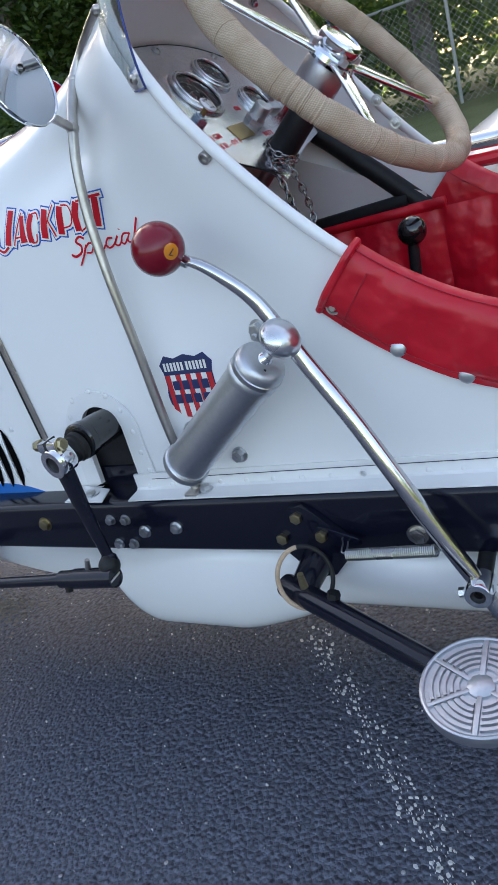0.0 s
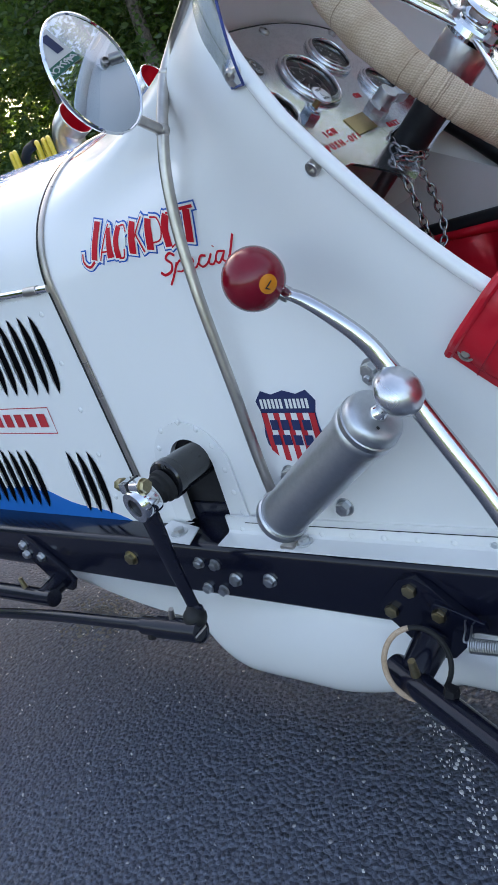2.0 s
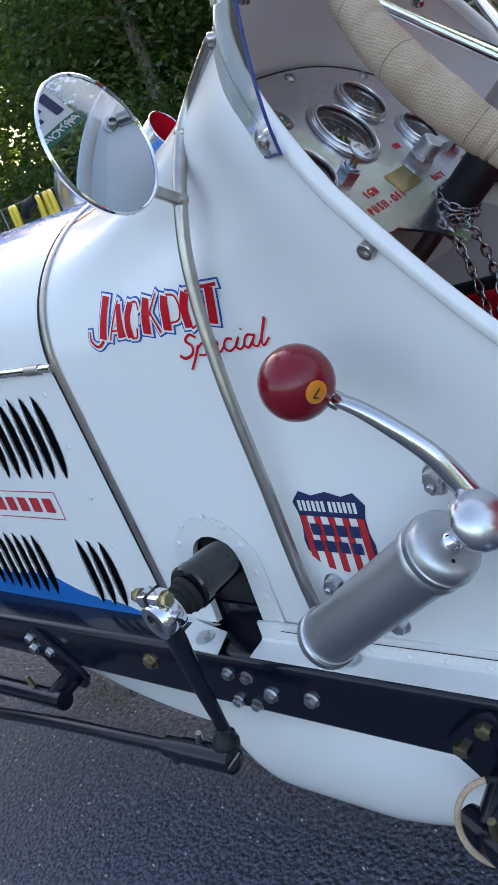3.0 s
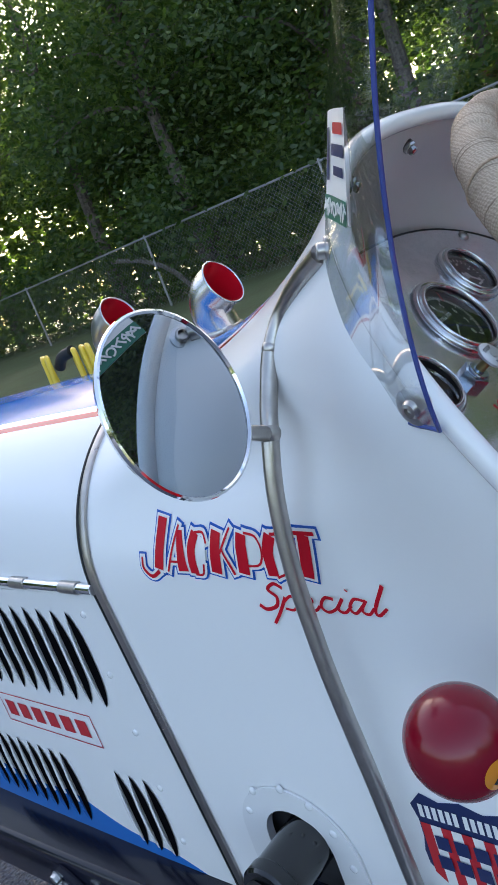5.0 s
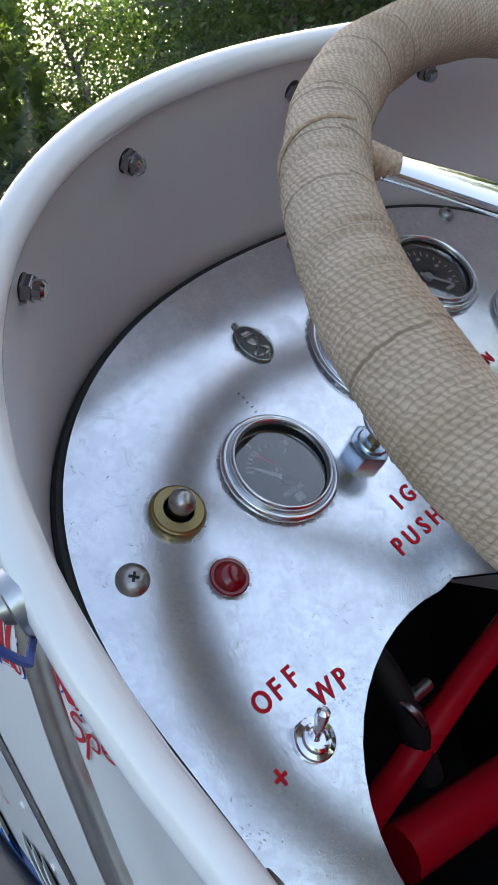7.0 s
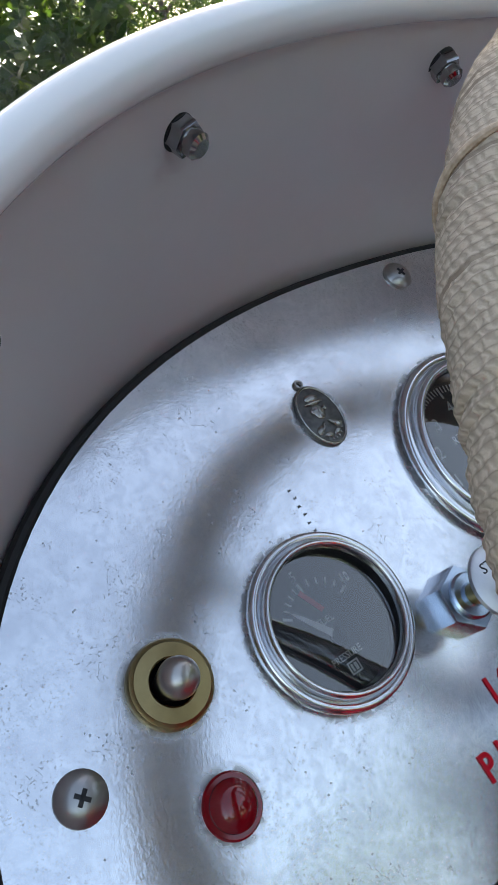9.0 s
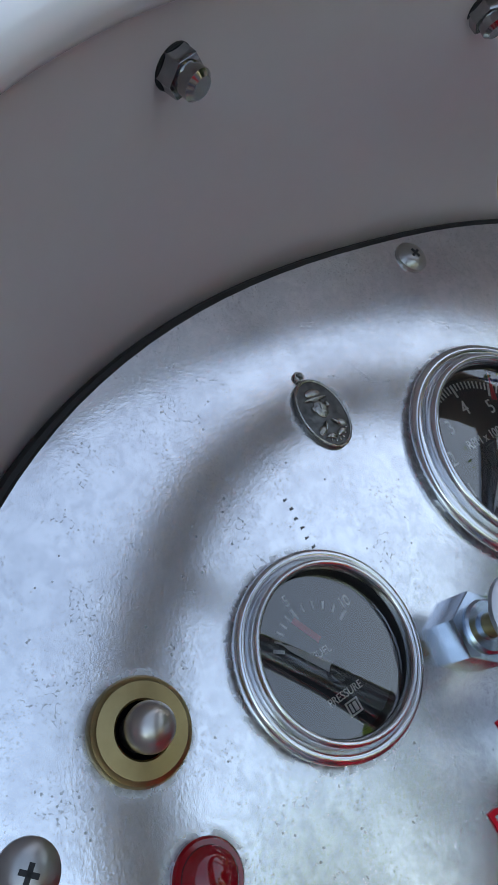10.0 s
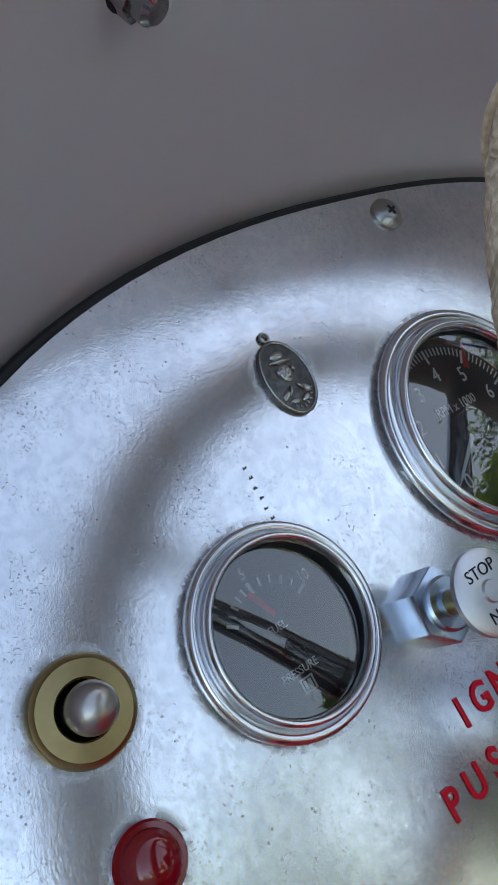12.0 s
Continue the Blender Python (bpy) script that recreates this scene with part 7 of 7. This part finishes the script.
# white paint flecks and a patch of pale grit on the road
def flecks(name, spots, mat, label):
    bm = bmesh.new()
    rnd = random.Random(9)
    for x, y, r in spots:
        n = rnd.randint(4, 7)
        a0 = rnd.random() * 6
        flat = rnd.uniform(0.35, 1.0)
        pts = [(x + r * rnd.uniform(0.6, 1.2) * math.cos(a0 + 2 * math.pi * i / n), y + flat * r * rnd.uniform(0.6, 1.2) * math.sin(a0 + 2 * math.pi * i / n)) for i in range(n)]
        top = [bm.verts.new((px, py, 0.0035)) for px, py in pts]
        low = [bm.verts.new((px + (px - x) * 0.3, py + (py - y) * 0.3, -0.001)) for px, py in pts]
        bm.faces.new(top)
        for i in range(n):
            bm.faces.new((low[i], low[(i + 1) % n], top[(i + 1) % n], top[i]))
    ob = link_mesh(name, bm, mat)
    return tagged(ob, label, "grit", "", "stuff")


rnd = random.Random(21)
spots = []
for i in range(430):
    t = rnd.random() ** 0.8
    spots.append((0.0 + 0.45 * t + rnd.gauss(0, 0.016), 0.25 - 0.52 * t + rnd.gauss(0, 0.016), 0.0006 + 0.0030 * rnd.random() ** 3))
flecks("paint_flecks", spots, CHIP, "trail of worn white paint flecks on the asphalt")
spots = []
for i in range(2200):
    x, y = rnd.uniform(-1.6, 1.0), rnd.uniform(-1.2, 0.7)
    spots.append((x, y, 0.0004 + 0.0016 * rnd.random() ** 4))
flecks("loose_grit", spots, CHIP, "scattered pale grit on the asphalt")
spots = [(-0.83 + rnd.gauss(0, 0.055), 0.225 + rnd.gauss(0, 0.035), rnd.uniform(0.001, 0.005)) for _ in range(420)]
flecks("grit_patch", spots, GRAVEL, "patch of pale grit on the asphalt")


# ---- fence ----
fence = thing("chain_link_fence", (-10, 13.3, 0), "galvanised chain-link fence along the wood", "fence")
XF = [-44.8 + 5.3 * i for i in range(13)]
for x in XF:
    part("post", cyl(bmesh.new(), (x, 13.3, 0), (x, 13.3, 1.86), 0.03, n=10), GALV, fence)
part("top_rail", cyl(bmesh.new(), (XF[0], 13.3, 1.80), (XF[-1], 13.3, 1.80), 0.024, n=10), GALV, fence)
bm = bmesh.new()
pitch, w = 0.11, 0.0032
for s in (1, -1):
    x = -30.0
    while x < 12:
        a, b = Vector((x, 13.27, 0.05)), Vector((x + s * 1.75, 13.27, 1.80))
        off = Vector((w, 0, 0))
        bm.faces.new([bm.verts.new(p) for p in (a - off, a + off, b + off, b - off)])
        x += pitch
part("wire_mesh", bm, GALV, fence)


# ---- wood behind the fence ----
def leaf(bm, p, u, v, s):
    """One pointed oval leaf."""
    bm.faces.new([bm.verts.new(q) for q in (p - u * s, p - u * (s * 0.35) + v * (s * 0.42), p + u * (s * 0.35) + v * (s * 0.38), p + u * s, p + u * (s * 0.35) - v * (s * 0.38), p - u * (s * 0.35) - v * (s * 0.42))])


def tree_parts(seed, height, spread, leaves, size, low=0.18):
    rnd = random.Random(seed)
    bm = bmesh.new()
    lean = rnd.uniform(-0.10, 0.10)
    trunk = smooth_path([(0, 0, 0), (lean * 0.8, 0.05, height * 0.2), (lean * 2.2, 0.1, height * 0.45), (lean * 3, 0, height * 0.8)], 4)
    tube(bm, trunk, [0.15 * height / 9 * (1 - 0.8 * i / len(trunk)) for i in range(len(trunk))], 9)
    tips = []
    for i in range(13):
        t = rnd.uniform(low, 0.95)
        p = trunk[int(t * (len(trunk) - 1))]
        a = rnd.uniform(0, 2 * math.pi)
        ln = spread * rnd.uniform(0.55, 1.0) * (1.1 - 0.5 * t)
        q = p + Vector((math.cos(a) * ln, math.sin(a) * ln * 0.8, rnd.uniform(-0.05, 0.45) * ln))
        mid = p.lerp(q, 0.5) + Vector((0, 0, 0.12 * ln))
        tube(bm, smooth_path([p, mid, q], 3), [0.07, 0.06, 0.05, 0.04, 0.03, 0.022, 0.015], 6)
        tips += [mid, q, p.lerp(q, 0.75)]
    lm = bmesh.new()
    for i in range(leaves):
        c = rnd.choice(tips)
        r = spread * 0.34
        p = c + Vector((rnd.gauss(0, r * 0.6), rnd.gauss(0, r * 0.6), rnd.gauss(0, r * 0.5)))
        if p.z < 0.1:
            p.z = rnd.uniform(0.1, 0.8)
        s = size * rnd.uniform(0.5, 1.3)
        u = Vector((rnd.gauss(0, 1), rnd.gauss(0, 1), rnd.gauss(0, 0.6))).normalized()
        v = u.cross(Vector((rnd.gauss(0, 1), rnd.gauss(0, 1), rnd.gauss(0, 1)))).normalized()
        leaf(lm, p, u, v, s)
    return bm, lm


def tree(seed, x, y, height, spread, leaves, size, label, low=0.18):
    t = thing("tree", (0, 0, 0), label, "tree", "trees behind the fence")
    tb, lm = tree_parts(seed, height, spread, leaves, size, low)
    part("trunk", tb, BARK, t)
    part("crown", lm, LEAF, t, "dense green foliage", 180)
    t.location = (x, y, 0)
    return t


KINDS = [tree(1, -12.9, 15.2, 15, 4.0, 17500, 0.092, "tall leafy tree with a leaning trunk behind the fence"),
         tree(2, -8.2, 16.2, 14, 3.8, 17500, 0.088, "tall leafy tree behind the fence"),
         tree(3, -3.1, 14.3, 13.5, 3.6, 16500, 0.085, "leafy tree with a straight trunk behind the fence", 0.36)]
rnd = random.Random(5)
# the last two places are added to keep sun off the road
for i, (x, y) in enumerate([(-17.5, 16.0), (-25, 17), (-30, 16), (-36, 18), (-43, 17), (-15.2, 18.6), (-10.5, 18.8), (-5.4, 17.6), (0.8, 16.5), (4.6, 15.5), (9.5, 17), (15, 16), (-20, 19.6), (-0.5, 20), (-12.5, 22), (-7, 21.5), (-27, 21), (23, 9), (30, 6), (34, -4), (36, -10), (29, -13), (-33, 9), (-36, 3), (-33, -4), (-38, -11), (36, -22), (-44, 8), (-6.5, 15.6), (-18.5, 23.5), (-22.5, 27.5)]):
    copy_thing(KINDS[i % 3], pose(x, y, 0, 0, 0, rnd.uniform(0, 360)) @ Matrix.Diagonal((1, 1, rnd.uniform(0.85, 1.15), 1)))


def thicket():
    """Undergrowth along the fence."""
    rnd = random.Random(8)
    bm = bmesh.new()
    for i in range(30000):
        x = rnd.uniform(-40, 14)
        y = rnd.uniform(13.9, 16.5)
        top = 2.6 + 1.2 * noise.noise(Vector((x * 0.5, y * 0.5, 0)))
        p = Vector((x, y, rnd.uniform(0.0, 1.0) ** 0.8 * top))
        s = 0.095 * rnd.uniform(0.5, 1.4)
        u = Vector((rnd.gauss(0, 1), rnd.gauss(0, 1), rnd.gauss(0, 0.6))).normalized()
        v = u.cross(Vector((rnd.gauss(0, 1), rnd.gauss(0, 1), rnd.gauss(0, 1)))).normalized()
        leaf(bm, p, u, v, s)
    ob = link_mesh("undergrowth", bm, LEAF)
    return tagged(ob, "dense dark green undergrowth behind the fence", "bushes", "", "stuff")


thicket()
bm = tube(bmesh.new(), smooth_path([(-15.4, 14.2, 1.6), (-14.2, 14.0, 1.35), (-13.2, 13.9, 0.9), (-12.6, 13.9, 0.2), (-12.5, 13.9, 0.02)], 5), 0.06, 8)
solid("fallen_branch", bm, BARK, "bare grey fallen branch leaning in the undergrowth", "branch")


# ---- woods that close the place behind the car's tail ----
def far_wood(a0, a1, d0, count, high, seed):
    rnd = random.Random(seed)
    bm = bmesh.new()
    for i in range(count):
        a = radians(rnd.uniform(a0, a1))
        d = rnd.uniform(d0, d0 + 4)
        top = high + 1.6 * noise.noise(Vector((a * 7, 3.1, 0))) + 0.8 * noise.noise(Vector((a * 25, 1.7, 0)))
        p = Vector((d * math.cos(a), d * math.sin(a), top * rnd.random() ** 0.8))
        s = 0.36 * rnd.uniform(0.5, 1.3)
        u = Vector((rnd.gauss(0, 1), rnd.gauss(0, 1), rnd.gauss(0, 0.6))).normalized()
        v = u.cross(Vector((rnd.gauss(0, 1), rnd.gauss(0, 1), rnd.gauss(0, 1)))).normalized()
        leaf(bm, p, u, v, s)
    return tagged(link_mesh("far_wood", bm, LEAF), "dark green wood closing the view at a distance", "wood", "", "stuff")


far_wood(30, 78, 23, 24000, 9.5, 31)
far_wood(96, 215, 31, 20000, 8.0, 32)
far_wood(215, 372, 29, 11000, 4.6, 33)
far_wood(148, 215, 28, 22000, 13.5, 34)
# tall stretch added in the sun's path to block light under the car
far_wood(120, 134, 33, 13000, 17.5, 35)

# ---- car parked beside ----
other = thing("parked_race_car", (1.2, 1.8, 0.0), "white open-wheel race car with chromed pipe parked alongside", "race car")


def hull():
    rows = []
    for i in range(25):
        t = i / 24
        x = 0.02 + 2.5 * t
        f = min(1.0, (t / 0.10)) ** 0.4 if t < 0.10 else 1.0 - 0.35 * max(0, (t - 0.7) / 0.3) ** 2
        rows.append([Vector((x, 1.78 - 0.36 * f * math.cos(a), 0.50 + 0.225 * f * superpow(math.sin(a), 0.8))) for a in (math.pi * j / 20 - 0.35 for j in range(25))])
    return sheet(rows)


part("body", hull(), WHITE, other, "white rounded body", 60)
part("exhaust_pipe", tube(bmesh.new(), smooth_path([(0.06, 1.40, 0.665), (0.5, 1.385, 0.650), (1.4, 1.385, 0.62), (2.3, 1.39, 0.58)], 6), 0.022, 16), CHROME, other, "chromed side pipe")
part("trim_strip", tube(bmesh.new(), [(0.16, 1.400, 0.612), (0.8, 1.395, 0.600), (1.6, 1.395, 0.58)], 0.018, 10), VINYL, other, "red padded strip")
bm = bmesh.new()
box(bm, pose(1.25, 1.78, 0.36), (2.3, 0.62, 0.14), 0.02)
part("chassis_rail", bm, BLACK, other)
for x in (0.75, 2.25):
    for y in (1.22, 2.34):
        m = frame_at((x, y, 0.33), (0, 1, 0))
        w = part("wheel", lathe(bmesh.new(), m, [(0.20, -0.05), (0.205, 0.05), (0.02, 0.06), (0.02, -0.06)], 32, closed=True), CHROME, other)
        part("tyre", lathe(bmesh.new(), m, [(0.20, -0.055), (0.30, -0.065), (0.328, -0.045), (0.33, 0.045), (0.30, 0.065), (0.20, 0.055)], 40, closed=True), RUBBER, w)
    part("axle", cyl(bmesh.new(), (x, 1.22, 0.33), (x, 2.34, 0.33), 0.03), BLACK, other)
